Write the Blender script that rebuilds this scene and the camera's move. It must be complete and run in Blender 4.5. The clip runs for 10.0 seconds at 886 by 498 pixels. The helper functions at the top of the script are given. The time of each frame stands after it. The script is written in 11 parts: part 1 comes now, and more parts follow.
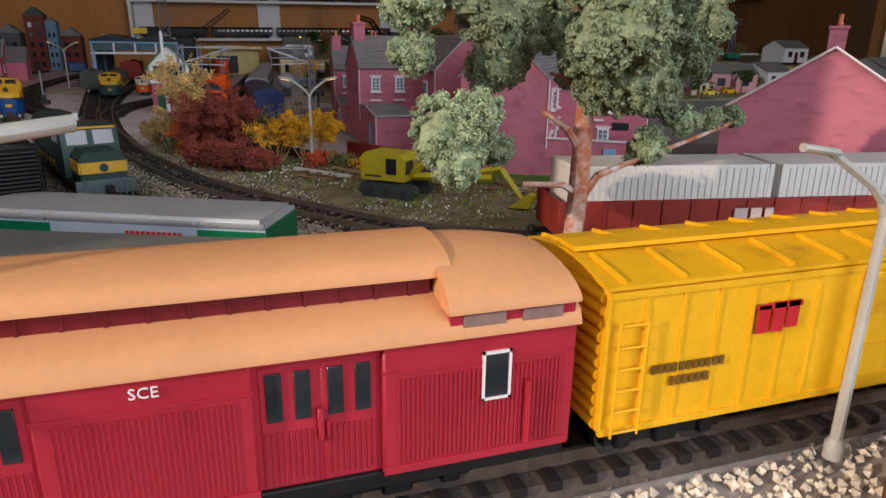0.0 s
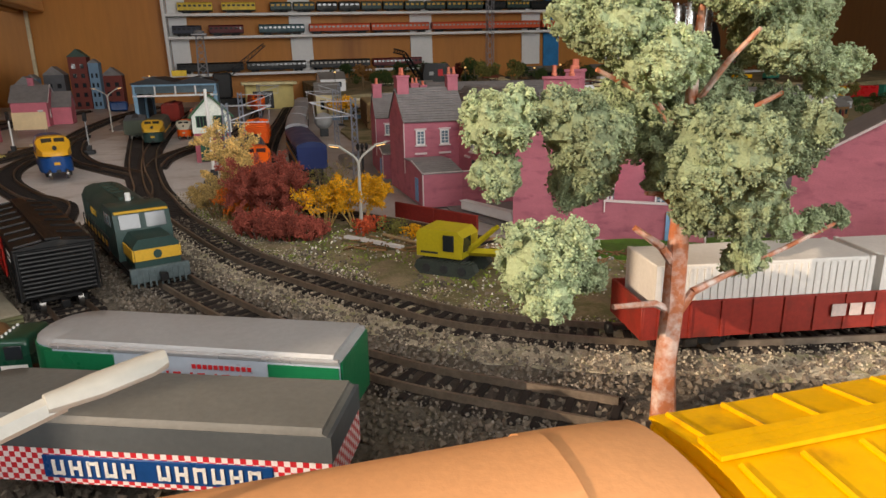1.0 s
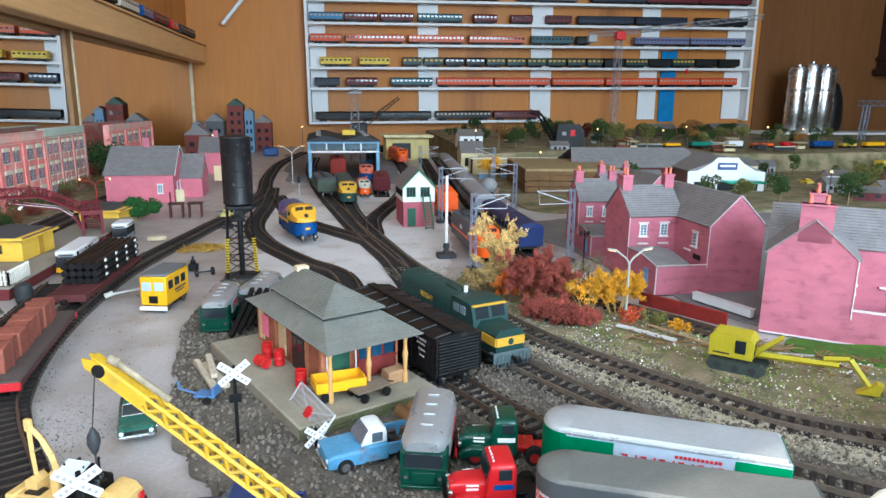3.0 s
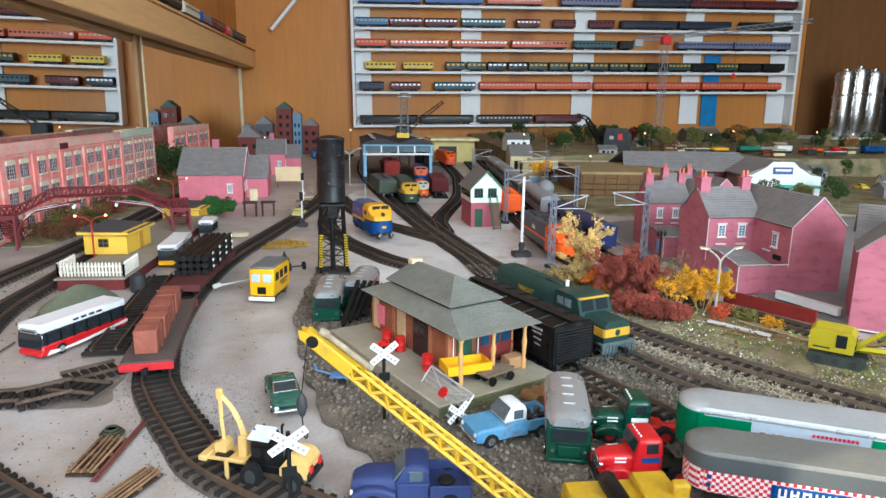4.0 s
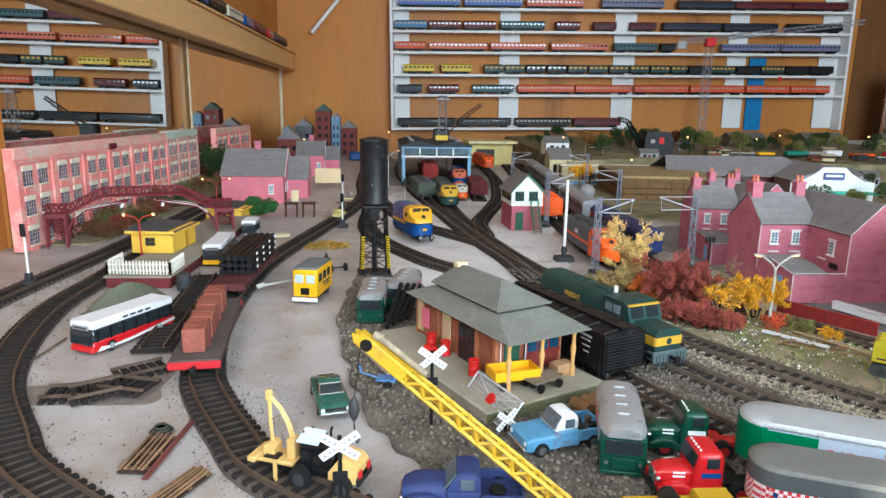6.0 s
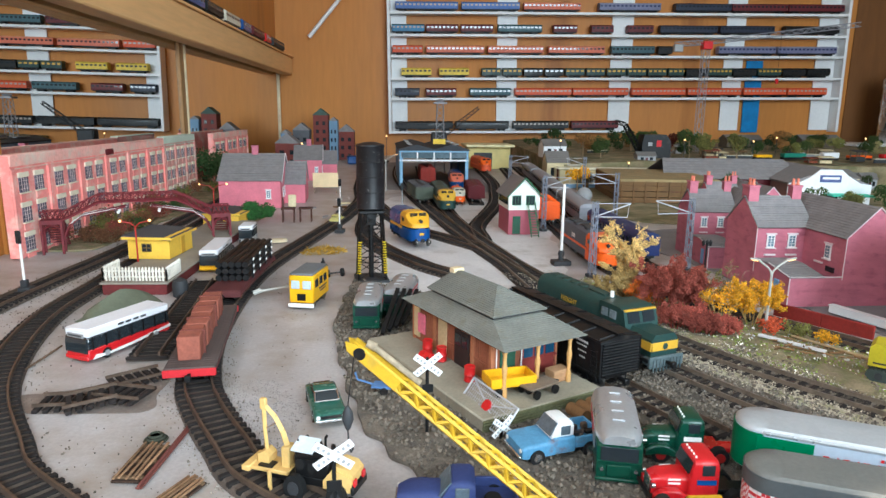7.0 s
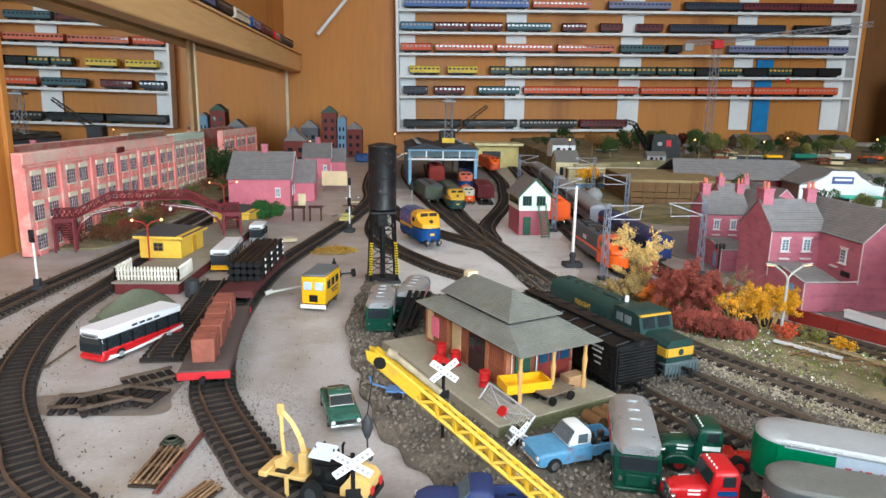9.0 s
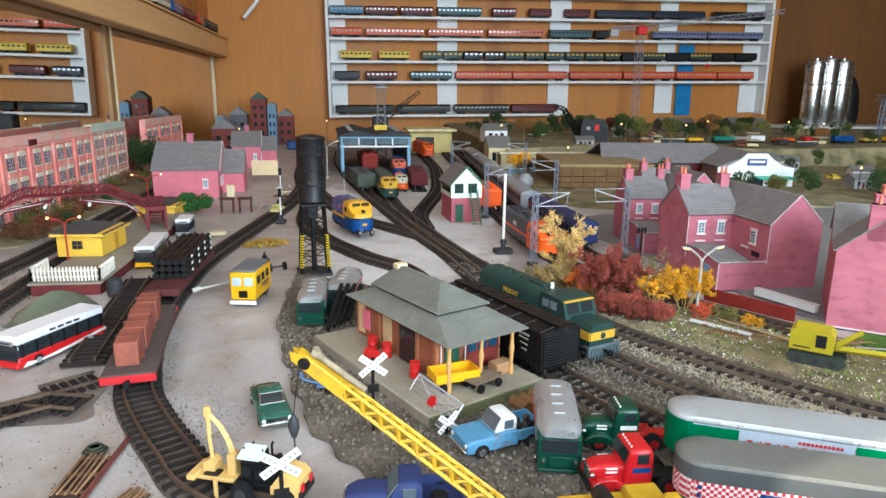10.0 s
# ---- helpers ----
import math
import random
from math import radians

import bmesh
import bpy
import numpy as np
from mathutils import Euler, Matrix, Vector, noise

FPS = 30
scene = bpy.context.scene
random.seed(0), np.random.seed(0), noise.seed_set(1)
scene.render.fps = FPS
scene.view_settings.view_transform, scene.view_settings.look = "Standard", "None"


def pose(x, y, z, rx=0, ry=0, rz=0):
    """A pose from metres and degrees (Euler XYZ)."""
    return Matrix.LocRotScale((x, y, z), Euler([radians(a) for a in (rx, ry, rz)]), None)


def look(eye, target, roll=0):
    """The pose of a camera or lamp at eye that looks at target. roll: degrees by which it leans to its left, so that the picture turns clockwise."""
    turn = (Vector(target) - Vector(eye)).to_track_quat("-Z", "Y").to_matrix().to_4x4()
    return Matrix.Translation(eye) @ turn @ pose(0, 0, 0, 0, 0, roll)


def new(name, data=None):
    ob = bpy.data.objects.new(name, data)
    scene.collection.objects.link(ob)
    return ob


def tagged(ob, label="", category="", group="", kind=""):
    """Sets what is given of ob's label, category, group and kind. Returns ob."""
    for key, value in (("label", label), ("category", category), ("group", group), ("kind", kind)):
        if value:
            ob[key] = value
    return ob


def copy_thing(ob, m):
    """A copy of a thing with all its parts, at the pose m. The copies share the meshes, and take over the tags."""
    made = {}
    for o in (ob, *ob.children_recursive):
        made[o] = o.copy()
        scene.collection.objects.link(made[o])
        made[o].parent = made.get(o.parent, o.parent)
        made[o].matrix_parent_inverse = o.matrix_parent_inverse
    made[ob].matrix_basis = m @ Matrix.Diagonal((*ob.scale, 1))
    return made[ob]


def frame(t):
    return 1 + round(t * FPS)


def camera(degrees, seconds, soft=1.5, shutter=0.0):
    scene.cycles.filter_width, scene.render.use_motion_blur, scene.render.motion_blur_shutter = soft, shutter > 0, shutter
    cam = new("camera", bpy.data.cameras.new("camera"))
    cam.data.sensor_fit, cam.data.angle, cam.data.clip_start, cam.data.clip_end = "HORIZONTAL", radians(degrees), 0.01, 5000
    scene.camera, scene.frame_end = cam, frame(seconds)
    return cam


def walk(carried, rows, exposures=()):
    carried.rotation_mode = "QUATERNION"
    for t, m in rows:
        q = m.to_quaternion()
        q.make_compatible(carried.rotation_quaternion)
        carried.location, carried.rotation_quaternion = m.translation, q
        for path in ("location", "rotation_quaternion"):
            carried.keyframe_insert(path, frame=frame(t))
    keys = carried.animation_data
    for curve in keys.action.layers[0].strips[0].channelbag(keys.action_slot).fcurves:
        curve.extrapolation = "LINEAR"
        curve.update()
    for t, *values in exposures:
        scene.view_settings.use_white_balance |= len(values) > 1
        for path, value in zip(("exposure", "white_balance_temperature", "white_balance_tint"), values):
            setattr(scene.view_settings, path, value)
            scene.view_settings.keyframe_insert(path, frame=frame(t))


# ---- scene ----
cam = camera(68.5, 10.0)
METRES, EYE, TILT, LEAN, TURN = 0.375, 0.0835, 0.0, 0.0, 0.0
PATH = [
    (0, (0.0995, 0.0394, 0.0880), (0.7007, 1.8520, -0.5060), 0.8),
    (0.5, (0.0992, 0.0533, 0.0980), (0.6643, 1.8866, -0.4690), -1.2),
    (1, (0.0914, 0.0668, 0.1160), (0.6071, 1.9223, -0.4240), -1.0),
    (1.5, (0.0730, 0.0777, 0.1340), (0.5521, 1.9497, -0.3830), -0.6),
    (2, (0.0469, 0.0734, 0.1540), (0.4854, 1.9623, -0.3380), 1.6),
    (2.5, (-0.0230, 0.0509, 0.1790), (0.3165, 1.9748, -0.2490), 1.9),
    (3, (-0.0766, 0.0204, 0.1810), (0.2250, 1.9486, -0.2560), 0.6),
    (3.2, (-0.0954, 0.0156, 0.1800), (0.1643, 1.9483, -0.2650), 0.4),
    (4.3, (-0.1449, -0.0005, 0.1790), (0.0535, 1.9450, -0.2410), 0.9),
    (4.5, (-0.1449, -0.0005, 0.1780), (0.0102, 1.9490, -0.2400), 0.9),
    (5, (-0.1477, 0.0006, 0.1810), (-0.0708, 1.9573, -0.2240), 0.6),
    (5.5, (-0.1493, 0.0022, 0.1790), (0.0041, 1.9555, -0.2260), 1.4),
    (5.7, (-0.1504, 0.0079, 0.1780), (-0.0287, 1.9590, -0.2420), 1.0),
    (7, (-0.1478, 0.0091, 0.1800), (-0.0229, 1.9632, -0.2300), 0.7),
    (7.5, (-0.1531, 0.0121, 0.1850), (-0.0491, 1.9643, -0.2350), 1.1),
    (8, (-0.1512, 0.0114, 0.1830), (-0.0318, 1.9622, -0.2410), 0.9),
    (8.5, (-0.1499, 0.0120, 0.1830), (-0.0204, 1.9644, -0.2320), 0.8),
    (9, (-0.1540, 0.0124, 0.1840), (-0.0466, 1.9655, -0.2350), 1.0),
    (9.5, (-0.1499, 0.0120, 0.1890), (0.0308, 1.9618, -0.2170), 1.4),
    (10, (-0.1472, 0.0078, 0.1910), (0.1473, 1.9311, -0.2720), 0.7),
]
EXPOSURES = [(0, -1.44, 6300, 16), (0.5, -1.34, 6800, 15), (1.0, -0.90, 7250, 14), (1.5, -0.40, 7800, 15), (2.0, -0.14, 5950, 6), (2.5, 0.32, 5300, 2), (3.0, 0.32, 5400, 2),
             (4.5, 0.27, 5900, 4), (5.5, 0.27, 5800, 3), (7.0, 0.27, 5800, 3), (7.5, 0.20, 8500, 14), (8.0, 0.25, 6350, 7), (8.5, 0.26, 6050, 5), (10, 0.30, 5850, 3)]
walk(cam, [(t, look(eye, target, roll)) for t, eye, target, roll in PATH], EXPOSURES)

# ---- world, sun and window light ----
SUN_DIR = Vector((0.89, 0.26, -0.31)).normalized()
world = bpy.data.worlds.new("world")
scene.world = world
world.use_nodes = True
wn = world.node_tree.nodes
sky = wn.new("ShaderNodeTexSky")
sky.sky_type = "NISHITA"
sky.sun_disc = False
sky.sun_elevation = math.asin(-SUN_DIR.z)
sky.sun_rotation = math.atan2(-SUN_DIR.x, -SUN_DIR.y)
world.node_tree.links.new(sky.outputs[0], wn["Background"].inputs[0])
wn["Background"].inputs[1].default_value = 0.12
sun = new("sun", bpy.data.lights.new("sun", "SUN"))
sun.data.energy, sun.data.angle, sun.data.color = 7.0, radians(0.6), (1.0, 0.84, 0.66)
sun.matrix_basis = look((0, 0, 3), Vector((0, 0, 3)) + SUN_DIR)


def window_lamp(name, centre, aim, w, h, watts, colour):
    lamp = new(name, bpy.data.lights.new(name, "AREA"))
    lamp.data.shape, lamp.data.size, lamp.data.size_y = "RECTANGLE", w, h
    lamp.data.energy, lamp.data.color = watts, colour
    lamp.matrix_basis = look(centre, aim)
    return lamp


# ---- materials ----
def lin(r, g, b):
    return tuple((c / 255 / 12.92) if c <= 10 else ((c / 255 + 0.055) / 1.055) ** 2.4 for c in (r, g, b))


MATS = {}


def mat(name, rgb, rough=0.5, var=0.18, coarse=35.0, fine=500.0, bump=0.15, metal=0.0, dirt=None, dirty=0.0, spec=0.35,
        stretch=(1, 1, 1), bump_d=0.0006, rand=0.0, coat=0.0, emit=0.0):
    """A procedural surface: base colour with coarse patches and fine grain, dirt stains and fine relief."""
    if name in MATS:
        return MATS[name]
    m = bpy.data.materials.new(name)
    m.use_nodes = True
    nt = m.node_tree
    n, l = nt.nodes, nt.links
    b = n["Principled BSDF"]
    b.inputs["Roughness"].default_value = rough
    b.inputs["Metallic"].default_value = metal
    b.inputs["Specular IOR Level"].default_value = spec
    b.inputs["Coat Weight"].default_value = coat
    tc = n.new("ShaderNodeTexCoord")
    mp = n.new("ShaderNodeMapping")
    mp.inputs["Scale"].default_value = stretch
    l.new(tc.outputs["Object"], mp.inputs[0])
    def noise_tex(scale, detail=4.0):
        t = n.new("ShaderNodeTexNoise")
        t.inputs["Scale"].default_value, t.inputs["Detail"].default_value = scale, detail
        t.inputs["Roughness"].default_value = 0.6
        l.new(mp.outputs[0], t.inputs["Vector"])
        return t
    n1, n2 = noise_tex(coarse), noise_tex(fine)
    base = lin(*rgb)
    def ramp(src, lo, hi, a, c):
        r = n.new("ShaderNodeMapRange")
        r.inputs["From Min"].default_value, r.inputs["From Max"].default_value = lo, hi
        r.inputs["To Min"].default_value, r.inputs["To Max"].default_value = a, c
        l.new(src, r.inputs["Value"])
        return r.outputs[0]
    v1 = ramp(n1.outputs["Fac"], 0.3, 0.7, 1 - var, 1 + var)
    v2 = ramp(n2.outputs["Fac"], 0.3, 0.7, 1 - var * 0.7, 1 + var * 0.7)
    mul = n.new("ShaderNodeMath")
    mul.operation = "MULTIPLY"
    l.new(v1, mul.inputs[0])
    l.new(v2, mul.inputs[1])
    val = mul.outputs[0]
    if rand:
        oi = n.new("ShaderNodeObjectInfo")
        m2 = n.new("ShaderNodeMath")
        m2.operation = "MULTIPLY"
        l.new(val, m2.inputs[0])
        l.new(ramp(oi.outputs["Random"], 0, 1, 1 - rand, 1 + rand), m2.inputs[1])
        gi = n.new("ShaderNodeNewGeometry")
        m3 = n.new("ShaderNodeMath")
        m3.operation = "MULTIPLY"
        l.new(m2.outputs[0], m3.inputs[0])
        l.new(ramp(gi.outputs["Random Per Island"], 0, 1, 1 - rand, 1 + rand), m3.inputs[1])
        val = m3.outputs[0]
    sc = n.new("ShaderNodeVectorMath")
    sc.operation = "SCALE"
    sc.inputs[0].default_value = base
    l.new(val, sc.inputs["Scale"])
    out = sc.outputs[0]
    if dirt:
        n3 = noise_tex(coarse * 1.7, 6.0)
        fac = ramp(n3.outputs["Fac"], 0.62 - 0.35 * dirty, 0.72, 0.0, 0.9)
        mx = n.new("ShaderNodeMix")
        mx.data_type = "RGBA"
        l.new(fac, mx.inputs[0])
        l.new(out, mx.inputs[6])
        mx.inputs[7].default_value = (*lin(*dirt), 1)
        out = mx.outputs[2]
    l.new(out, b.inputs["Base Color"])
    r = ramp(n1.outputs["Fac"], 0.3, 0.7, max(0.02, rough - 0.08), min(1, rough + 0.1))
    l.new(r, b.inputs["Roughness"])
    if bump:
        bp = n.new("ShaderNodeBump")
        bp.inputs["Strength"].default_value, bp.inputs["Distance"].default_value = bump, bump_d
        l.new(n2.outputs["Fac"], bp.inputs["Height"])
        l.new(bp.outputs[0], b.inputs["Normal"])
    if emit:
        b.inputs["Emission Color"].default_value = (*base, 1)
        b.inputs["Emission Strength"].default_value = emit
    MATS[name] = m
    return m


def glass(name, rgb=(40, 46, 50), rough=0.08):
    """Dark, glossy glazing."""
    return mat(name, rgb, rough=rough, var=0.1, bump=0.0, spec=0.8)


# ---- building with meshes ----
class Mb:
    """Collects verts and faces of one mesh."""

    def __init__(self):
        self.v, self.f = [], []

    def add(self, verts, faces, m=None):
        o = len(self.v)
        self.v += [tuple(m @ Vector(p)) for p in verts] if m is not None else [tuple(p) for p in verts]
        self.f += [tuple(i + o for i in f) for f in faces]
        return self

    def box(self, cx, cy, cz, sx, sy, sz, r=0.0, m=None):
        h = (sx / 2, sy / 2, sz / 2)
        r = min(r, 0.45 * min(sx, sy, sz))
        if r <= 0:
            vs = [(cx + a * h[0], cy + b * h[1], cz + c * h[2]) for a in (-1, 1) for b in (-1, 1) for c in (-1, 1)]
            return self.add(vs, [(0, 1, 3, 2), (4, 6, 7, 5), (0, 4, 5, 1), (2, 3, 7, 6), (0, 2, 6, 4), (1, 5, 7, 3)], m)
        vs, idx = [], {}
        for a in (-1, 1):
            for b in (-1, 1):
                for c in (-1, 1):
                    for k in range(3):
                        s = (a, b, c)
                        p = [s[j] * (h[j] - (0 if j == k else r)) for j in range(3)]
                        idx[s, k] = len(vs)
                        vs.append((cx + p[0], cy + p[1], cz + p[2]))
        fs = []
        for k in range(3):
            o = [j for j in range(3) if j != k]
            for s in (-1, 1):
                q = []
                for u, w in ((-1, -1), (1, -1), (1, 1), (-1, 1)):
                    t = [0, 0, 0]
                    t[k], t[o[0]], t[o[1]] = s, u, w
                    q.append(idx[tuple(t), k])
                fs.append(tuple(q))
            for u in (-1, 1):
                for w in (-1, 1):
                    q = []
                    for e, kk in ((-1, o[0]), (1, o[0]), (1, o[1]), (-1, o[1])):
                        t = [0, 0, 0]
                        t[k], t[o[0]], t[o[1]] = e, u, w
                        q.append(idx[tuple(t), kk])
                    fs.append(tuple(q))
        for a in (-1, 1):
            for b in (-1, 1):
                for c in (-1, 1):
                    fs.append(tuple(idx[(a, b, c), k] for k in range(3)))
        return self.add(vs, fs, m)

    def rod(self, p0, p1, r0, r1=None, n=8, caps=True):
        p0, p1 = Vector(p0), Vector(p1)
        r1 = r0 if r1 is None else r1
        d = (p1 - p0).normalized()
        a = d.orthogonal().normalized()
        b = d.cross(a)
        vs = []
        for p, r in ((p0, r0), (p1, r1)):
            for i in range(n):
                w = 2 * math.pi * (i + 0.5) / n
                vs.append(p + r * (math.cos(w) * a + math.sin(w) * b))
        fs = [(i, (i + 1) % n, n + (i + 1) % n, n + i) for i in range(n)]
        if caps:
            fs += [tuple(range(n)), tuple(range(n, 2 * n))]
        return self.add(vs, fs)

    def pipe(self, pts, r, n=6, r_end=None):
        for i in range(len(pts) - 1):
            k0, k1 = i / (len(pts) - 1), (i + 1) / (len(pts) - 1)
            e = r if r_end is None else r_end
            self.rod(pts[i], pts[i + 1], r + (e - r) * k0, r + (e - r) * k1, n)
        return self

    def prism(self, prof, a, b, axis="x", m=None):
        """Extrudes a closed outline: axis x takes (y, z), y takes (x, z), z takes (x, y)."""
        def p3(u, w, t):
            return {"x": (t, u, w), "y": (u, t, w), "z": (u, w, t)}[axis]
        n = len(prof)
        vs = [p3(u, w, a) for u, w in prof] + [p3(u, w, b) for u, w in prof]
        fs = [(i, (i + 1) % n, n + (i + 1) % n, n + i) for i in range(n)] + [tuple(range(n)), tuple(range(n, 2 * n))]
        return self.add(vs, fs, m)

    def lathe(self, prof, cx=0.0, cy=0.0, n=20, m=None):
        """Turns (radius, z) pairs round the upright axis."""
        vs = [(cx + r * math.cos(2 * math.pi * i / n), cy + r * math.sin(2 * math.pi * i / n), z) for r, z in prof for i in range(n)]
        fs = [(k * n + i, k * n + (i + 1) % n, (k + 1) * n + (i + 1) % n, (k + 1) * n + i) for k in range(len(prof) - 1) for i in range(n)]
        fs += [tuple(range(n)), tuple(range((len(prof) - 1) * n, len(prof) * n))]
        return self.add(vs, fs, m)

    def loft(self, rings, m=None, caps=True):
        n = len(rings[0])
        vs = [p for r in rings for p in r]
        fs = [(k * n + i, k * n + (i + 1) % n, (k + 1) * n + (i + 1) % n, (k + 1) * n + i) for k in range(len(rings) - 1) for i in range(n)]
        if caps:
            fs += [tuple(range(n)), tuple(range((len(rings) - 1) * n, len(rings) * n))]
        return self.add(vs, fs, m)

    def crumb(self, c, s, rnd):
        """A small uneven lump."""
        k = [(rnd.uniform(0.55, 1.0) * s) for _ in range(6)]
        m = Euler((rnd.uniform(0, 6.3), rnd.uniform(0, 6.3), rnd.uniform(0, 6.3))).to_matrix()
        d = [(k[0], 0, 0), (-k[1], 0, 0), (0, k[2], 0), (0, -k[3], 0), (0, 0, k[4]), (0, 0, -k[5])]
        c = Vector(c)
        return self.add([c + m @ Vector(p) for p in d],
                        [(0, 2, 4), (2, 1, 4), (1, 3, 4), (3, 0, 4), (2, 0, 5), (1, 2, 5), (3, 1, 5), (0, 3, 5)])


def mesh_of(name, mb, material, smooth=40):
    me = bpy.data.meshes.new(name)
    me.from_pydata(mb.v, [], mb.f)
    bm = bmesh.new()
    bm.from_mesh(me)
    bmesh.ops.recalc_face_normals(bm, faces=bm.faces[:])
    bm.to_mesh(me)
    bm.free()
    me.materials.append(material)
    if smooth:
        me.shade_smooth()
        me.set_sharp_from_angle(angle=radians(smooth))
    return me


def part(name, mb, material, parent=None, label="", smooth=40, kind=""):
    ob = new(name, mesh_of(name, mb, material, smooth))
    ob.parent = parent
    return tagged(ob, label, kind=kind)


def thing(name, label, category, group="", kind=""):
    e = new(name)
    e.empty_display_size = 0.01
    return tagged(e, label, category, group, kind)


def put_at(ob, x, y, z=0.0, rz=0.0, rx=0.0, ry=0.0):
    ob.matrix_basis = pose(x, y, z, rx, ry, rz)
    return ob


def bx(*a, **k):
    return Mb().box(*a, **k)


def lettering(name, words, size, m, material, parent, label=""):
    """Flat raised letters in the built-in font, centred on m."""
    cu = bpy.data.curves.new(name, "FONT")
    cu.body, cu.size, cu.extrude, cu.align_x, cu.align_y, cu.resolution_u = words, size, 0.0001, "CENTER", "CENTER", 2
    tmp = new(name, cu)
    bpy.context.view_layer.update()
    me = bpy.data.meshes.new_from_object(tmp.evaluated_get(bpy.context.evaluated_depsgraph_get()))
    bpy.data.objects.remove(tmp)
    me.materials.clear()
    me.materials.append(material)
    ob = new(name, me)
    ob.parent = parent
    ob.matrix_basis = m
    return tagged(ob, label)


def spline(pts, step):
    """Points at even steps along a smooth line through pts, each with its heading."""
    P = [Vector((p[0], p[1], 0)) for p in pts]
    P = [2 * P[0] - P[1]] + P + [2 * P[-1] - P[-2]]
    fine = []
    for i in range(1, len(P) - 2):
        for k in range(40):
            t = k / 40
            a, b, c, d = P[i - 1], P[i], P[i + 1], P[i + 2]
            fine.append(0.5 * (2 * b + (c - a) * t + (2 * a - 5 * b + 4 * c - d) * t * t + (3 * b - a - 3 * c + d) * t ** 3))
    fine.append(P[-2])
    out, need = [], 0.0
    for p, q in zip(fine, fine[1:]):
        d = (q - p).length
        while need <= d and d > 0:
            out.append((p + (q - p) * (need / d), math.atan2(q.y - p.y, q.x - p.x)))
            need += step
        need -= d
    return out

# ---- the room ----
PLY = mat("plywood", (188, 124, 58), rough=0.55, var=0.10, coarse=3.0, fine=60.0, bump=0.08, stretch=(1, 1, 0.12), dirt=(150, 92, 40), dirty=0.1)
PINE = mat("pine_beam", (224, 176, 118), rough=0.5, var=0.12, coarse=6.0, fine=120.0, bump=0.1, stretch=(1, 0.08, 1))
WHITE = mat("white_paint", (226, 226, 226), rough=0.45, var=0.05, coarse=8.0, fine=120.0, bump=0.05)
PLASTER = mat("ceiling_paint", (214, 208, 198), rough=0.9, var=0.06, coarse=2.0, fine=40.0)
BOARD = mat("floor_boards", (96, 78, 62), rough=0.7, var=0.2, coarse=2.0, fine=30.0, stretch=(0.1, 1, 1))
XL, XR, YB, YF, ZF, ZC = -0.66, 3.4, 2.80, -1.45, -0.85, 1.55


def setting(name, mb, material, label, category, smooth=0):
    return tagged(part(name, mb, material, smooth=smooth), label, category, kind="structure")


setting("wall_north", bx((XL + XR) / 2, YB + 0.02, (ZF + ZC) / 2, XR - XL + 0.2, 0.04, ZC - ZF), PLY, "warm orange-brown plywood lining behind the display shelves", "wall")
setting("wall_east", bx(XR + 0.02, 0.55, (ZF + ZC) / 2, 0.04, YB - YF, ZC - ZF), mat("dark_lining", (92, 70, 50), rough=0.7, var=0.12, coarse=3.0, fine=60.0), "plain dark brown side wall of the train room", "wall")
# Separate sheet; its darker tone stands in for weaker light at this end.
setting("wall_panel", bx((1.775 + XR) / 2, YB - 0.002, (ZF + ZC) / 2, XR - 1.775, 0.006, ZC - ZF), mat("dimmed_plywood", (114, 74, 37), rough=0.6, var=0.14, coarse=3.0, fine=60.0, bump=0.08, stretch=(1, 1, 0.12), dirt=(92, 58, 30), dirty=0.2), "plywood sheet beside the display shelves, tone darkened for dim light", "wall")
WY0, WY1, WZ0, WZ1 = -1.25, 0.030, 0.20, 1.25
lw = Mb()
lw.box(XL - 0.02, (YF + WY0) / 2, (ZF + ZC) / 2, 0.04, WY0 - YF, ZC - ZF)
lw.box(XL - 0.02, (WY1 + YB) / 2, (ZF + ZC) / 2, 0.04, YB - WY1, ZC - ZF)
lw.box(XL - 0.02, (WY0 + WY1) / 2, (ZF + WZ0) / 2, 0.04, WY1 - WY0, WZ0 - ZF)
lw.box(XL - 0.02, (WY0 + WY1) / 2, (WZ1 + ZC) / 2, 0.04, WY1 - WY0, ZC - WZ1)
setting("wall_west", lw, PLY, "plywood-lined wall with a window opening beside the layout", "wall")
sw = Mb()
SX0, SX1, SZ0, SZ1 = 0.05, 1.65, 0.12, 1.35
sw.box((XL + SX0) / 2, YF - 0.02, (ZF + ZC) / 2, SX0 - XL, 0.04, ZC - ZF)
sw.box((XR + SX1) / 2, YF - 0.02, (ZF + ZC) / 2, XR - SX1, 0.04, ZC - ZF)
sw.box((SX0 + SX1) / 2, YF - 0.02, (ZF + SZ0) / 2, SX1 - SX0, 0.04, SZ0 - ZF)
sw.box((SX0 + SX1) / 2, YF - 0.02, (SZ1 + ZC) / 2, SX1 - SX0, 0.04, ZC - SZ1)
setting("wall_south", sw, PLASTER, "off-white wall with a wide window opening", "wall")
setting("ceiling", bx((XL + XR) / 2, (YB + YF) / 2, ZC + 0.02, XR - XL + 0.2, YB - YF + 0.2, 0.04), PLASTER, "off-white painted ceiling of the train room", "ceiling")
setting("floor", bx((XL + XR) / 2, (YB + YF) / 2, ZF - 0.02, XR - XL + 0.2, YB - YF + 0.2, 0.04), BOARD, "dark worn boarded floor of the train room", "floor")
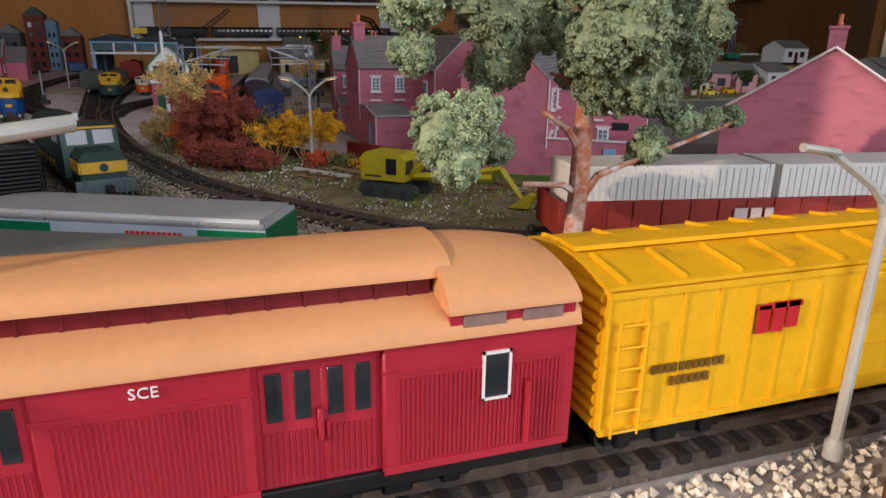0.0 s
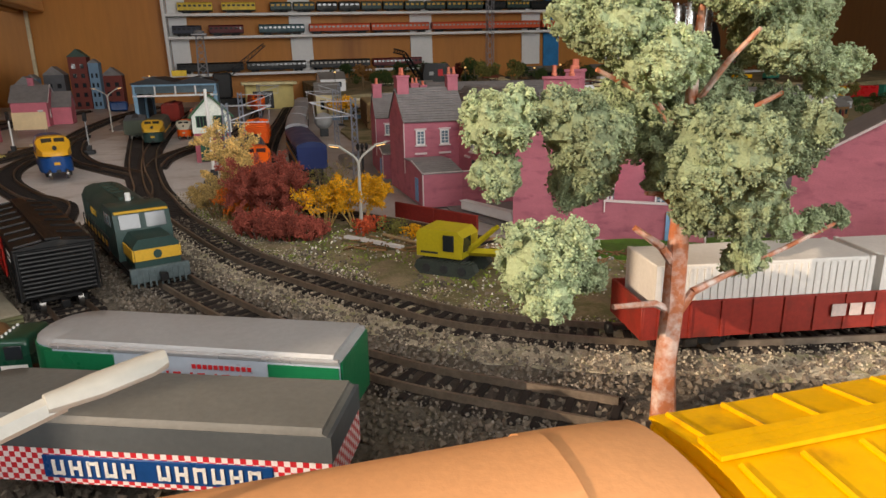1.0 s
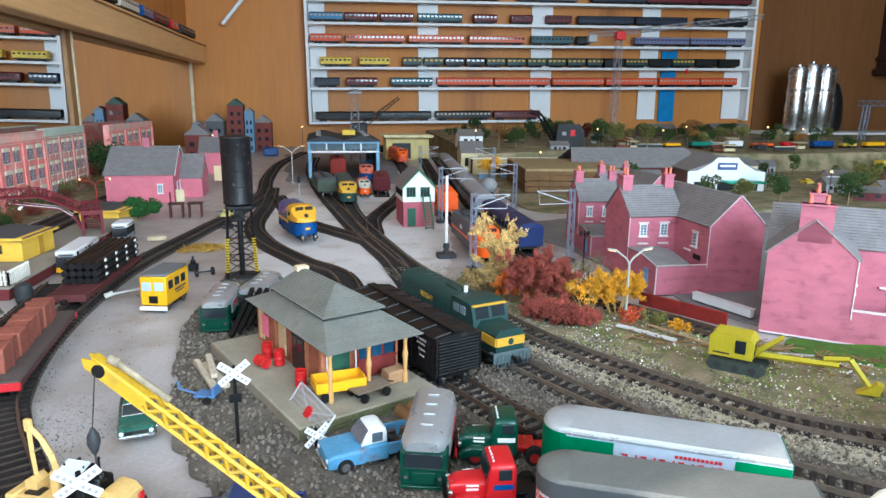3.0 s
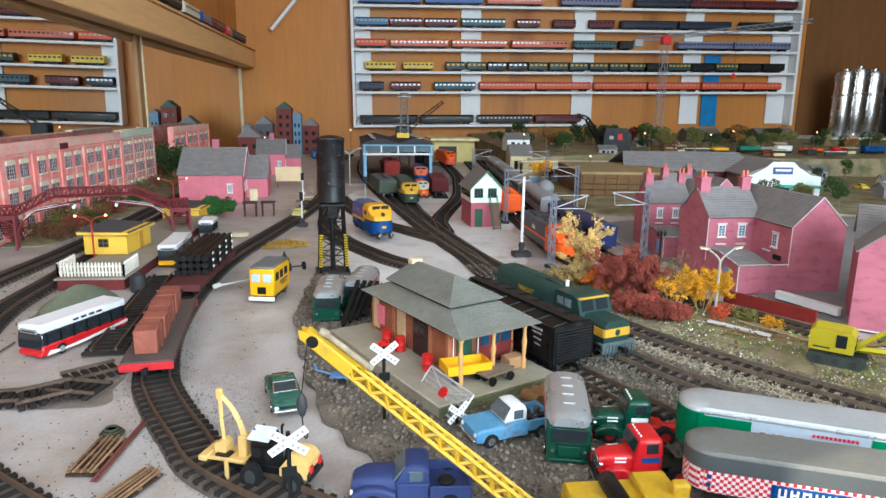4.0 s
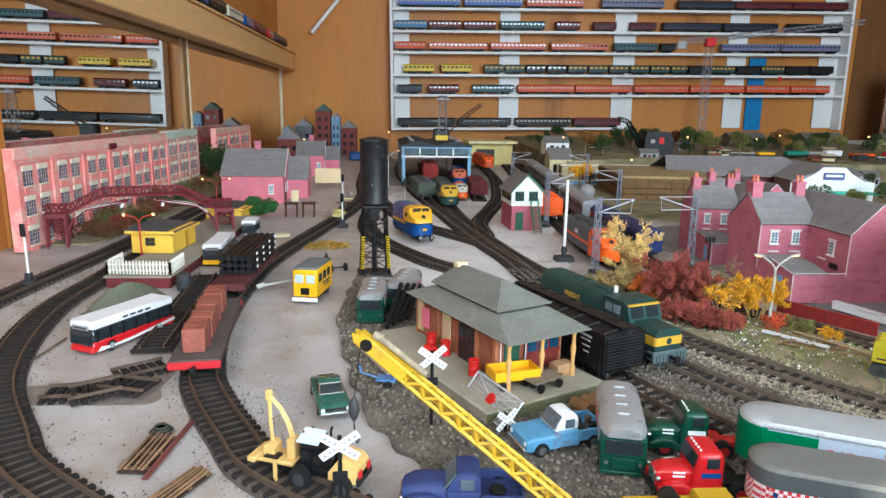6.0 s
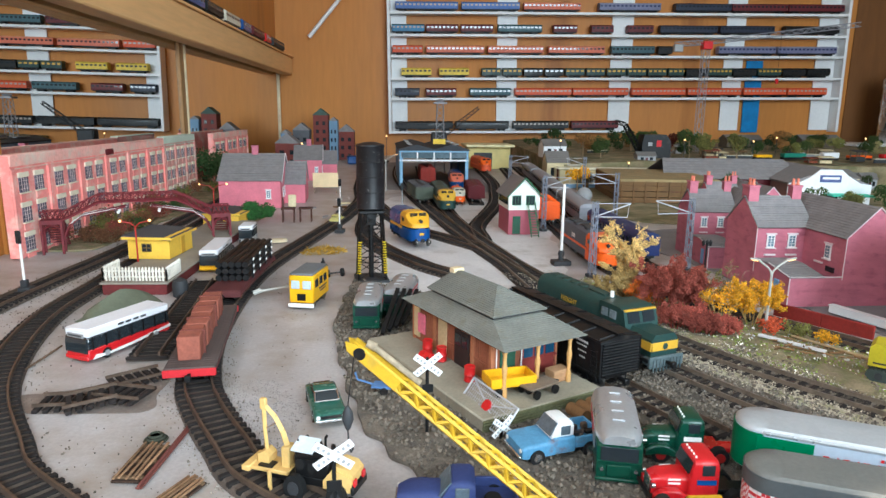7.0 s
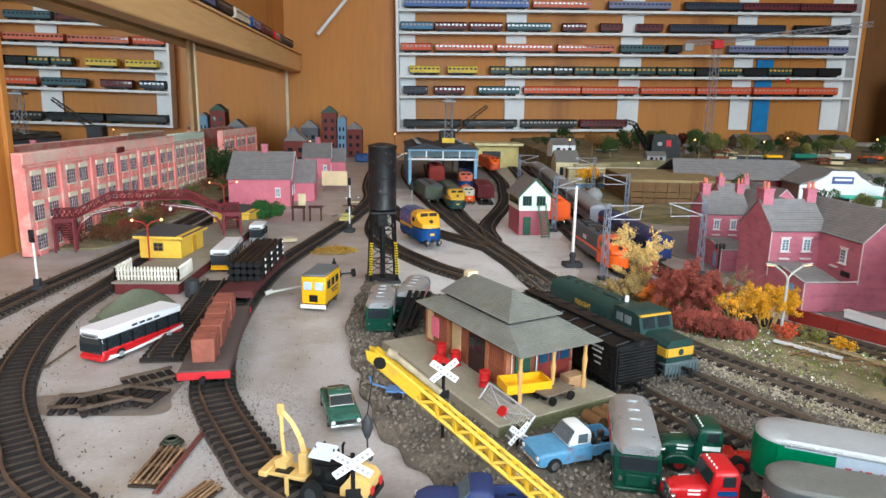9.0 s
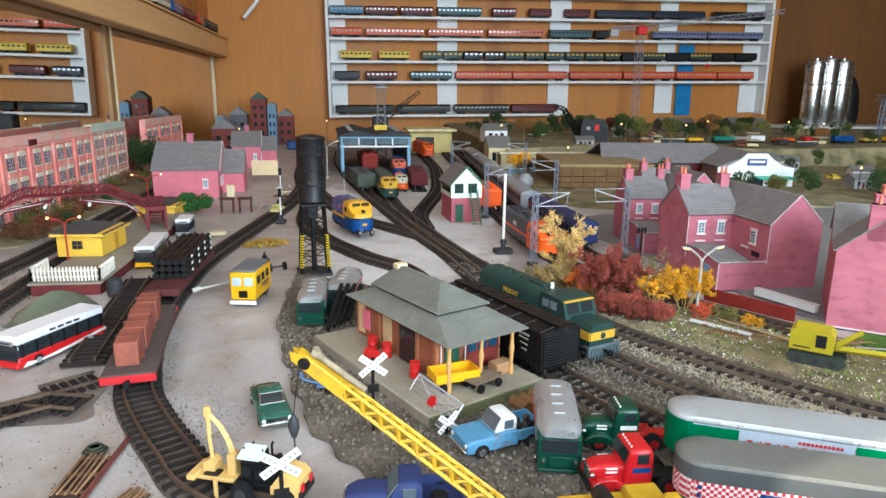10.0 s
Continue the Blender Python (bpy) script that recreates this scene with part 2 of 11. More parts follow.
window_lamp("window_light_south", ((SX0 + SX1) / 2, YF - 0.03, (SZ0 + SZ1) / 2), (-0.10, 1, (SZ0 + SZ1) / 2 - 0.3), SX1 - SX0, SZ1 - SZ0, 82, (0.88, 0.95, 1.0))
window_lamp("window_light_west", (XL - 0.06, (WY0 + WY1) / 2, (WZ0 + WZ1) / 2 + 0.25), (1.5, 0.8, 0.0), WY1 - WY0, 0.5, 14, (0.88, 0.95, 1.0))

# mirror along the west wall, in two sheets with a pale joint strip
MIR = bpy.data.materials.new("mirror_glass")
MIR.use_nodes = True
_b = MIR.node_tree.nodes["Principled BSDF"]
_b.inputs["Base Color"].default_value, _b.inputs["Metallic"].default_value, _b.inputs["Roughness"].default_value = (0.86, 0.87, 0.86, 1), 1.0, 0.008
mirror = thing("wall_mirror", "large frameless wall mirror in two sheets behind the layout", "mirror")
for y0, y1 in ((0.86, 1.585), (1.593, 2.78)):
    part("mirror_sheet", bx(XL + 0.004, (y0 + y1) / 2, 0.16, 0.006, y1 - y0, 0.42), MIR, mirror, smooth=0)
part("joint_strip", bx(XL + 0.008, 1.580, 0.16, 0.008, 0.026, 0.42, 0.001), mat("joint_wood", (150, 112, 70), rough=0.5, var=0.12), mirror, "brown strip over the joint")
part("joint_bead", bx(XL + 0.010, 1.597, 0.16, 0.010, 0.006, 0.42, 0.001), mat("worn_cream", (214, 196, 160), rough=0.5), mirror, "worn cream bead")
part("end_strip", bx(XL + 0.008, 2.786, 0.16, 0.010, 0.008, 0.42, 0.001), mat("worn_cream", (214, 196, 160), rough=0.5), mirror, "pale strip at the corner")
part("edge_gap", bx(XL + 0.008, 0.857, 0.10, 0.010, 0.008, 0.46, 0.001), mat("dark_edge", (44, 38, 34), rough=0.8), mirror, "dark gap at the mirror edge")
tagged(part("edge_panel", Mb().box(XL + 0.008, 0.770, 0.16, 0.016, 0.150, 0.40, 0.001).box(XL + 0.018, 0.842, 0.16, 0.006, 0.012, 0.40, 0.001), PLY), "plywood panel with a raised edge beside the mirror", "panel")

beam = thing("train_shelf_beam", "long pale pine beam shelf with model trains above a mirror", "shelf")
part("beam", bx(-0.615, 1.55, 0.356, 0.045, 2.46, 0.066, 0.003), PINE, beam)
part("ledge", bx(-0.622, 1.55, 0.392, 0.07, 2.48, 0.006, 0.001), PINE, beam)
brace = tagged(part("wall_brace", Mb().rod((-0.52, 2.76, 0.47), (-0.36, 2.76, 0.66), 0.008, n=6), WHITE), "slim white metal brace fixed to the plywood wall", "brace")

# ---- the layout board and its ground ----
GROUND = mat("painted_board", (180, 174, 172), rough=0.42, var=0.15, coarse=13.0, fine=420.0, bump=0.25, dirt=(152, 138, 124), dirty=0.50)
GRAVEL = mat("dark_gravel", (112, 103, 92), rough=0.95, var=0.35, coarse=40.0, fine=700.0, bump=0.9, bump_d=0.0015, dirt=(84, 80, 76), dirty=0.4)
EARTH = mat("earth", (158, 141, 114), rough=0.95, var=0.3, coarse=40.0, fine=600.0, bump=0.9, bump_d=0.0015, dirt=(98, 108, 58), dirty=0.66)
SAND = mat("sandy_ground", (150, 136, 106), rough=0.95, var=0.25, coarse=14.0, fine=400.0, bump=0.7, bump_d=0.0015, dirt=(78, 86, 48), dirty=0.6)
PAVE = mat("grey_pavement", (128, 124, 124), rough=0.9, var=0.15, coarse=20.0, fine=400.0, bump=0.4)
GRASS = mat("turf", (84, 120, 40), rough=0.95, var=0.35, coarse=60.0, fine=900.0, bump=1.0, bump_d=0.002)
FASCIA = mat("table_edge", (120, 84, 52), rough=0.6, var=0.15)
TY0 = 0.085
setting("ground", bx((XL + XR) / 2, (TY0 + YB) / 2, -0.015, XR - XL, YB - TY0, 0.03), GROUND, "pale grey painted ground of the model railway board", "ground")
setting("table_fascia", bx((XL + XR) / 2, TY0 - 0.008, -0.045, XR - XL, 0.014, 0.10, 0.002), FASCIA, "brown timber edge of the layout table", "table edge")


def patch(name, pts, z, material, label, category, seed, cell=0.012, jag=0.006, hump=0.0012):
    """A thin uneven sheet of ground laid on the board, with a ragged edge."""
    rnd = random.Random(seed)
    inside = lambda x, y: sum(((a[1] > y) != (b[1] > y)) and (x < (b[0] - a[0]) * (y - a[1]) / (b[1] - a[1]) + a[0]) for a, b in zip(pts, pts[1:] + pts[:1])) % 2
    x0, x1 = min(p[0] for p in pts), max(p[0] for p in pts)
    y0, y1 = min(p[1] for p in pts), max(p[1] for p in pts)
    nx, ny = int((x1 - x0) / cell) + 2, int((y1 - y0) / cell) + 2
    keep = {}
    mb = Mb()
    def vert(i, j):
        if (i, j) not in keep:
            x, y = x0 + i * cell, y0 + j * cell
            q = Vector((x * 60, y * 60, seed))
            x, y = x + 0.45 * cell * noise.noise(q), y + 0.45 * cell * noise.noise(q + Vector((9, 3, 5)))
            keep[i, j] = len(mb.v)
            mb.v.append((x, y, z + hump * noise.noise(Vector((x * 35, y * 35, seed + 7)))))
        return keep[i, j]
    for i in range(nx):
        for j in range(ny):
            x, y = x0 + (i + 0.5) * cell, y0 + (j + 0.5) * cell
            w = Vector((x * 45, y * 45, seed + 3))
            if inside(x + jag * noise.noise(w), y + jag * noise.noise(w + Vector((5, 8, 2)))):
                mb.f.append((vert(i, j), vert(i + 1, j), vert(i + 1, j + 1), vert(i, j + 1)))
    # a skirt down to the board
    count = {}
    for f in mb.f:
        for a, b in zip(f, f[1:] + f[:1]):
            k = (min(a, b), max(a, b))
            count[k] = count.get(k, 0) + 1
    rim = [k for k, c in count.items() if c == 1]
    low = {}
    for k in rim:
        for a in k:
            if a not in low:
                low[a] = len(mb.v)
                mb.v.append((mb.v[a][0], mb.v[a][1], 0.0002))
    mb.f += [(a, b, low[b], low[a]) for a, b in rim]
    near = {}
    for a, b in rim:
        near.setdefault(a, []).append(b)
        near.setdefault(b, []).append(a)
    for _ in range(4):
        moved = {a: [sum(mb.v[q][c] for q in qs) / len(qs) * 0.5 + mb.v[a][c] * 0.5 for c in (0, 1)] for a, qs in near.items()}
        for a, (x, y) in moved.items():
            mb.v[a] = (x, y, mb.v[a][2])
    for a, b in low.items():
        mb.v[b] = (mb.v[a][0], mb.v[a][1], 0.0002)
    return setting(name, mb, material, label, category, smooth=60)


def scatter(name, pts, n, size, material, label, category, seed, z=0.0015, flat=0.7):
    rnd = random.Random(seed)
    inside = lambda x, y: sum(((a[1] > y) != (b[1] > y)) and (x < (b[0] - a[0]) * (y - a[1]) / (b[1] - a[1]) + a[0]) for a, b in zip(pts, pts[1:] + pts[:1])) % 2
    x0, x1 = min(p[0] for p in pts), max(p[0] for p in pts)
    y0, y1 = min(p[1] for p in pts), max(p[1] for p in pts)
    mb, k = Mb(), 0
    while k < n:
        x, y = rnd.uniform(x0, x1), rnd.uniform(y0, y1)
        if inside(x, y):
            s = rnd.uniform(*size)
            mb.crumb((x, y, z + s * 0.3 * flat), s, rnd)
            k += 1
    return tagged(part(name, mb, material, smooth=0), label, category, kind="stuff")


DEPOT_GRAVEL = [(-0.20, 0.70), (-0.206, 0.60), (-0.206, 0.54), (-0.199, 0.495), (-0.190, 0.435), (-0.175, 0.388), (-0.166, 0.354), (-0.154, 0.325), (-0.144, 0.312), (-0.125, 0.278), (-0.09, 0.22), (0.05, 0.185), (0.4, 0.185),
                (0.7, 0.2), (0.7, 0.30), (0.32, 0.32), (0.22, 0.34), (0.16, 0.42), (0.08, 0.54), (0.02, 0.62), (-0.10, 0.62), (-0.15, 0.66)]
patch("gravel_bed", DEPOT_GRAVEL, 0.0025, GRAVEL, "dark grey-brown gravel spread round the depot", "gravel", 3, cell=0.005, jag=0.010)
scatter("loose_gravel", DEPOT_GRAVEL, 21000, (0.0009, 0.0022), mat("gravel_stones", (128, 117, 104), rough=0.95, var=0.25, rand=0.42), "loose grey-brown gravel stones", "gravel", 5, 0.0029)
SCENIC = [(0.06, 0.52), (0.11, 0.45), (0.17, 0.36), (0.22, 0.315), (0.34, 0.285), (0.7, 0.26), (1.2, 0.24), (1.2, 0.42), (0.6, 0.40), (0.34, 0.40), (0.26, 0.44), (0.17, 0.52), (0.10, 0.64), (0.05, 0.70), (0.03, 0.62)]
patch("scenic_earth", SCENIC, 0.0035, EARTH, "brown and mossy scenic earth beside the main line", "earth", 9, cell=0.006, jag=0.010, hump=0.0022)
scatter("ground_litter", SCENIC, 5200, (0.0004, 0.0012), mat("litter_stones", (206, 202, 192), rough=0.9, var=0.3, rand=0.5), "pale chips and rubble strewn on the earth", "rubble", 11, 0.0035)
scatter("moss_tufts", SCENIC, 10000, (0.0005, 0.0014), mat("moss", (126, 142, 66), rough=1.0, var=0.3, rand=0.4), "small green moss and grass tufts", "moss", 12, 0.0035)
patch("pale_ground", [(-0.20, 0.62), (-0.06, 0.60), (0.02, 0.66), (0.06, 0.80), (0.08, 1.0), (0.06, 1.30), (-0.03, 1.45), (-0.17, 1.42), (-0.20, 1.2), (-0.21, 0.95), (-0.17, 0.80)], 0.0006, mat("white_ground_paint", (212, 208, 207), rough=0.6, var=0.10, coarse=12.0, fine=260.0, bump=0.2, dirt=(172, 164, 156), dirty=0.3), "whiter painted ground round the yard tracks", "ground", 24, cell=0.012, jag=0.02, hump=0.0002)
patch("sandy_strip", [(0.045, 0.565), (0.085, 0.470), (0.115, 0.415), (0.150, 0.365), (0.185, 0.330), (0.240, 0.300), (0.32, 0.278), (0.50, 0.255), (0.50, 0.215), (0.31, 0.232), (0.235, 0.252), (0.165, 0.292), (0.125, 0.338), (0.095, 0.385), (0.062, 0.445), (0.035, 0.520), (0.025, 0.560)], 0.0031, mat("sandy_strip_earth", (190, 179, 158), rough=0.95, var=0.28, coarse=50.0, fine=700.0, bump=0.9, bump_d=0.0012, dirt=(140, 142, 90), dirty=0.4), "pale sandy and mossy strip beside the main line", "earth", 25, cell=0.005, jag=0.008, hump=0.0003)
patch("lawn", [(0.245, 0.425), (0.32, 0.385), (0.46, 0.36), (0.46, 0.385), (0.33, 0.425), (0.262, 0.455)], 0.0055, GRASS, "bright green lawn strip behind a house", "lawn", 14, cell=0.008)
patch("house_pavement", [(0.19, 0.86), (0.235, 0.62), (0.25, 0.50), (0.35, 0.43), (1.2, 0.40), (1.2, 1.0), (0.6, 1.05), (0.2, 1.0)], 0.0018, PAVE, "grey pavement round the terraced houses", "pavement", 15, cell=0.02)
patch("distant_ground", [(0.24, 1.05), (1.3, 1.05), (3.2, 0.9), (3.3, 2.76), (0.3, 2.76), (0.27, 1.6)], 0.003, SAND, "sandy and green ground across the far layout", "ground", 16, cell=0.04, jag=0.03, hump=0.004)
patch("bank_ground", [(-0.655, 0.85), (-0.545, 0.85), (-0.535, 1.1), (-0.53, 1.5), (-0.50, 2.0), (-0.655, 2.1)], 0.002, EARTH, "earthy strip at the foot of the factory wall", "earth", 17, cell=0.014)
patch("black_sidings", [(-0.20, 1.55), (0.07, 1.50), (0.10, 2.4), (-0.27, 2.4)], 0.001, PAVE, "dark oily ground of the engine yard", "ground", 18, cell=0.02)

scatter("board_grit", [(-0.275, 0.335), (-0.215, 0.330), (-0.205, 0.380), (-0.235, 0.435), (-0.268, 0.430)], 2600, (0.0002, 0.0005), mat("fine_grit", (138, 134, 132), rough=0.95, var=0.2, rand=0.5), "fine grey grit spilt on the painted board", "grit", 26, 0.0002)
scatter("floor_litter", [(-0.43, 0.30), (-0.25, 0.27), (-0.20, 0.33), (-0.19, 0.60), (-0.30, 0.90), (-0.42, 0.62)], 520, (0.0003, 0.0008), mat("board_litter", (120, 110, 102), rough=0.95, var=0.2, rand=0.65), "crumbs of dirt strewn over the painted board", "litter", 27, 0.0002)
# Darker brownish area of the board around the heap of broken track.
patch("dark_stain", [(-0.395, 0.410), (-0.375, 0.385), (-0.33, 0.384), (-0.300, 0.392), (-0.302, 0.412), (-0.312, 0.450), (-0.335, 0.452), (-0.345, 0.425)], 0.0005, mat("brown_board_paint", (126, 114, 106), rough=0.5, var=0.25, coarse=40, fine=400), "darker brownish patch on the painted board", "stain", 28, cell=0.006, jag=0.010, hump=0.0001)
# white ballast along the front track
FRONT_STONES = [(0.10, 0.092), (1.0, 0.092), (1.0, 0.134), (0.10, 0.134)]
scatter("front_ballast", FRONT_STONES, 9000, (0.0008, 0.0019), mat("pale_ballast", (196, 184, 166), rough=0.95, var=0.2, rand=0.35), "coarse cream-white ballast stones beside the front track", "ballast", 21, 0.001)
scatter("front_ballast_back", [(0.10, 0.170), (0.6, 0.170), (0.6, 0.188), (0.10, 0.188)], 2200, (0.0008, 0.0018), MATS["pale_ballast"], "coarse cream-white ballast stones behind the front track", "ballast", 22, 0.001)
SLEEPER = mat("sleeper", (36, 30, 28), rough=0.85, var=0.25, coarse=200, fine=900, bump=0.3, rand=0.25)
RAIL = mat("rail_steel", (100, 84, 72), rough=0.42, var=0.25, coarse=90, fine=500, metal=0.35)
ROADBED = mat("dark_roadbed", (86, 76, 68), rough=0.95, var=0.3, coarse=120, fine=800, bump=0.6)


def track(label, pts, near=(0.0, 99.0), group="tracks", tie=SLEEPER, steel=RAIL, bed=ROADBED):
    """A model track: each sleeper a piece, two rails; far sleepers joined."""
    t = thing("railway_track", label, "railway track", group, kind="structure")
    me = mesh_of("sleeper", bx(0, 0, 0.0012, 0.0032, 0.029, 0.0024, 0.0004), tie, 0)
    far, k = Mb(), 0
    for p, a in spline(pts, 0.0078):
        if near[0] <= p.y <= near[1] and p.x < 0.8 and k < 290:
            o = new("sleeper", me)
            o.parent = t
            o.matrix_basis = pose(p.x, p.y, 0.002, 0, 0, math.degrees(a) + random.uniform(-1.2, 1.2))
            k += 1
        else:
            far.box(0, 0, 0.0012, 0.0036, 0.030, 0.0024, m=pose(p.x, p.y, 0.002, 0, 0, math.degrees(a)))
    if far.v:
        part("far_sleepers", far, tie, t, smooth=0, kind="stuff")
    S = spline(pts, 0.01)
    rings = []
    for p, a in S:
        nx, ny = -math.sin(a), math.cos(a)
        rings.append([(p.x + nx * u, p.y + ny * u, w) for u, w in ((-0.0150, 0.0004), (-0.0128, 0.0032), (0.0128, 0.0032), (0.0150, 0.0004))])
    part("roadbed", Mb().loft(rings), bed, t, smooth=30)
    for side in (-1, 1):
        rings = []
        for p, a in S:
            nx, ny = -math.sin(a), math.cos(a)
            q = [(-0.0009, 0.0), (0.0009, 0.0), (0.0006, 0.0028), (-0.0006, 0.0028)]
            rings.append([(p.x + nx * (side * 0.0083 + u), p.y + ny * (side * 0.0083 + u), 0.0042 + w) for u, w in q])
        part("rail", Mb().loft(rings), steel, t, smooth=30)
    return t


TRACKS = {
    "front": [(1.6, 0.152), (0.6, 0.152), (0.2, 0.152), (0.0, 0.155), (-0.12, 0.175), (-0.22, 0.222), (-0.328, 0.301), (-0.363, 0.344), (-0.401, 0.40), (-0.425, 0.453),
              (-0.446, 0.521), (-0.458, 0.587), (-0.460, 0.667), (-0.463, 0.774), (-0.466, 0.95), (-0.466, 1.3), (-0.44, 1.8), (-0.40, 2.3)],
    "wall": [(-0.50, 0.45), (-0.517, 0.52), (-0.518, 0.605), (-0.514, 0.694), (-0.507, 0.813), (-0.506, 0.938), (-0.507, 1.3), (-0.49, 1.9), (-0.45, 2.3)],
    "inner": [(0.02, 0.192), (-0.07, 0.21), (-0.14, 0.245), (-0.215, 0.301), (-0.241, 0.339), (-0.268, 0.387), (-0.285, 0.43), (-0.303, 0.518), (-0.311, 0.648), (-0.305, 0.767),
              (-0.277, 0.939), (-0.246, 1.143), (-0.232, 1.35), (-0.25, 1.6), (-0.255, 2.0), (-0.21, 2.45)],
    "box": [(0.03, 0.335), (-0.012, 0.42), (-0.05, 0.51), (-0.066, 0.60), (-0.082, 0.695), (-0.124, 0.76), (-0.178, 0.875), (-0.206, 1.0), (-0.208, 1.2), (-0.222, 1.42)],
    "siding": [(0.196, 0.236), (0.136, 0.285), (0.09, 0.345), (0.045, 0.425), (0.012, 0.50), (-0.004, 0.60), (-0.014, 0.69), (-0.024, 0.77), (-0.050, 0.905), (-0.083, 1.12), (-0.130, 1.47), (-0.16, 1.85), (-0.16, 2.2)],
    "main": [(1.5, 0.205), (0.7, 0.228), (0.45, 0.247), (0.31, 0.270), (0.235, 0.292), (0.177, 0.328), (0.146, 0.365), (0.115, 0.408), (0.079, 0.468), (0.046, 0.55), (0.022, 0.62), (0.002, 0.70), (-0.014, 0.77), (-0.036, 0.90), (-0.052, 1.02), (-0.064, 1.15), (-0.078, 1.42), (-0.090, 1.80), (-0.090, 2.2)],
    "spur": [(-0.034, 0.92), (-0.032, 1.01), (-0.012, 1.10), (0.018, 1.21), (0.044, 1.33), (0.066, 1.50), (0.088, 1.71), (0.100, 2.1)],
    "stub": [(0.000, 1.285), (0.004, 1.42), (0.010, 1.60)],
    "loco": [(-0.042, 0.86), (-0.085, 0.93), (-0.125, 1.0), (-0.165, 1.12), (-0.20, 1.3)],
    "wire": [(0.225, 0.455), (0.19, 0.515), (0.14, 0.59), (0.108, 0.68), (0.097, 0.80), (0.098, 0.986), (0.112, 1.218), (0.143, 1.584), (0.19, 2.2)],
    "wire_b": [(0.150, 0.68), (0.143, 0.80), (0.144, 0.986), (0.158, 1.218), (0.189, 1.584), (0.236, 2.2)],
    "short": [(-0.333, 0.468), (-0.339, 0.53), (-0.346, 0.60), (-0.356, 0.690)],
}
LABELS = {"front": "curved model track along the board's front edge", "wall": "model track beside the factory wall", "inner": "curved dark model track holding flat wagons",
          "box": "curved model track behind the depot", "siding": "weathered siding under the green diesel", "main": "weathered curving main line on scenic earth",
          "spur": "model track into the engine yard", "stub": "short model track under a dark red wagon", "loco": "short model track under the blue locomotive", "wire": "model track under the catenary masts", "wire_b": "second model track under the catenary masts", "short": "loose straight length of dark model track on the ground"}
for key in TRACKS:
    old = key in ("main", "siding")
    track(LABELS[key], TRACKS[key], near=(0.0, 1.15), tie=mat("weathered_sleeper", (48, 41, 38), rough=0.9, var=0.3, coarse=200, fine=900, bump=0.3, rand=0.3) if old else SLEEPER, steel=mat("worn_rail", (128, 114, 100), rough=0.36, var=0.25, coarse=90, metal=0.4) if old else RAIL, bed=mat("earthy_roadbed", (74, 66, 60), rough=0.95, var=0.3, coarse=120, fine=800, bump=0.7) if old else ROADBED)


def ballast(name, key, n, y_to, tone, label, seed, out=(0.010, 0.034), z=0.0038):
    """Fine chippings strewn along both sides of a track."""
    rnd = random.Random(seed)
    S = [q for q in spline(TRACKS[key], 0.006) if q[0].y < y_to and q[0].x < 0.7]
    mb = Mb()
    for _ in range(n):
        p, a = rnd.choice(S)
        d = rnd.choice((-1, 1)) * (out[0] + (out[1] - out[0]) * rnd.random() ** 1.6)
        s = rnd.uniform(0.0004, 0.0010)
        u = rnd.uniform(-0.004, 0.004)
        mb.crumb((p.x - math.sin(a) * d + math.cos(a) * u, p.y + math.cos(a) * d + math.sin(a) * u, z + s * 0.2), s, rnd)
    return tagged(part(name, mb, tone, smooth=0), label, "ballast", kind="stuff")


ballast("line_ballast", "main", 9000, 0.72, mat("sandy_chippings", (182, 170, 150), rough=0.95, var=0.2, rand=0.3), "pale sandy chippings beside the main line", 41)
ballast("siding_ballast", "siding", 3500, 0.60, mat("grey_chippings", (124, 116, 107), rough=0.95, var=0.2, rand=0.35), "grey chippings beside the siding", 42)
ballast("inner_ballast", "inner", 1200, 0.55, MATS["grey_chippings"], "scattered grey chippings beside the inner track", 43, (0.012, 0.024), 0.0005)
ballast("outer_litter", "front", 1500, 1.0, mat("mixed_litter", (150, 138, 124), rough=0.95, var=0.2, rand=0.6), "specks of litter beside the outer track", 44, (0.012, 0.030), 0.0005)
ballast("wall_litter", "wall", 900, 1.1, MATS["mixed_litter"], "specks of litter beside the wall track", 45, (0.012, 0.030), 0.0005)

# ---- rolling stock ----
BLACK = mat("satin_black", (19, 19, 20), rough=0.45, var=0.2, dirt=(62, 56, 50), dirty=0.1)
DARKGREY = mat("dark_grey", (54, 55, 57), rough=0.6, var=0.2)
GREY = mat("light_grey", (150, 150, 150), rough=0.5, var=0.12)
SILVER = mat("silver_paint", (186, 188, 190), rough=0.3, var=0.08, metal=0.55)
STEEL = mat("wheel_steel", (120, 116, 112), rough=0.35, metal=0.9)
GLASS = glass("dark_glass")
YELLOW = mat("yellow_plastic", (236, 176, 16), rough=0.42, var=0.08, dirt=(196, 140, 20), dirty=0.12)
RED = mat("gloss_red", (196, 30, 36), rough=0.3, var=0.08, coat=0.3)
VANRED = mat("carriage_red", (172, 40, 56), rough=0.42, var=0.08, dirt=(140, 36, 44), dirty=0.1)
VANROOF = mat("carriage_roof", (218, 156, 106), rough=0.6, var=0.06)
INKW = mat("white_marking", (232, 230, 226), rough=0.6, var=0.05, bump=0)
INKR = mat("red_marking", (190, 34, 40), rough=0.5, var=0.1, bump=0)
BLUE = mat("gloss_blue", (18, 70, 132), rough=0.3, var=0.1, coat=0.3)
NAVY = mat("navy", (30, 40, 82), rough=0.4, var=0.1)
ORANGE = mat("orange_paint", (236, 96, 22), rough=0.4, var=0.08)
GREENP = mat("loco_green", (40, 66, 62), rough=0.45, var=0.15)
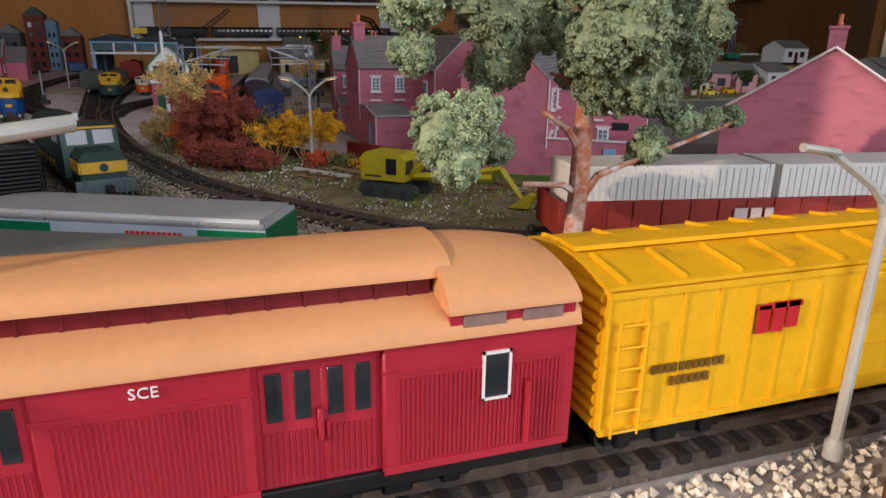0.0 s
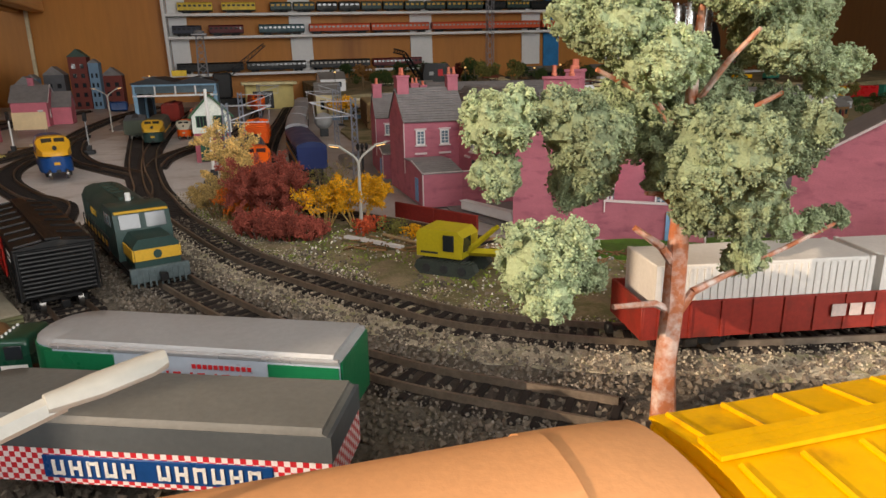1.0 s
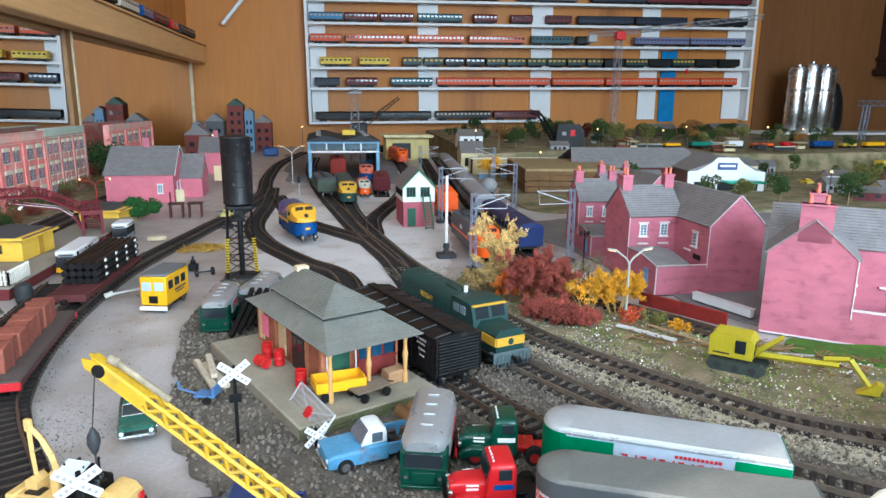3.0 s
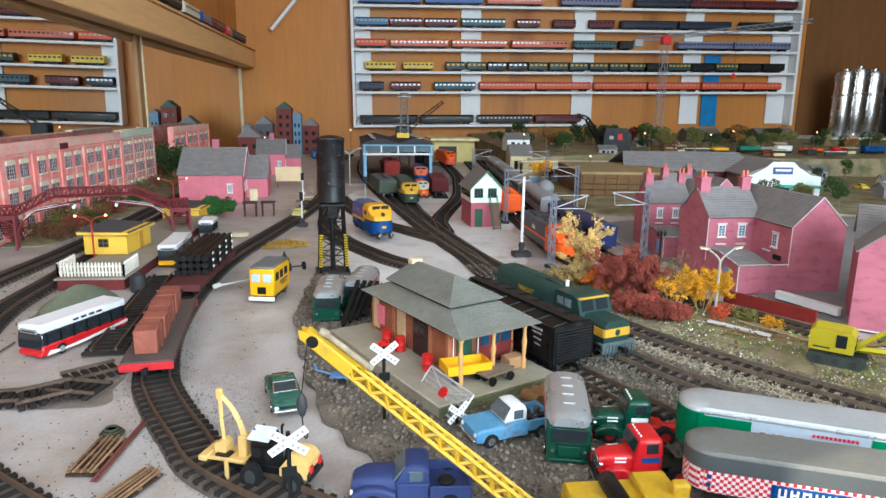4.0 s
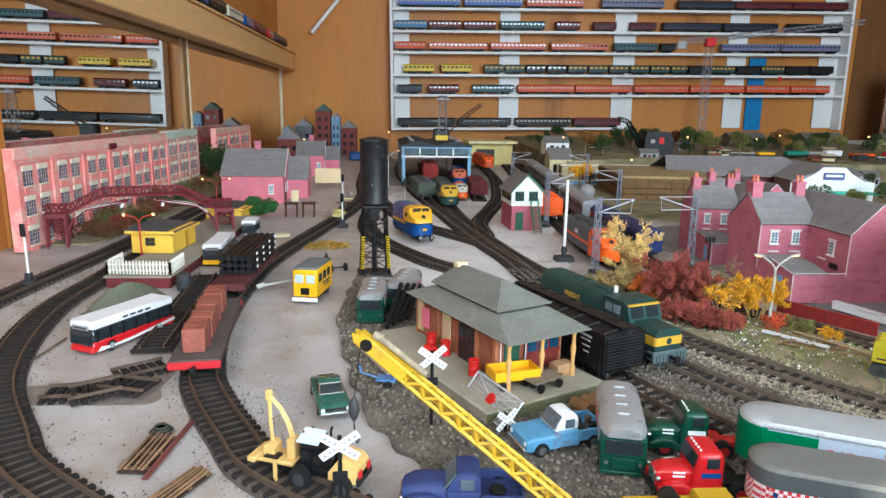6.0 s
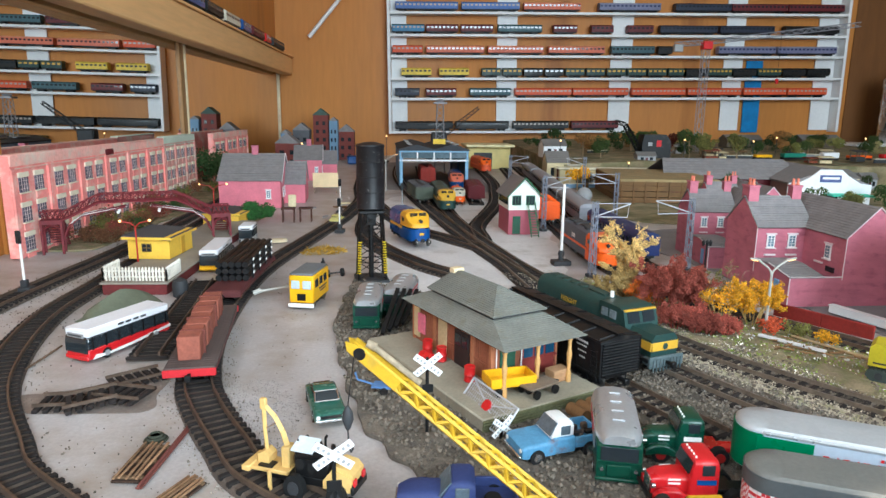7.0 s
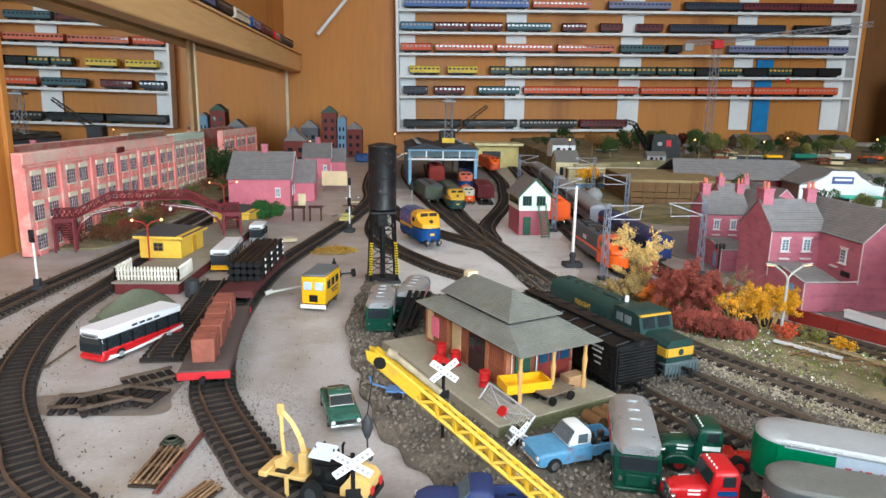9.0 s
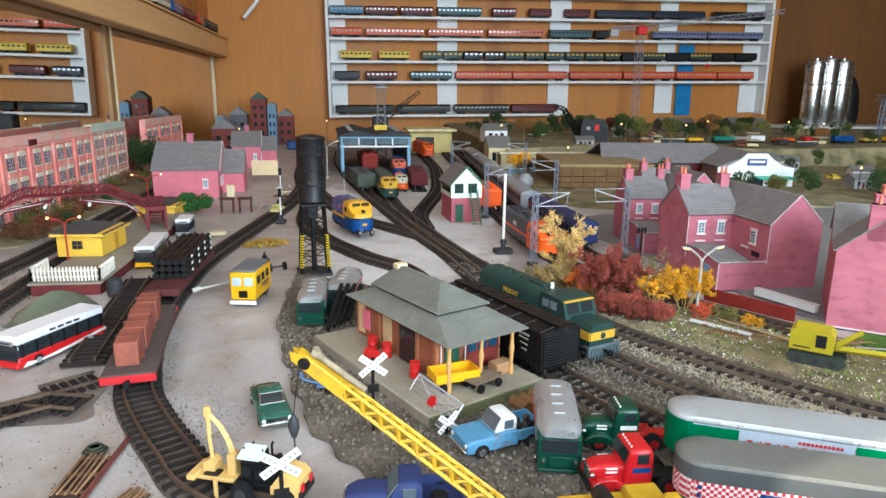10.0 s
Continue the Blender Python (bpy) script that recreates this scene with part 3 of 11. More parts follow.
BRUNGREEN = mat("dark_gloss_green", (18, 66, 50), rough=0.28, var=0.1, coat=0.3)
GOLD = mat("chrome_yellow", (212, 166, 54), rough=0.45, var=0.1)
OXIDE = mat("oxide_red", (140, 44, 34), rough=0.6, var=0.18, dirt=(98, 40, 32), dirty=0.25)
MAROON = mat("maroon", (96, 30, 36), rough=0.5, var=0.15)
BRICKLOAD = mat("brick_load", (146, 84, 68), rough=0.8, var=0.2, coarse=150)
WOODGREY = mat("weathered_wood", (120, 104, 88), rough=0.85, var=0.25, coarse=80, fine=500)

WHEEL = mesh_of("wheel", Mb().rod((0, -0.0012, 0), (0, 0.0012, 0), 0.0052, n=14).rod((0, -0.0018, 0), (0, -0.0012, 0), 0.0020, n=8), STEEL)


def bogie(parent, x, half=0.0105, tone=None):
    b = Mb()
    for s in (-1, 1):
        b.box(x, s * 0.0105, 0.0058, 2 * half + 0.009, 0.0022, 0.0042, 0.0006)
        b.box(x, s * 0.0112, 0.0062, 0.006, 0.003, 0.006, 0.0006)
        for e in (-1, 1):
            b.box(x + e * half, s * 0.0114, 0.0054, 0.004, 0.0022, 0.0044, 0.0006)
    b.box(x, 0, 0.0075, 0.006, 0.020, 0.003, 0.0005)
    o = part("bogie", b, tone or BLACK, parent)
    for e in (-1, 1):
        for s in (-1, 1):
            w = new("wheel", WHEEL)
            w.parent = o
            w.matrix_basis = pose(x + e * half, s * 0.0083, 0.0052)
    return o


def coupler(parent, x, s):
    part("coupler", Mb().box(x + s * 0.003, 0, 0.0085, 0.008, 0.0022, 0.0022, 0.0003).box(x + s * 0.007, 0, 0.0085, 0.003, 0.004, 0.004, 0.0005), BLACK, parent)


def boxcar(label, L, W, z0, z1, body, roofm, ribs=7, door=None, doorm=None, walk=True):
    """A covered wagon with ribbed ends, roof ribs, running board, doors and bogies."""
    t = thing("boxcar", label, "railway wagon", "model trains")
    h = W / 2
    b = Mb().box(0, 0, (z0 + z1) / 2, L, W, z1 - z0, 0.0007)
    b.box(0, 0, z0 - 0.0012, L * 0.96, W * 0.55, 0.003, 0.0004)
    bo = part("body", b, body, t)
    rib = mesh_of("side_rib", bx(0, 0, 0, 0.0007, 0.0007, (z1 - z0) * 0.93), body, 0)
    bar = mesh_of("end_rib", Mb().rod((0, -h * 0.92, 0), (0, h * 0.92, 0), 0.0011, n=8), body, 60)
    for s in (-1, 1):
        n = max(8, int(L / 0.008))
        for i in range(n + 1):
            x = -L / 2 + L * i / n
            if abs(x) > 0.017:
                o = new("side_rib", rib)
                o.parent, o.matrix_basis = bo, pose(x, s * h, (z0 + z1) / 2)
        part("sill", bx(0, s * h, z1 - 0.0012, L, 0.001, 0.0014), body, bo)
        part("sill", bx(0, s * h, z0 + 0.0008, L, 0.001, 0.0016), body, bo)
    for e in (-1, 1):
        n = 11
        for i in range(n):
            o = new("end_rib", bar)
            o.parent, o.matrix_basis = bo, pose(e * L / 2, 0, z0 + 0.002 + (z1 - z0 - 0.004) * i / (n - 1))
    ridge = 0.0032
    r = Mb().prism([(-h - 0.0006, z1), (h + 0.0006, z1), (h + 0.0006, z1 + 0.0007), (0, z1 + ridge), (-h - 0.0006, z1 + 0.0007)], -L / 2 - 0.0006, L / 2 + 0.0006)
    ro = part("roof", r, roofm, t)
    for i in range(ribs + 1):
        x = -L / 2 + 0.003 + (L - 0.006) * i / ribs
        for s in (-1, 1):
            p0, p1 = Vector((x, s * (h - 0.0005), z1 + 0.0011)), Vector((x, s * 0.0045, z1 + ridge * 0.85))
            part("roof_rib", Mb().rod(p0, p1, 0.0007, n=5), roofm, ro)
    if walk:
        for k in (-1, 0, 1):
            part("running_board", bx(0, k * 0.0022, z1 + ridge + 0.0006, L, 0.0021, 0.0010), roofm, t)
    for s in (-1, 1):
        d = Mb().box(0, s * (h + 0.0007), (z0 + z1) / 2 - 0.0008, 0.026, 0.0012, (z1 - z0) * 0.9, 0.0003)
        for k in range(4):
            d.box(0, s * (h + 0.0014), z0 + 0.004 + k * (z1 - z0 - 0.008) / 3, 0.024, 0.0006, 0.0008)
        d.box(0.0, s * (h + 0.0014), (z0 + z1) / 2, 0.0006, 0.0006, (z1 - z0) * 0.85)
        part("door", d, doorm or body, t)
        for e in (-1, 1):
            xs = (e * (L / 2 - 0.002), e * (L / 2 - 0.008))
            ld = part("ladder", Mb().rod((xs[0], s * (h + 0.0014), z0), (xs[0], s * (h + 0.0014), z1 - 0.006), 0.0003, n=4), body, t)
            part("stile", Mb().rod((xs[1], s * (h + 0.0014), z0), (xs[1], s * (h + 0.0014), z1 - 0.006), 0.0003, n=4), body, ld)
            for k in range(6):
                z = z0 + 0.001 + k * (z1 - z0 - 0.008) / 5
                part("rung", Mb().rod((xs[0], s * (h + 0.0014), z), (xs[1], s * (h + 0.0014), z), 0.0003, n=4), body, ld)
    for e in (-1, 1):
        bogie(t, e * (L / 2 - 0.02))
        coupler(t, e * L / 2, e)
    return t


def bars(name, parent, m, rows, material, label="", th=0.0002):
    """Unreadable or withheld writing, as plain bars: rows of (x, z, length, height) on the plane of m."""
    b = Mb()
    for x, z, l, hh in rows:
        b.box(x, 0, z, l, th, hh)
    o = part(name, b, material, parent, label, smooth=0)
    o.matrix_basis = m
    return o


RZ = 0.0045
black_car = boxcar("black boxcar with a red door and ribbed ends beside the depot", 0.128, 0.033, 0.0105, 0.0350, BLACK, BLACK, door=True, doorm=mat("boxcar_red", (204, 44, 34), rough=0.5))
put_at(black_car, -0.0310, 0.4610, RZ - 0.002, 113)
bars("marking", black_car, pose(-0.045, 0.0172, 0.026), [(-0.006 + k * 0.0022, 0.005, 0.0012, 0.0016) for k in range(7)] + [(-0.005 + k * 0.0018, 0.002, 0.0009, 0.0011) for k in range(6)] + [(-0.005 + k * 0.0018, -0.002, 0.0009, 0.0010) for k in range(5)] + [(-0.004 + k * 0.0016, -0.006, 0.0008, 0.0009) for k in range(4)], INKW, "small white lettering bars")
bars("marking", black_car, pose(-0.045, -0.0172, 0.026), [(-0.006 + k * 0.0022, 0.005, 0.0012, 0.0016) for k in range(7)] + [(-0.005 + k * 0.0018, 0.002, 0.0009, 0.0011) for k in range(6)] + [(-0.005 + k * 0.0018, -0.002, 0.0009, 0.0010) for k in range(5)], INKW, "small white lettering bars")

yellow_car = boxcar("bright yellow boxcar with ribbed roof on the front track", 0.150, 0.034, 0.011, 0.0415, YELLOW, YELLOW, ribs=11)
put_at(yellow_car, 0.2385, 0.152, RZ, 0)
bars("emblem", yellow_car, pose(-0.0355, -0.0179, 0.0318), [(-0.0038, 0, 0.003, 0.006), (0, 0.0003, 0.003, 0.0066), (0.0036, 0.0006, 0.003, 0.006), (0, 0.0028, 0.0115, 0.0012)], INKR, "red emblem shape")
bars("marking", yellow_car, pose(-0.0560, -0.0176, 0.0225), [(-0.008 + k * 0.0016, 0.0016, 0.0010, 0.0019) for k in range(11)] + [(-0.0036 + k * 0.0016, -0.0014, 0.0010, 0.0020) for k in range(6)], mat("grey_marking", (110, 80, 26), rough=0.6, bump=0), "small dark lettering bars")


def luggage_van():
    """Clerestory-roofed luggage van with double doors."""
    t = thing("luggage_van", "red clerestory luggage van with tan roof on the front track", "railway carriage", "model trains")
    L, W, z0, z1 = 0.196, 0.034, 0.0110, 0.0365
    h = W / 2
    doors = (-0.052, 0.0, 0.052)
    b = Mb()
    b.box(0, 0, (z0 + z1) / 2, L - 0.002, W - 0.0036, z1 - z0)
    edges = [-L / 2]
    for d in doors:
        edges += [d - 0.0105, d + 0.0105]
    edges.append(L / 2)
    for s in (-1, 1):
        for i in range(0, len(edges), 2):
            x0, x1 = edges[i], edges[i + 1]
            sp = part("side_panel", bx((x0 + x1) / 2, s * (h - 0.001), (z0 + z1) / 2, x1 - x0, 0.002, z1 - z0, 0.0004), VANRED, t)
            mbd = Mb()
            for k in range(int((x1 - x0 - 0.004) / 0.00085)):
                mbd.box(x0 + 0.0025 + k * 0.00085, s * h, z0 + 0.0105, 0.00035, 0.0005, 0.0165)
            part("matchboarding", mbd, VANRED, sp, smooth=0, kind="stuff")
            part("moulding", bx((x0 + x1) / 2, s * h, z1 - 0.0055, x1 - x0, 0.0006, 0.0005), VANRED, sp)
            part("moulding", bx((x0 + x1) / 2, s * h, z0 + 0.0012, x1 - x0, 0.0007, 0.0016), VANRED, sp)
    for e in (-1, 1):
        part("end_panel", bx(e * L / 2, 0, (z0 + z1) / 2, 0.0015, W, z1 - z0, 0.0004), VANRED, t)
    part("body", b, VANRED, t)
    # doors set back in their openings
    for s in (-1, 1):
        for d in doors:
            o = Mb()
            for q in (-1, 1):
                o.box(d + q * 0.005, s * (h - 0.0022), (z0 + z1) / 2 - 0.0008, 0.0094, 0.0012, z1 - z0 - 0.003, 0.0002)
                for k in range(9):
                    o.box(d + q * 0.005 - 0.004 + k * 0.001, s * (h - 0.0015), z0 + 0.0065, 0.0003, 0.0004, 0.0095)
            o.box(d, s * (h - 0.0010), z0 + 0.0120, 0.0010, 0.0012, 0.0060, 0.0002)
            o.rod((d + 0.0012, s * (h - 0.0012), z0 + 0.0085), (d + 0.0012, s * (h - 0.0006), z0 + 0.0125), 0.0004, n=5)
            dd = part("door", o, VANRED, t)
            for q in (-1, 1):
                for w in (-1, 1):
                    part("window", bx(d + q * 0.005 + w * 0.0023, s * (h - 0.0015), z1 - 0.0078, 0.0026, 0.0006, 0.0088, 0.0001), GLASS, dd)
    # guard's doors near the ends
    for s in (-1, 1):
        for e in (-1, 1):
            x = e * (L / 2 - 0.015)
            part("end_window", bx(x, s * (h + 0.0001), z1 - 0.0085, 0.0044, 0.0006, 0.0085, 0.0002), GLASS, t)
            fr = Mb()
            for q in (-1, 1):
                fr.box(x + q * 0.0025, s * h, z1 - 0.0085, 0.0005, 0.0010, 0.0095)
                fr.box(x, s * h, z1 - 0.0085 + q * 0.0045, 0.0055, 0.0010, 0.0005)
            part("window_frame", fr, INKW, t, "pale window frame")
            part("grab_rail", Mb().rod((x + e * 0.006, s * (h + 0.0012), z0 + 0.003), (x + e * 0.006, s * (h + 0.0012), z1 - 0.010), 0.0006, n=5), VANRED, t)
    # lower roof, clerestory and upper roof
    def arc(w, rise, base, n=10, over=0.0):
        return [(w * math.cos(math.pi * i / n), base + rise * math.sin(math.pi * i / n) ** 0.8) for i in range(n + 1)]
    lr = Mb().prism([(-h - 0.001, z1 - 0.0004), (h + 0.001, z1 - 0.0004)] + [(y, z) for y, z in arc(h + 0.001, 0.0062, z1)][0:11], -L / 2 - 0.001, L / 2 + 0.001)
    part("lower_roof", lr, VANROOF, t)
    cl = Mb().box(0, 0, z1 + 0.0062, L - 0.050, 0.0196, 0.0052, 0.0003)
    for s in (-1, 1):
        for k in range(24):
            cl.box(-L / 2 + 0.029 + k * (L - 0.058) / 23, s * 0.0098, z1 + 0.0066, 0.0006, 0.0006, 0.0036)
    part("clerestory", cl, mat("clerestory_red", (112, 26, 34), rough=0.5), t)
    ur = Mb().prism([(-0.0118, z1 + 0.0088), (0.0118, z1 + 0.0088)] + arc(0.0118, 0.0044, z1 + 0.0092, 10), -L / 2 + 0.022, L / 2 - 0.022)
    part("upper_roof", ur, VANROOF, t)
    # full-width raised ends with small lights under their eaves
    for e in (-1, 1):
        x0, x1 = L / 2 - 0.0245, L / 2 + 0.0004
        vb = Mb().prism([(-h - 0.0003, z1 + 0.0004), (h + 0.0003, z1 + 0.0004), (h + 0.0003, z1 + 0.0046), (-h - 0.0003, z1 + 0.0046)], e * (x0 + 0.0006), e * (x1 - 0.0006))
        eb = part("end_box", vb, VANRED, t)
        rings = []
        for k in range(6):
            q = k / 5
            base, rise, w = z1 + 0.0048, 0.0080 - 0.0030 * q ** 2, h + 0.0014
            rings.append([(e * (x0 + (x1 - x0) * q), -w, base - 0.0006)] + [(e * (x0 + (x1 - x0) * q), -w * math.cos(math.pi * i / 12), base + rise * math.sin(math.pi * i / 12) ** 1.2) for i in range(13)] + [(e * (x0 + (x1 - x0) * q), w, base - 0.0006)])
        part("end_roof", Mb().loft(rings), VANROOF, t)
        for s in (-1, 1):
            for q in (-0.0055, 0.0055):
                part("end_light", bx(e * (L / 2 - 0.0122) + q, s * (h + 0.0004), z1 + 0.0026, 0.0078, 0.0006, 0.0022, 0.0001), mat("end_light_glass", (150, 120, 112), rough=0.2), eb)
    uf = Mb().box(0, 0, z0 - 0.0018, L - 0.004, 0.022, 0.003, 0.0003)
    for s in (-1, 1):
        uf.box(0, s * 0.0155, z0 - 0.0012, L, 0.0014, 0.0034, 0.0003)
        uf.rod((-0.05, s * 0.0155, z0 - 0.003), (-0.025, s * 0.0155, z0 - 0.0075), 0.0006, n=5)
        uf.rod((0.05, s * 0.0155, z0 - 0.003), (0.025, s * 0.0155, z0 - 0.0075), 0.0006, n=5)
        uf.rod((-0.025, s * 0.0155, z0 - 0.0075), (0.025, s * 0.0155, z0 - 0.0075), 0.0006, n=5)
    uf.box(0.01, 0, z0 - 0.005, 0.020, 0.012, 0.006, 0.0006)
    part("underframe", uf, BLACK, t)
    for x in (-0.026, 0.026):
        lettering("lettering", "SCE", 0.0026, pose(x, -h - 0.0004, z1 - 0.0028, 90, 0, 0), INKW, t, "white code letters")
        lettering("lettering", "SCE", 0.0020, pose(x + 0.004, -h + 0.0006, z0 - 0.0012, 90, 0, 0), INKW, t, "small white code letters")
    for e in (-1, 1):
        bogie(t, e * (L / 2 - 0.032))
        coupler(t, e * L / 2, e)
    return t


put_at(luggage_van(), 0.0585, 0.152, RZ, 0)


def hood_diesel():
    """Green and yellow diesel with a low nose and cab towards +x."""
    t = thing("diesel_locomotive", "dark green diesel locomotive with yellow nose band", "locomotive", "model trains")
    L, R = 0.172, -0.058
    part("underframe", Mb().box(0.0135, 0, 0.0095, 0.145, 0.030, 0.003, 0.0005).box(0.012, 0, 0.0065, 0.036, 0.022, 0.006, 0.001), BLACK, t)
    hood = Mb().prism([(-0.0135, 0.011), (0.0135, 0.011), (0.0138, 0.030), (0.011, 0.0345), (0.006, 0.0362), (-0.006, 0.0362), (-0.011, 0.0345), (-0.0138, 0.030)], R, 0.044)
    hd = part("long_hood", hood, GREENP, t)
    rib = mesh_of("door_edge", bx(0, 0, 0, 0.0004, 0.0004, 0.016), GREENP, 0)
    for i in range(12):
        for s in (-1, 1):
            o = new("door_edge", rib)
            o.parent, o.matrix_basis = hd, pose(R + 0.010 + i * 0.0075, s * 0.0138, 0.021)
    FANG = mat("fan_green", (48, 66, 58), rough=0.6)
    for i in range(4):
        part("roof_fan", Mb().lathe([(0.0042, 0.0358), (0.0042, 0.0370), (0.0034, 0.0372), (0.001, 0.0368)], -0.046 + i * 0.012, 0, 12), FANG, t)
    part("exhaust_hatch", bx(0.012, 0, 0.0368, 0.02, 0.008, 0.0014, 0.0003), FANG, t)
    part("horn", Mb().rod((0.026, 0, 0.036), (0.026, 0, 0.0405), 0.0016, n=8), INKW, t)
    cab = Mb().prism([(0.030, 0.011), (0.061, 0.011), (0.061, 0.0258), (0.0578, 0.0350), (0.053, 0.0368), (0.033, 0.0370), (0.030, 0.0362)], -0.0148, 0.0148, "y")
    part("cab", cab, GREENP, t)
    for s in (-1, 1):
        for x in (0.037, 0.0465):
            part("cab_window", bx(x, s * 0.0149, 0.0302, 0.0075, 0.0006, 0.0058, 0.0002), mat("cab_pane", (120, 134, 138), rough=0.1, var=0.3, bump=0), t)
        part("windscreen", Mb().prism([(0.0600, 0.0272), (0.0611, 0.0272), (0.0588, 0.0342), (0.0578, 0.0342)], s * 0.0068 - 0.0052, s * 0.0068 + 0.0052, "y"), GLASS, t)
    part("visor_band", Mb().box(0.0578, 0, 0.0354, 0.0026, 0.0280, 0.0012, 0.0002), GOLD, t, "yellow band over the windscreens")
    nose = Mb().prism([(-0.0115, 0.011), (0.0115, 0.011), (0.0115, 0.0225), (0.0085, 0.0260), (-0.0085, 0.0260), (-0.0115, 0.0225)], 0.060, 0.085)
    part("nose", nose, GREENP, t)
    part("nose_band", Mb().box(0.0853, 0, 0.0182, 0.0012, 0.0226, 0.0056, 0.0002).box(0.073, 0.0118, 0.0182, 0.024, 0.0008, 0.0056).box(0.073, -0.0118, 0.0182, 0.024, 0.0008, 0.0056), GOLD, t, "yellow nose band")
    part("emblem", Mb().rod((0.0858, 0, 0.0182), (0.0863, 0, 0.0182), 0.0022, n=10), GREENP, t)
    for s in (-1, 1):
        part("side_band", bx(-0.004, s * 0.01415, 0.0135, 0.10, 0.0006, 0.0026), GOLD, t, "yellow band along the hood")
        lettering("lettering", "FREIGHT", 0.0056, pose(-0.010, s * 0.0145, 0.0262, 90, 0, 0 if s < 0 else 180), GOLD, t, "yellow lettering")
        hr = Mb()
        for i in range(8):
            hr.rod((R + 0.006 + i * 0.0125, s * 0.0152, 0.011), (R + 0.006 + i * 0.0125, s * 0.0152, 0.0195), 0.0003, n=4)
        hr.rod((R + 0.006, s * 0.0152, 0.0195), (0.040, s * 0.0152, 0.0195), 0.0003, n=4)
        part("handrail", hr, DARKGREY, t)
    pl = Mb().box(0.0875, 0, 0.0088, 0.002, 0.030, 0.0075, 0.0005).box(0.084, 0, 0.0088, 0.008, 0.029, 0.005, 0.0005)
    for q in range(-4, 5):
        pl.box(0.0888, q * 0.003, 0.007, 0.001, 0.0008, 0.008)
    part("pilot", pl, mat("pilot_grey", (84, 96, 98), rough=0.7, var=0.25), t)
    for e in (-1, 1):
        bogie(t, 0.0135 + e * 0.044, 0.013, DARKGREY)
        coupler(t, 0.0135 + e * 0.0745, e)
    return t


hood_diesel().matrix_basis = pose(0.0045, 0.5080, RZ - 0.001, 0, 0, -69.5) @ Matrix.Diagonal((1.0, 1.0, 1.08, 1.0))


def streamliner(label, nose_m, body_m, L=0.13, low_m=None):
    """Round-nosed streamlined locomotive facing +x."""
    t = thing("streamlined_locomotive", label, "locomotive", "model trains")
    def ring(x, w, z0, z1, k=0.72):
        return [(x, -w, z0), (x, -w, z0 + (z1 - z0) * k), (x, -w * 0.82, z0 + (z1 - z0) * 0.92), (x, -w * 0.4, z1), (x, w * 0.4, z1), (x, w * 0.82, z0 + (z1 - z0) * 0.92), (x, w, z0 + (z1 - z0) * k), (x, w, z0)]
    part("body", Mb().loft([ring(-L / 2, 0.0165, 0.009, 0.044), ring(L / 2 - 0.038, 0.0165, 0.009, 0.044)]), body_m, t)
    part("cab", Mb().loft([ring(L / 2 - 0.038, 0.0167, 0.0245, 0.0445), ring(L / 2 - 0.016, 0.0167, 0.0245, 0.0445), ring(L / 2 - 0.008, 0.0150, 0.0245, 0.0345, 0.8), ring(L / 2 - 0.001, 0.0120, 0.0245, 0.0315, 0.8), ring(L / 2 + 0.002, 0.006, 0.0245, 0.027, 0.8)]), nose_m, t)
    part("nose", Mb().loft([ring(L / 2 - 0.038, 0.0166, 0.007, 0.0245, 0.9), ring(L / 2 - 0.008, 0.0158, 0.007, 0.0245, 0.9), ring(L / 2, 0.0125, 0.007, 0.0245, 0.9), ring(L / 2 + 0.003, 0.007, 0.007, 0.0245, 0.9)]), low_m or body_m, t)
    for s in (-1, 1):
        part("windscreen", Mb().prism([(L / 2 - 0.0165, 0.0355), (L / 2 - 0.0155, 0.0362), (L / 2 - 0.0130, 0.0432), (L / 2 - 0.0160, 0.0432)], s * 0.0062 - 0.0050, s * 0.0062 + 0.0050, "y", m=pose(0.0032, 0, 0)), GLASS, t)
        part("side_window", bx(L / 2 - 0.026, s * 0.0168, 0.0335, 0.009, 0.0006, 0.006, 0.0002), GLASS, t)
        part("side_band", bx(-0.015, s * 0.0167, 0.0215, L - 0.034, 0.0006, 0.0035), nose_m, t)
    part("headlamp", Mb().rod((L / 2 - 0.003, 0, 0.0335), (L / 2 + 0.001, 0, 0.0330), 0.0022, n=12), DARKGREY, t)
    part("number_box", bx(L / 2 + 0.0035, 0, 0.0165, 0.0012, 0.006, 0.003, 0.0002), nose_m, t)
    for e in (-1, 1):
        bogie(t, e * 0.036, 0.013)
        coupler(t, e * (L / 2 + 0.001), e)
    return t


put_at(streamliner("blue and yellow streamlined diesel on the yard track", mat("bright_gold", (232, 172, 44), rough=0.4, var=0.1), BLUE, 0.088), -0.1365, 0.9080, RZ, -72)


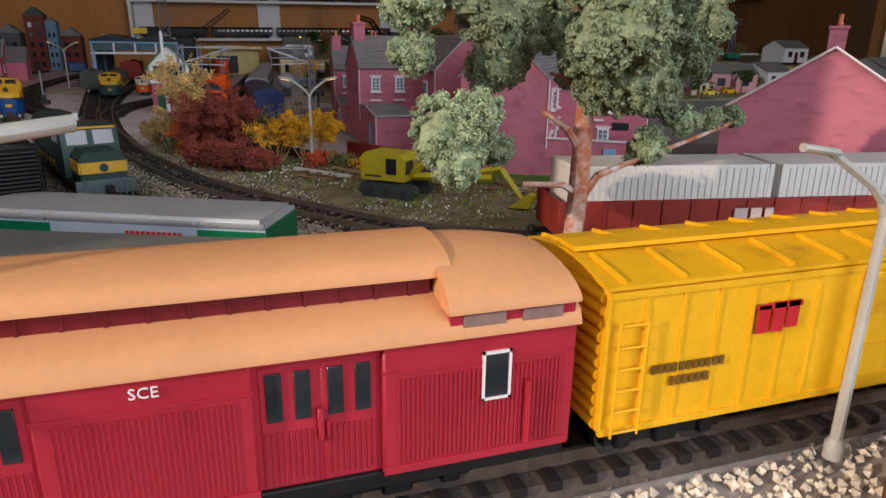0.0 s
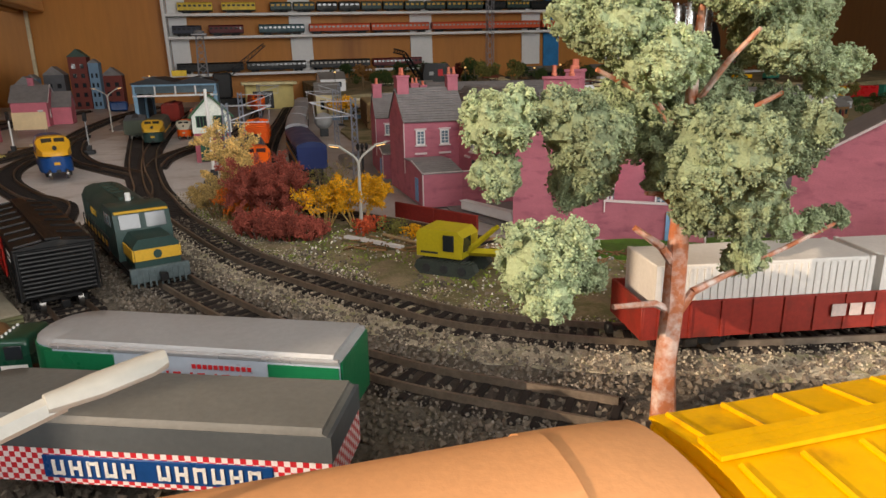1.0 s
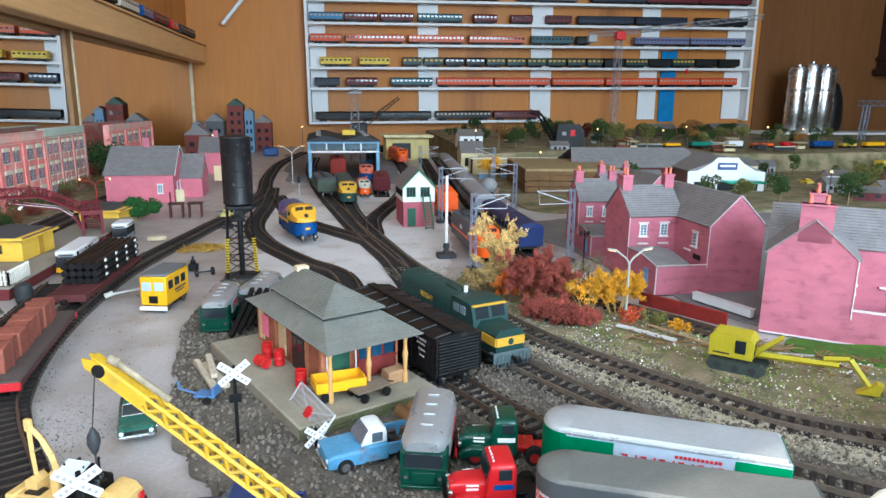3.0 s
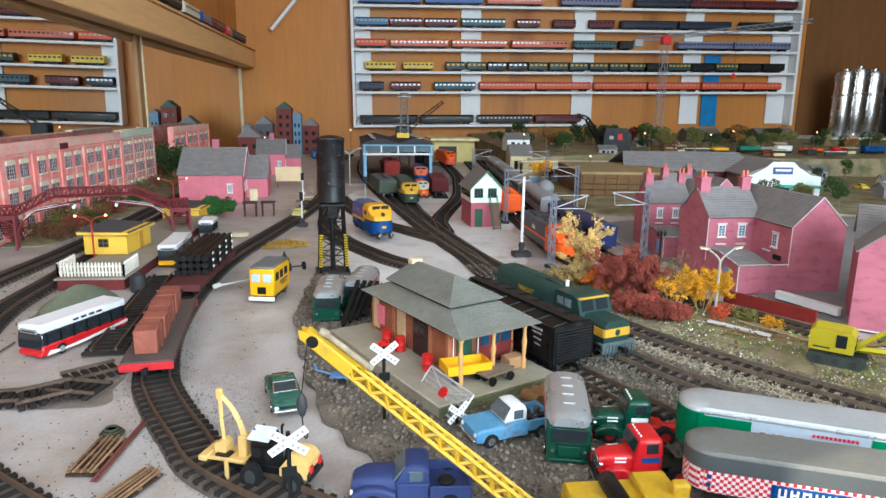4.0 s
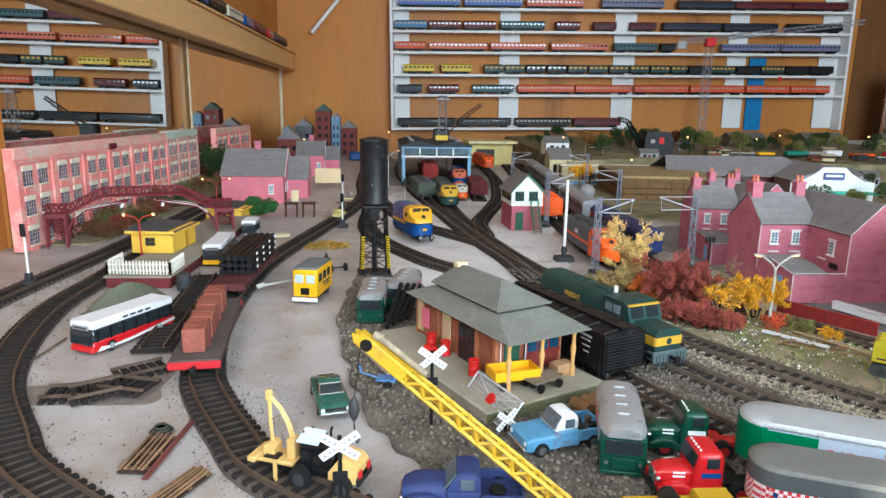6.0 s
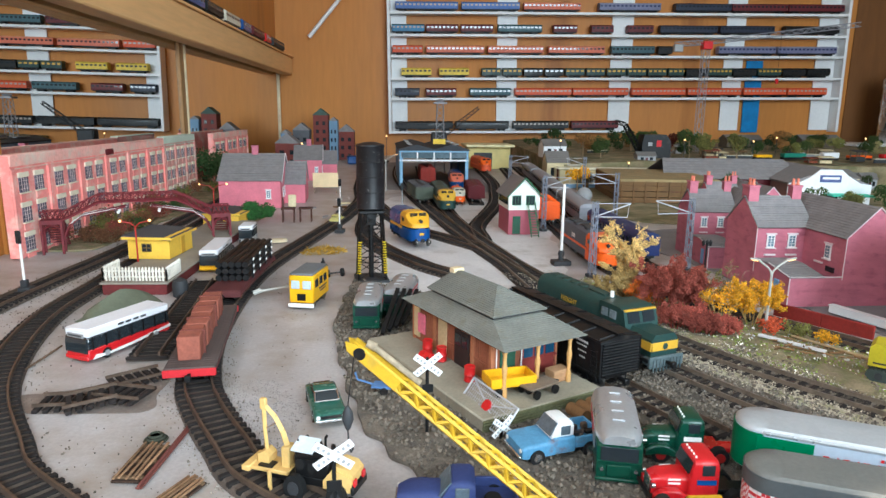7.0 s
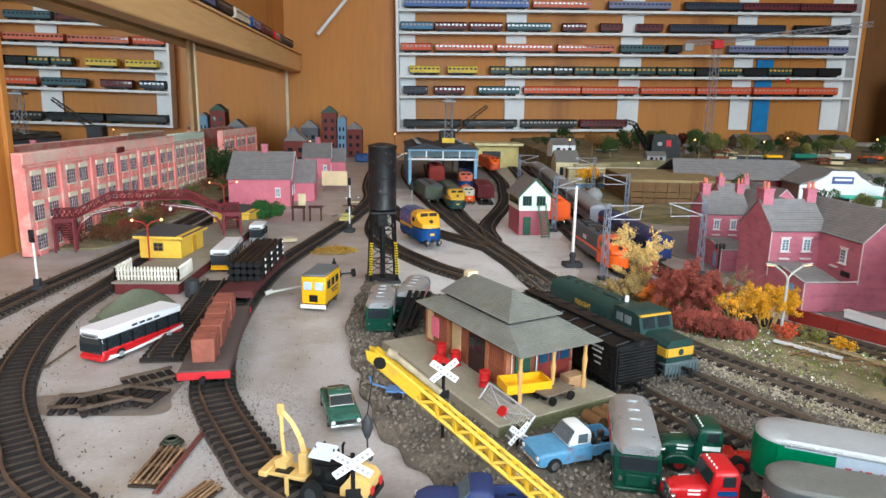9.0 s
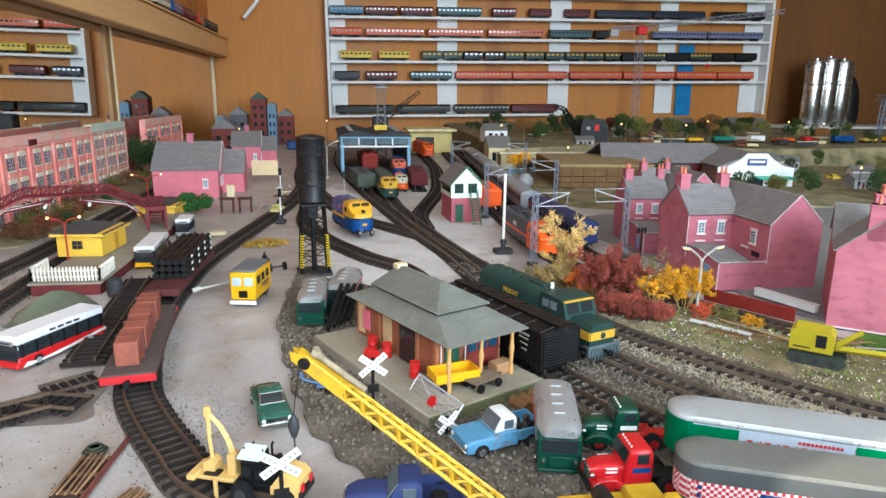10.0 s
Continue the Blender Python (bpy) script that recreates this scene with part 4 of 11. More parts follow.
def flat_wagon(label, L, rust, W=0.032, beam=None):
    t = thing("flat_wagon", label, "railway wagon", "model trains")
    d = Mb().box(0, 0, 0.0115, L, W, 0.0026, 0.0004)
    dk = part("deck", d, rust, t)
    pl = mesh_of("plank", bx(0, 0, 0, 0.0035, W - 0.001, 0.0006), rust, 0)
    for i in range(int(L / 0.004)):
        o = new("plank", pl)
        o.parent, o.matrix_basis = dk, pose(-L / 2 + 0.002 + i * 0.004, 0, 0.0130)
    f = Mb()
    for s in (-1, 1):
        f.box(0, s * (W / 2 - 0.001), 0.0098, L - 0.003, 0.002, 0.0035, 0.0004)
        part("end_beam", bx(s * L / 2, 0, 0.0095, 0.0022, W + 0.001, 0.0052, 0.0005), beam or mat("wagon_red", (188, 36, 44), rough=0.5, var=0.12), t)
    part("side_frame", f, mat("wagon_frame", (92, 44, 44), rough=0.6, var=0.2), t, "dark red side frames")
    for e in (-1, 1):
        bogie(t, e * (L / 2 - 0.024))
        coupler(t, e * L / 2, e)
    return t


DECK = mat("wagon_deck", (84, 72, 68), rough=0.85, var=0.25)
put_at(flat_wagon("flat wagon with red frame carrying a stacked brick load", 0.140, DECK), -0.2945, 0.4815, RZ, 98)
put_at(flat_wagon("dark red flat wagon loaded with black pipes", 0.150, mat("dark_wagon_red", (82, 40, 40), rough=0.7, var=0.2), beam=MATS["dark_wagon_red"]), -0.311, 0.672, RZ, 89)
crates = thing("brick_stack", "stack of brown-red wrapped bricks on a flat wagon", "wagon load")
for i in range(4):
    part("brick_block", bx(-0.042 + i * 0.0285, 0.0004 * (-1) ** i, 0.0082, 0.0270, 0.0146, 0.0162, 0.0006), BRICKLOAD, crates)
for i in range(4):
    part("strap", bx(-0.042 + i * 0.0285, 0, 0.0084, 0.0008, 0.0166, 0.0172), mat("strap", (110, 58, 48), rough=0.7), crates)
put_at(crates, -0.2955, 0.4790, RZ + 0.0133, 98)
pipes = thing("pipe_stack", "stack of black pipes with white end caps on a wagon", "wagon load")
for row in range(3):
    for k in range(5):
        y, z = -0.0128 + k * 0.0064, 0.0033 + row * 0.0066
        p = part("pipe", Mb().rod((-0.06, y, z), (0.06, y, z), 0.0031, n=12), BLACK, pipes)
for x in (-0.045, -0.015, 0.015, 0.045):
    for s in (-1, 1):
        part("stake", bx(x, s * 0.0168, 0.0105, 0.0016, 0.0014, 0.021), BLACK, pipes)
for x in (-0.045, -0.015, 0.015, 0.045):
    for z in (0.006, 0.0125, 0.019):
        part("tag", bx(x, -0.0178, z, 0.004, 0.0008, 0.0022), INKW, pipes, "white stake tag")
put_at(pipes, -0.312, 0.690, RZ + 0.0133, 90)


def container_wagon(label, boxes, x, y, rz):
    """Red open container wagon; its containers are things of their own."""
    L = 0.190
    t = thing("container_wagon", label, "railway wagon", "model trains")
    b = Mb()
    for s in (-1, 1):
        b.box(0, s * 0.0155, 0.0165, L, 0.0014, 0.0150, 0.0003)
        for i in range(15):
            b.box(-L / 2 + 0.006 + i * (L - 0.012) / 14, s * 0.0163, 0.0165, 0.001, 0.001, 0.0145)
        b.box(s * L / 2, 0, 0.0165, 0.0014, 0.032, 0.0150, 0.0003)
    b.box(0, 0, 0.0098, L, 0.031, 0.002)
    part("body", b, OXIDE, t)
    for s in (-1, 1):
        bars("emblem", t, pose(-0.01, s * 0.0172, 0.0175), [(-0.006, 0, 0.006, 0.005), (0.001, 0, 0.005, 0.005), (0.007, 0, 0.004, 0.005)], mat("pale_marking", (196, 176, 170), rough=0.6, bump=0), "pale emblem shape")
    for e in (-1, 1):
        bogie(t, e * (L / 2 - 0.022))
        coupler(t, e * L / 2, e)
    put_at(t, x, y, RZ, rz)
    for off, l, m, words in boxes:
        c = thing("shipping_container", words, "container", "containers on wagons")
        sh = part("shell", bx(0, 0, 0.0135, l, 0.0285, 0.027, 0.0005), m, c)
        rb = mesh_of("side_rib", bx(0, 0, 0.0135, 0.0012, 0.0006, 0.024), m, 0)
        for i in range(int(l / 0.003)):
            for s in (-1, 1):
                o = new("side_rib", rb)
                o.parent, o.matrix_basis = sh, pose(-l / 2 + 0.0015 + i * 0.003, s * 0.0143, 0)
        if m.name == "container_white":
            bars("print", c, pose(0, -0.0150, 0.0085), [(-0.025, 0.0, 0.020, 0.004), (0.012, 0.001, 0.024, 0.005), (0.033, -0.001, 0.010, 0.003)], INKR, "red printed shapes")
            bars("print", c, pose(0, -0.0152, 0.0085), [(-0.010, 0.0015, 0.006, 0.004), (0.024, 0.0015, 0.005, 0.004)], BLACK, "black printed shapes")
        else:
            bars("print", c, pose(0, -0.0150, 0.0050), [(-0.020 + 0.008 * k, 0.0, 0.006, 0.0036) for k in range(6)], BLUE, "blue printed bars")
        for ex in (-1, 1):
            for s in (-1, 1):
                part("corner_post", bx(ex * (l / 2 - 0.0008), s * 0.0139, 0.0135, 0.002, 0.0016, 0.0272), m, c)
        c.matrix_basis = pose(x, y, RZ, 0, 0, rz) @ pose(off, 0, 0.0110)


CREAM = mat("container_cream", (206, 198, 178), rough=0.5, var=0.08)
CWHITE = mat("container_white", (214, 210, 204), rough=0.5, var=0.08)
container_wagon("oxide red container wagon with pale emblem on the main line", [(-0.046, 0.088, CWHITE, "white shipping container with red and black print on a red wagon"), (0.046, 0.088, CWHITE, "white shipping container with red and black print on a red wagon")], 0.322, 0.2685, -9.5)
container_wagon("oxide red container wagon with containers on the main line", [(-0.05, 0.075, mat("container_yellow", (232, 162, 30), rough=0.5, var=0.1), "orange-yellow ribbed shipping container on a red wagon"), (0.045, 0.09, CREAM, "cream ribbed shipping container with a blue band on a red wagon")], 0.520, 0.2425, -6.2)



def coach(label, L, body, roofm, win=GLASS, band=None, W=0.031, simple=False, group="model trains"):
    t = thing("passenger_coach", label, "railway carriage", group)
    h = W / 2
    part("body", bx(0, 0, 0.0225, L, W, 0.023, 0.0008), body, t)
    n = 8
    part("roof", Mb().prism([(h * 1.01 * math.cos(math.pi * i / n), 0.0335 + 0.0062 * math.sin(math.pi * i / n)) for i in range(n + 1)], -L / 2, L / 2), roofm, t)
    part("underframe", Mb().box(0, 0, 0.0095, L * 0.97, W * 0.7, 0.0035, 0.0004).box(0, 0, 0.0075, L * 0.25, W * 0.6, 0.004), BLACK, t)
    k = max(3, int(L / 0.016))
    for s in (-1, 1):
        if band:
            part("band", bx(0, s * (h + 0.0001), 0.0185, L, 0.0006, 0.003), band, t)
        if simple:
            w = Mb()
            for i in range(k):
                w.box(-L / 2 + L * (i + 0.5) / k, s * (h + 0.0001), 0.0268, L / k * 0.6, 0.0006, 0.0068)
            part("glazing", w, win, t, kind="stuff")
        else:
            for i in range(k):
                part("window", bx(-L / 2 + L * (i + 0.5) / k, s * (h + 0.0001), 0.0268, L / k * 0.6, 0.0006, 0.0068, 0.0002), win, t)
    if simple:
        for e in (-1, 1):
            part("bogie", Mb().box(e * (L / 2 - 0.03), 0, 0.0052, 0.030, 0.024, 0.0050, 0.0008).rod((e * (L / 2 - 0.03) - 0.01, -0.012, 0.0050), (e * (L / 2 - 0.03) - 0.01, 0.012, 0.0050), 0.005, n=10).rod((e * (L / 2 - 0.03) + 0.01, -0.012, 0.0050), (e * (L / 2 - 0.03) + 0.01, 0.012, 0.0050), 0.005, n=10), BLACK, t)
    else:
        for e in (-1, 1):
            bogie(t, e * (L / 2 - 0.03))
    return t


def along(key, y, rz_add=0.0):
    """Place and heading on a track where it passes y."""
    S = spline(TRACKS[key], 0.005)
    p, a = min(S, key=lambda q: abs(q[0].y - y))
    return p.x, p.y, RZ, math.degrees(a) + rz_add


CGREY = mat("coach_grey", (128, 130, 136), rough=0.5, var=0.12)
# orange and grey locomotive with its train under the wires
grey_loco = put_at(streamliner("orange-nosed grey locomotive on the wired track", ORANGE, mat("loco_grey", (84, 88, 96), rough=0.5, var=0.1), 0.150, ORANGE), *along("wire", 0.800, 180))
grey_loco.location.x -= 0.012
for k, (x, l, w, hh) in enumerate(((-0.055, 0.018, 0.016, 0.003), (-0.030, 0.014, 0.020, 0.004), (-0.008, 0.020, 0.012, 0.003), (0.014, 0.012, 0.018, 0.004))):
    part("roof_vent", bx(x, 0, 0.0445, l, w, hh, 0.0006), DARKGREY, grey_loco)
for s in (-1, 1):
    bars("marking", grey_loco, pose(-0.012, s * 0.0169, 0.0300), [(-0.006 + 0.0050 * k, 0, 0.0036, 0.0060) for k in range(3)], INKW, "white lettering bars")
grey_loco.scale = (1.0, 0.90, 0.86)
hopper = boxcar("orange goods wagon behind the signal cabin", 0.10, 0.032, 0.011, 0.036, ORANGE, ORANGE)
put_at(hopper, *along("wire", 1.08)).location.x -= 0.012
put_at(coach("navy blue coach with yellow stripe under the wires", 0.20, mat("coach_blue", (14, 34, 86), rough=0.35, var=0.1), mat("coach_blue_roof", (20, 40, 88), rough=0.4), band=GOLD), *along("wire_b", 0.848))
for y in (1.10, 1.32, 1.54, 1.76):
    put_at(coach("long silver-grey coach in a train under the wires", 0.205, CGREY, mat("coach_roof_grey", (150, 152, 158), rough=0.45, var=0.1)), *along("wire_b", y))

# ---- buildings and structures on the layout ----
BROWNB = mat("depot_brown", (152, 92, 66), rough=0.75, var=0.15, coarse=120, fine=600)
ROOFG = mat("depot_roof", (124, 124, 116), rough=0.8, var=0.15, coarse=60, fine=600, dirt=(120, 116, 100), dirty=0.25)
TAN = mat("tan_wood", (198, 152, 92), rough=0.7, var=0.12)
PLATG = mat("depot_platform", (150, 142, 124), rough=0.9, var=0.15, coarse=60)
DOORG = mat("door_green", (44, 84, 64), rough=0.6)


def shingled(mb, p00, p10, p11, p01, rows, th=0.0007):
    """A roof slope with stepped courses, in one piece, between eave p00-p10 and ridge p01-p11."""
    p00, p10, p11, p01 = map(Vector, (p00, p10, p11, p01))
    nrm = (p10 - p00).cross(p01 - p00).normalized()
    if nrm.z < 0:
        nrm = -nrm
    prof = [(1.0, -th), (0.0, -th)]
    for i in range(rows):
        prof += [(i / rows, th * 1.6), ((i + 1) / rows, th * 0.4)]
    n = len(prof)
    vs = [p00.lerp(p01, s) + nrm * h for s, h in prof] + [p10.lerp(p11, s) + nrm * h for s, h in prof]
    mb.add(vs, [(i, (i + 1) % n, n + (i + 1) % n, n + i) for i in range(n)] + [tuple(range(n)), tuple(range(n, 2 * n))])
    return mb


def depot():
    t = thing("station_depot", "brown timber depot with green-grey two-tier hipped roof on a platform", "building")
    pf = Mb().box(-0.012, -0.004, 0.0040, 0.092, 0.156, 0.008, 0.0008)
    part("platform", pf, PLATG, t, "worn grey-green platform")
    for k in range(4):
        part("platform_plank", bx(-0.012, -0.0828, 0.0012 + k * 0.0018, 0.0924, 0.0012, 0.0014), mat("mossy_planks", (104, 104, 74), rough=0.9, var=0.25), t)
    x0, x1, y0, y1, z0, z1 = -0.0250, 0.0262, -0.0430, 0.0590, 0.008, 0.0400
    part("wall", Mb().box((x0 + x1) / 2, (y0 + y1) / 2, (z0 + z1) / 2, x1 - x0, y1 - y0, z1 - z0), BROWNB, t)
    lath = mesh_of("batten", bx(0, 0, 0, 0.0008, 0.0007, z1 - z0), BROWNB, 0)
    short = mesh_of("batten", bx(0, 0, 0, 0.0010, 0.0007, 0.010), BROWNB, 0)
    for i in range(40):
        for x in (x0, x1):
            o = new("batten", lath)
            o.parent, o.matrix_basis = t, pose(x, y0 + (y1 - y0) * (i + 0.5) / 40, (z0 + z1) / 2)
    for i in range(20):
        o = new("batten", short)
        o.parent, o.matrix_basis = t, pose(x0 + (x1 - x0) * (i + 0.5) / 20, y0, z0 + 0.005)
    part("wall_rail", bx(x0, (y0 + y1) / 2, z0 + 0.0115, 0.0016, y1 - y0, 0.0012), BROWNB, t)
    for x, y in ((x0, y0), (x1, y0), (x0, y1), (x0, 0.028), (x0, -0.022)):
        part("corner_post", bx(x, y, (z0 + z1) / 2, 0.0030, 0.0030, z1 - z0), mat("depot_tan_brown", (172, 112, 78), rough=0.75, var=0.15), t, "paler corner board")
    # freight door, panels and posters on the long side
    part("door", Mb().box(x0 - 0.0008, -0.009, z0 + 0.0125, 0.0014, 0.018, 0.025, 0.0003), mat("dark_door", (52, 40, 38), rough=0.6), t)
    for q in (-0.0135, -0.0045):
        part("door_glazing", bx(x0 - 0.0015, q, z0 + 0.0185, 0.0006, 0.0065, 0.008), GLASS, t)
    part("panel", bx(x0 - 0.0010, 0.0165, z0 + 0.0160, 0.0012, 0.0110, 0.026, 0.0002), mat("cream_panel", (206, 182, 138), rough=0.7), t, "cream wall panel")
    part("panel", bx(x0 - 0.0010, 0.0540, z0 + 0.0160, 0.0012, 0.0080, 0.026, 0.0002), MATS["cream_panel"], t, "cream wall panel")
    part("poster", bx(x0 - 0.0014, 0.0465, z0 + 0.0150, 0.0012, 0.0100, 0.0150), mat("pink_poster", (226, 118, 140), rough=0.6, bump=0), t, "faded pink poster")
    # front windows under the porch
    RT = mat("rust_red_trim", (122, 46, 40), rough=0.6, var=0.15)
    part("front_panel", bx(0.0120, y0 - 0.0008, z0 + 0.0120, 0.0290, 0.0014, 0.0240, 0.0002), RT, t, "rust red front panelling")
    part("front_sill", bx(0.0120, y0 - 0.0016, z0 + 0.0118, 0.0300, 0.0012, 0.0014), RT, t)
    for k in range(3):
        part("window", bx(0.0030 + k * 0.0090, y0 - 0.0017, z0 + 0.0185, 0.0072, 0.0006, 0.0100), mat("blue_glass", (34, 70, 96), rough=0.1, bump=0), t)
    part("front_door", bx(-0.0130, y0 - 0.0006, z0 + 0.0135, 0.0120, 0.0012, 0.0250, 0.0002), DOORG, t)
    # lower roof skirt
    X, Y0, Y1, ze = 0.0330, -0.0670, 0.0665, 0.0385
    ux, uy0, uy1, zu = 0.0200, -0.0360, 0.0440, 0.0480
    for p00, p10, p11, p01, k in (((-X, Y0, ze), (X, Y0, ze), (ux, uy0, zu), (-ux, uy0, zu), 16), ((-X, Y1, ze), (X, Y1, ze), (ux, uy1, zu), (-ux, uy1, zu), 12),
                                  ((-X, Y0, ze), (-X, Y1, ze), (-ux, uy1, zu), (-ux, uy0, zu), 10), ((X, Y0, ze), (X, Y1, ze), (ux, uy1, zu), (ux, uy0, zu), 10)):
        part("lower_roof", shingled(Mb(), p00, p10, p11, p01, k, 0.0003), ROOFG, t)
    part("roof_band", bx(0, (uy0 + uy1) / 2, zu + 0.001, 2 * ux - 0.002, uy1 - uy0 - 0.002, 0.0040), DARKGREY, t)
    ex, ey0, ey1, z2, zr = 0.0222, uy0 - 0.0030, uy1 + 0.002, zu + 0.0024, 0.0630
    ry0, ry1 = ey0 + 0.026, ey1 - 0.006
    for p00, p10, p11, p01 in (((-ex, ey0, z2), (ex, ey0, z2), (0.001, ry0, zr), (-0.001, ry0, zr)), ((-ex, ey1, z2), (ex, ey1, z2), (0.001, ry1, zr), (-0.001, ry1, zr)),
                               ((-ex, ey0, z2), (-ex, ey1, z2), (-0.0005, ry1, zr), (-0.0005, ry0, zr)), ((ex, ey0, z2), (ex, ey1, z2), (0.0005, ry1, zr), (0.0005, ry0, zr))):
        part("upper_roof", shingled(Mb(), p00, p10, p11, p01, 15, 0.00045), ROOFG, t)
    part("chimney", Mb().box(0.0, 0.0400, 0.0610, 0.009, 0.007, 0.0075, 0.0005), mat("cream_block", (226, 206, 166), rough=0.7), t, "small cream chimney block")
    for x in (-0.0300, -0.0045, 0.0215):
        part("post", Mb().lathe([(0.0018, 0.008), (0.0018, 0.014), (0.0011, 0.0155), (0.0014, 0.022), (0.0019, 0.027), (0.0012, 0.030), (0.0012, 0.035), (0.0021, 0.0390)], x, -0.0635, 10), TAN, t, "tan turned porch post")
    part("downpipe", Mb().rod((-0.0235, -0.046, 0.039), (-0.0235, -0.046, 0.010), 0.0004, n=5), INKW, t)
    part("pump_pipe", Mb().pipe([(-0.004, -0.0465, 0.010), (-0.004, -0.0465, 0.030), (-0.008, -0.0465, 0.033)], 0.0005), INKW, t, "bent white pipe")
    return put_at(t, -0.0885, 0.4470, 0.002, 27.3)


depot()


def barrel(x, y, z, tone, words):
    b = tagged(part("barrel", Mb().lathe([(0.0034, 0), (0.0038, 0.0006), (0.0035, 0.0012), (0.0035, 0.0045), (0.0038, 0.0050), (0.0035, 0.0055), (0.0035, 0.0095), (0.0038, 0.0100), (0.0034, 0.0105), (0.003, 0.0102)], 0, 0, 16), tone), words, "barrel", "barrels on the platform")
    return put_at(b, x, y, z)


RBAR = mat("barrel_red", (196, 34, 34), rough=0.4, var=0.1)


def dep(x, y, z=0.0104):
    m = pose(-0.0885, 0.4470, 0.002, 0, 0, 27.3) @ Vector((x, y, z - 0.002))
    return m.x, m.y, z


barrel(*dep(-0.0350, -0.0330), RBAR, "red steel drum standing on the depot platform")
barrel(*dep(-0.0345, 0.0230), RBAR, "red steel drum standing on the depot platform")
barrel(*dep(-0.0330, 0.0060), RBAR, "red steel drum standing on the depot platform")
lying = barrel(*dep(-0.040, 0.012), RBAR, "red steel drum lying on the platform edge")
lying.matrix_basis = pose(*dep(-0.0450, 0.0130, 0.0146)) @ pose(0, 0, 0, 90, 0, 40)


def handcart(name, label, tone, l, w, h, x, y, z, rz):
    t = thing(name, label, "cart")
    b = Mb().box(0, 0, 0.0062, l, w, 0.0014, 0.0003)
    if h:
        for s in (-1, 1):
            b.box(0, s * (w / 2 - 0.0004), 0.0062 + h / 2, l, 0.001, h, 0.0002)
            b.box(s * (l / 2 - 0.0004), 0, 0.0062 + h / 2, 0.001, w, h, 0.0002)
    part("tray", b, tone, t)
    for ex in (-1, 1):
        for s in (-1, 1):
            part("wheel", Mb().rod((ex * l * 0.33, s * (w / 2 - 0.0005), 0.0028), (ex * l * 0.33, s * (w / 2 + 0.0012), 0.0028), 0.0028, n=12), BLACK, t)
    part("handle", Mb().pipe([(l / 2, 0, 0.006), (l / 2 + 0.006, 0, 0.004)], 0.0005), BLACK, t)
    return put_at(t, x, y, z, rz)


handcart("baggage_wagon", "yellow baggage wagon with high sides on the depot platform", YELLOW, 0.030, 0.0165, 0.0056, *dep(-0.0215, -0.0570), 14)
handcart("baggage_wagon", "grey-brown flat baggage wagon on the depot platform", WOODGREY, 0.024, 0.0125, 0.0, *dep(-0.0075, -0.0690), 34)
put_at(tagged(part("crate", Mb().box(0, 0, 0.004, 0.014, 0.009, 0.008, 0.0004).box(0, -0.0046, 0.0022, 0.014, 0.0006, 0.0006).box(0, -0.0046, 0.0058, 0.014, 0.0006, 0.0006), mat("crate_wood", (176, 136, 98), rough=0.8, var=0.15)), "pale wooden crate on the depot platform", "crate"), *dep(0.0165, -0.0585), 30)
logs = thing("pipe_bundle", "brown drain pipes stacked against the platform end", "pipes")
for k in range(4):
    part("pipe", Mb().lathe([(0.0032, 0), (0.0038, 0), (0.0038, 0.014), (0.0032, 0.014)], 0, 0, 14, m=pose(0.0076 * k - 0.011, 0, 0.0042, 90, 0, 0)), mat("clay_pipe", (126, 92, 58), rough=0.8, var=0.2), logs)
put_at(logs, *dep(0.012, -0.0890, 0.0025), 27)


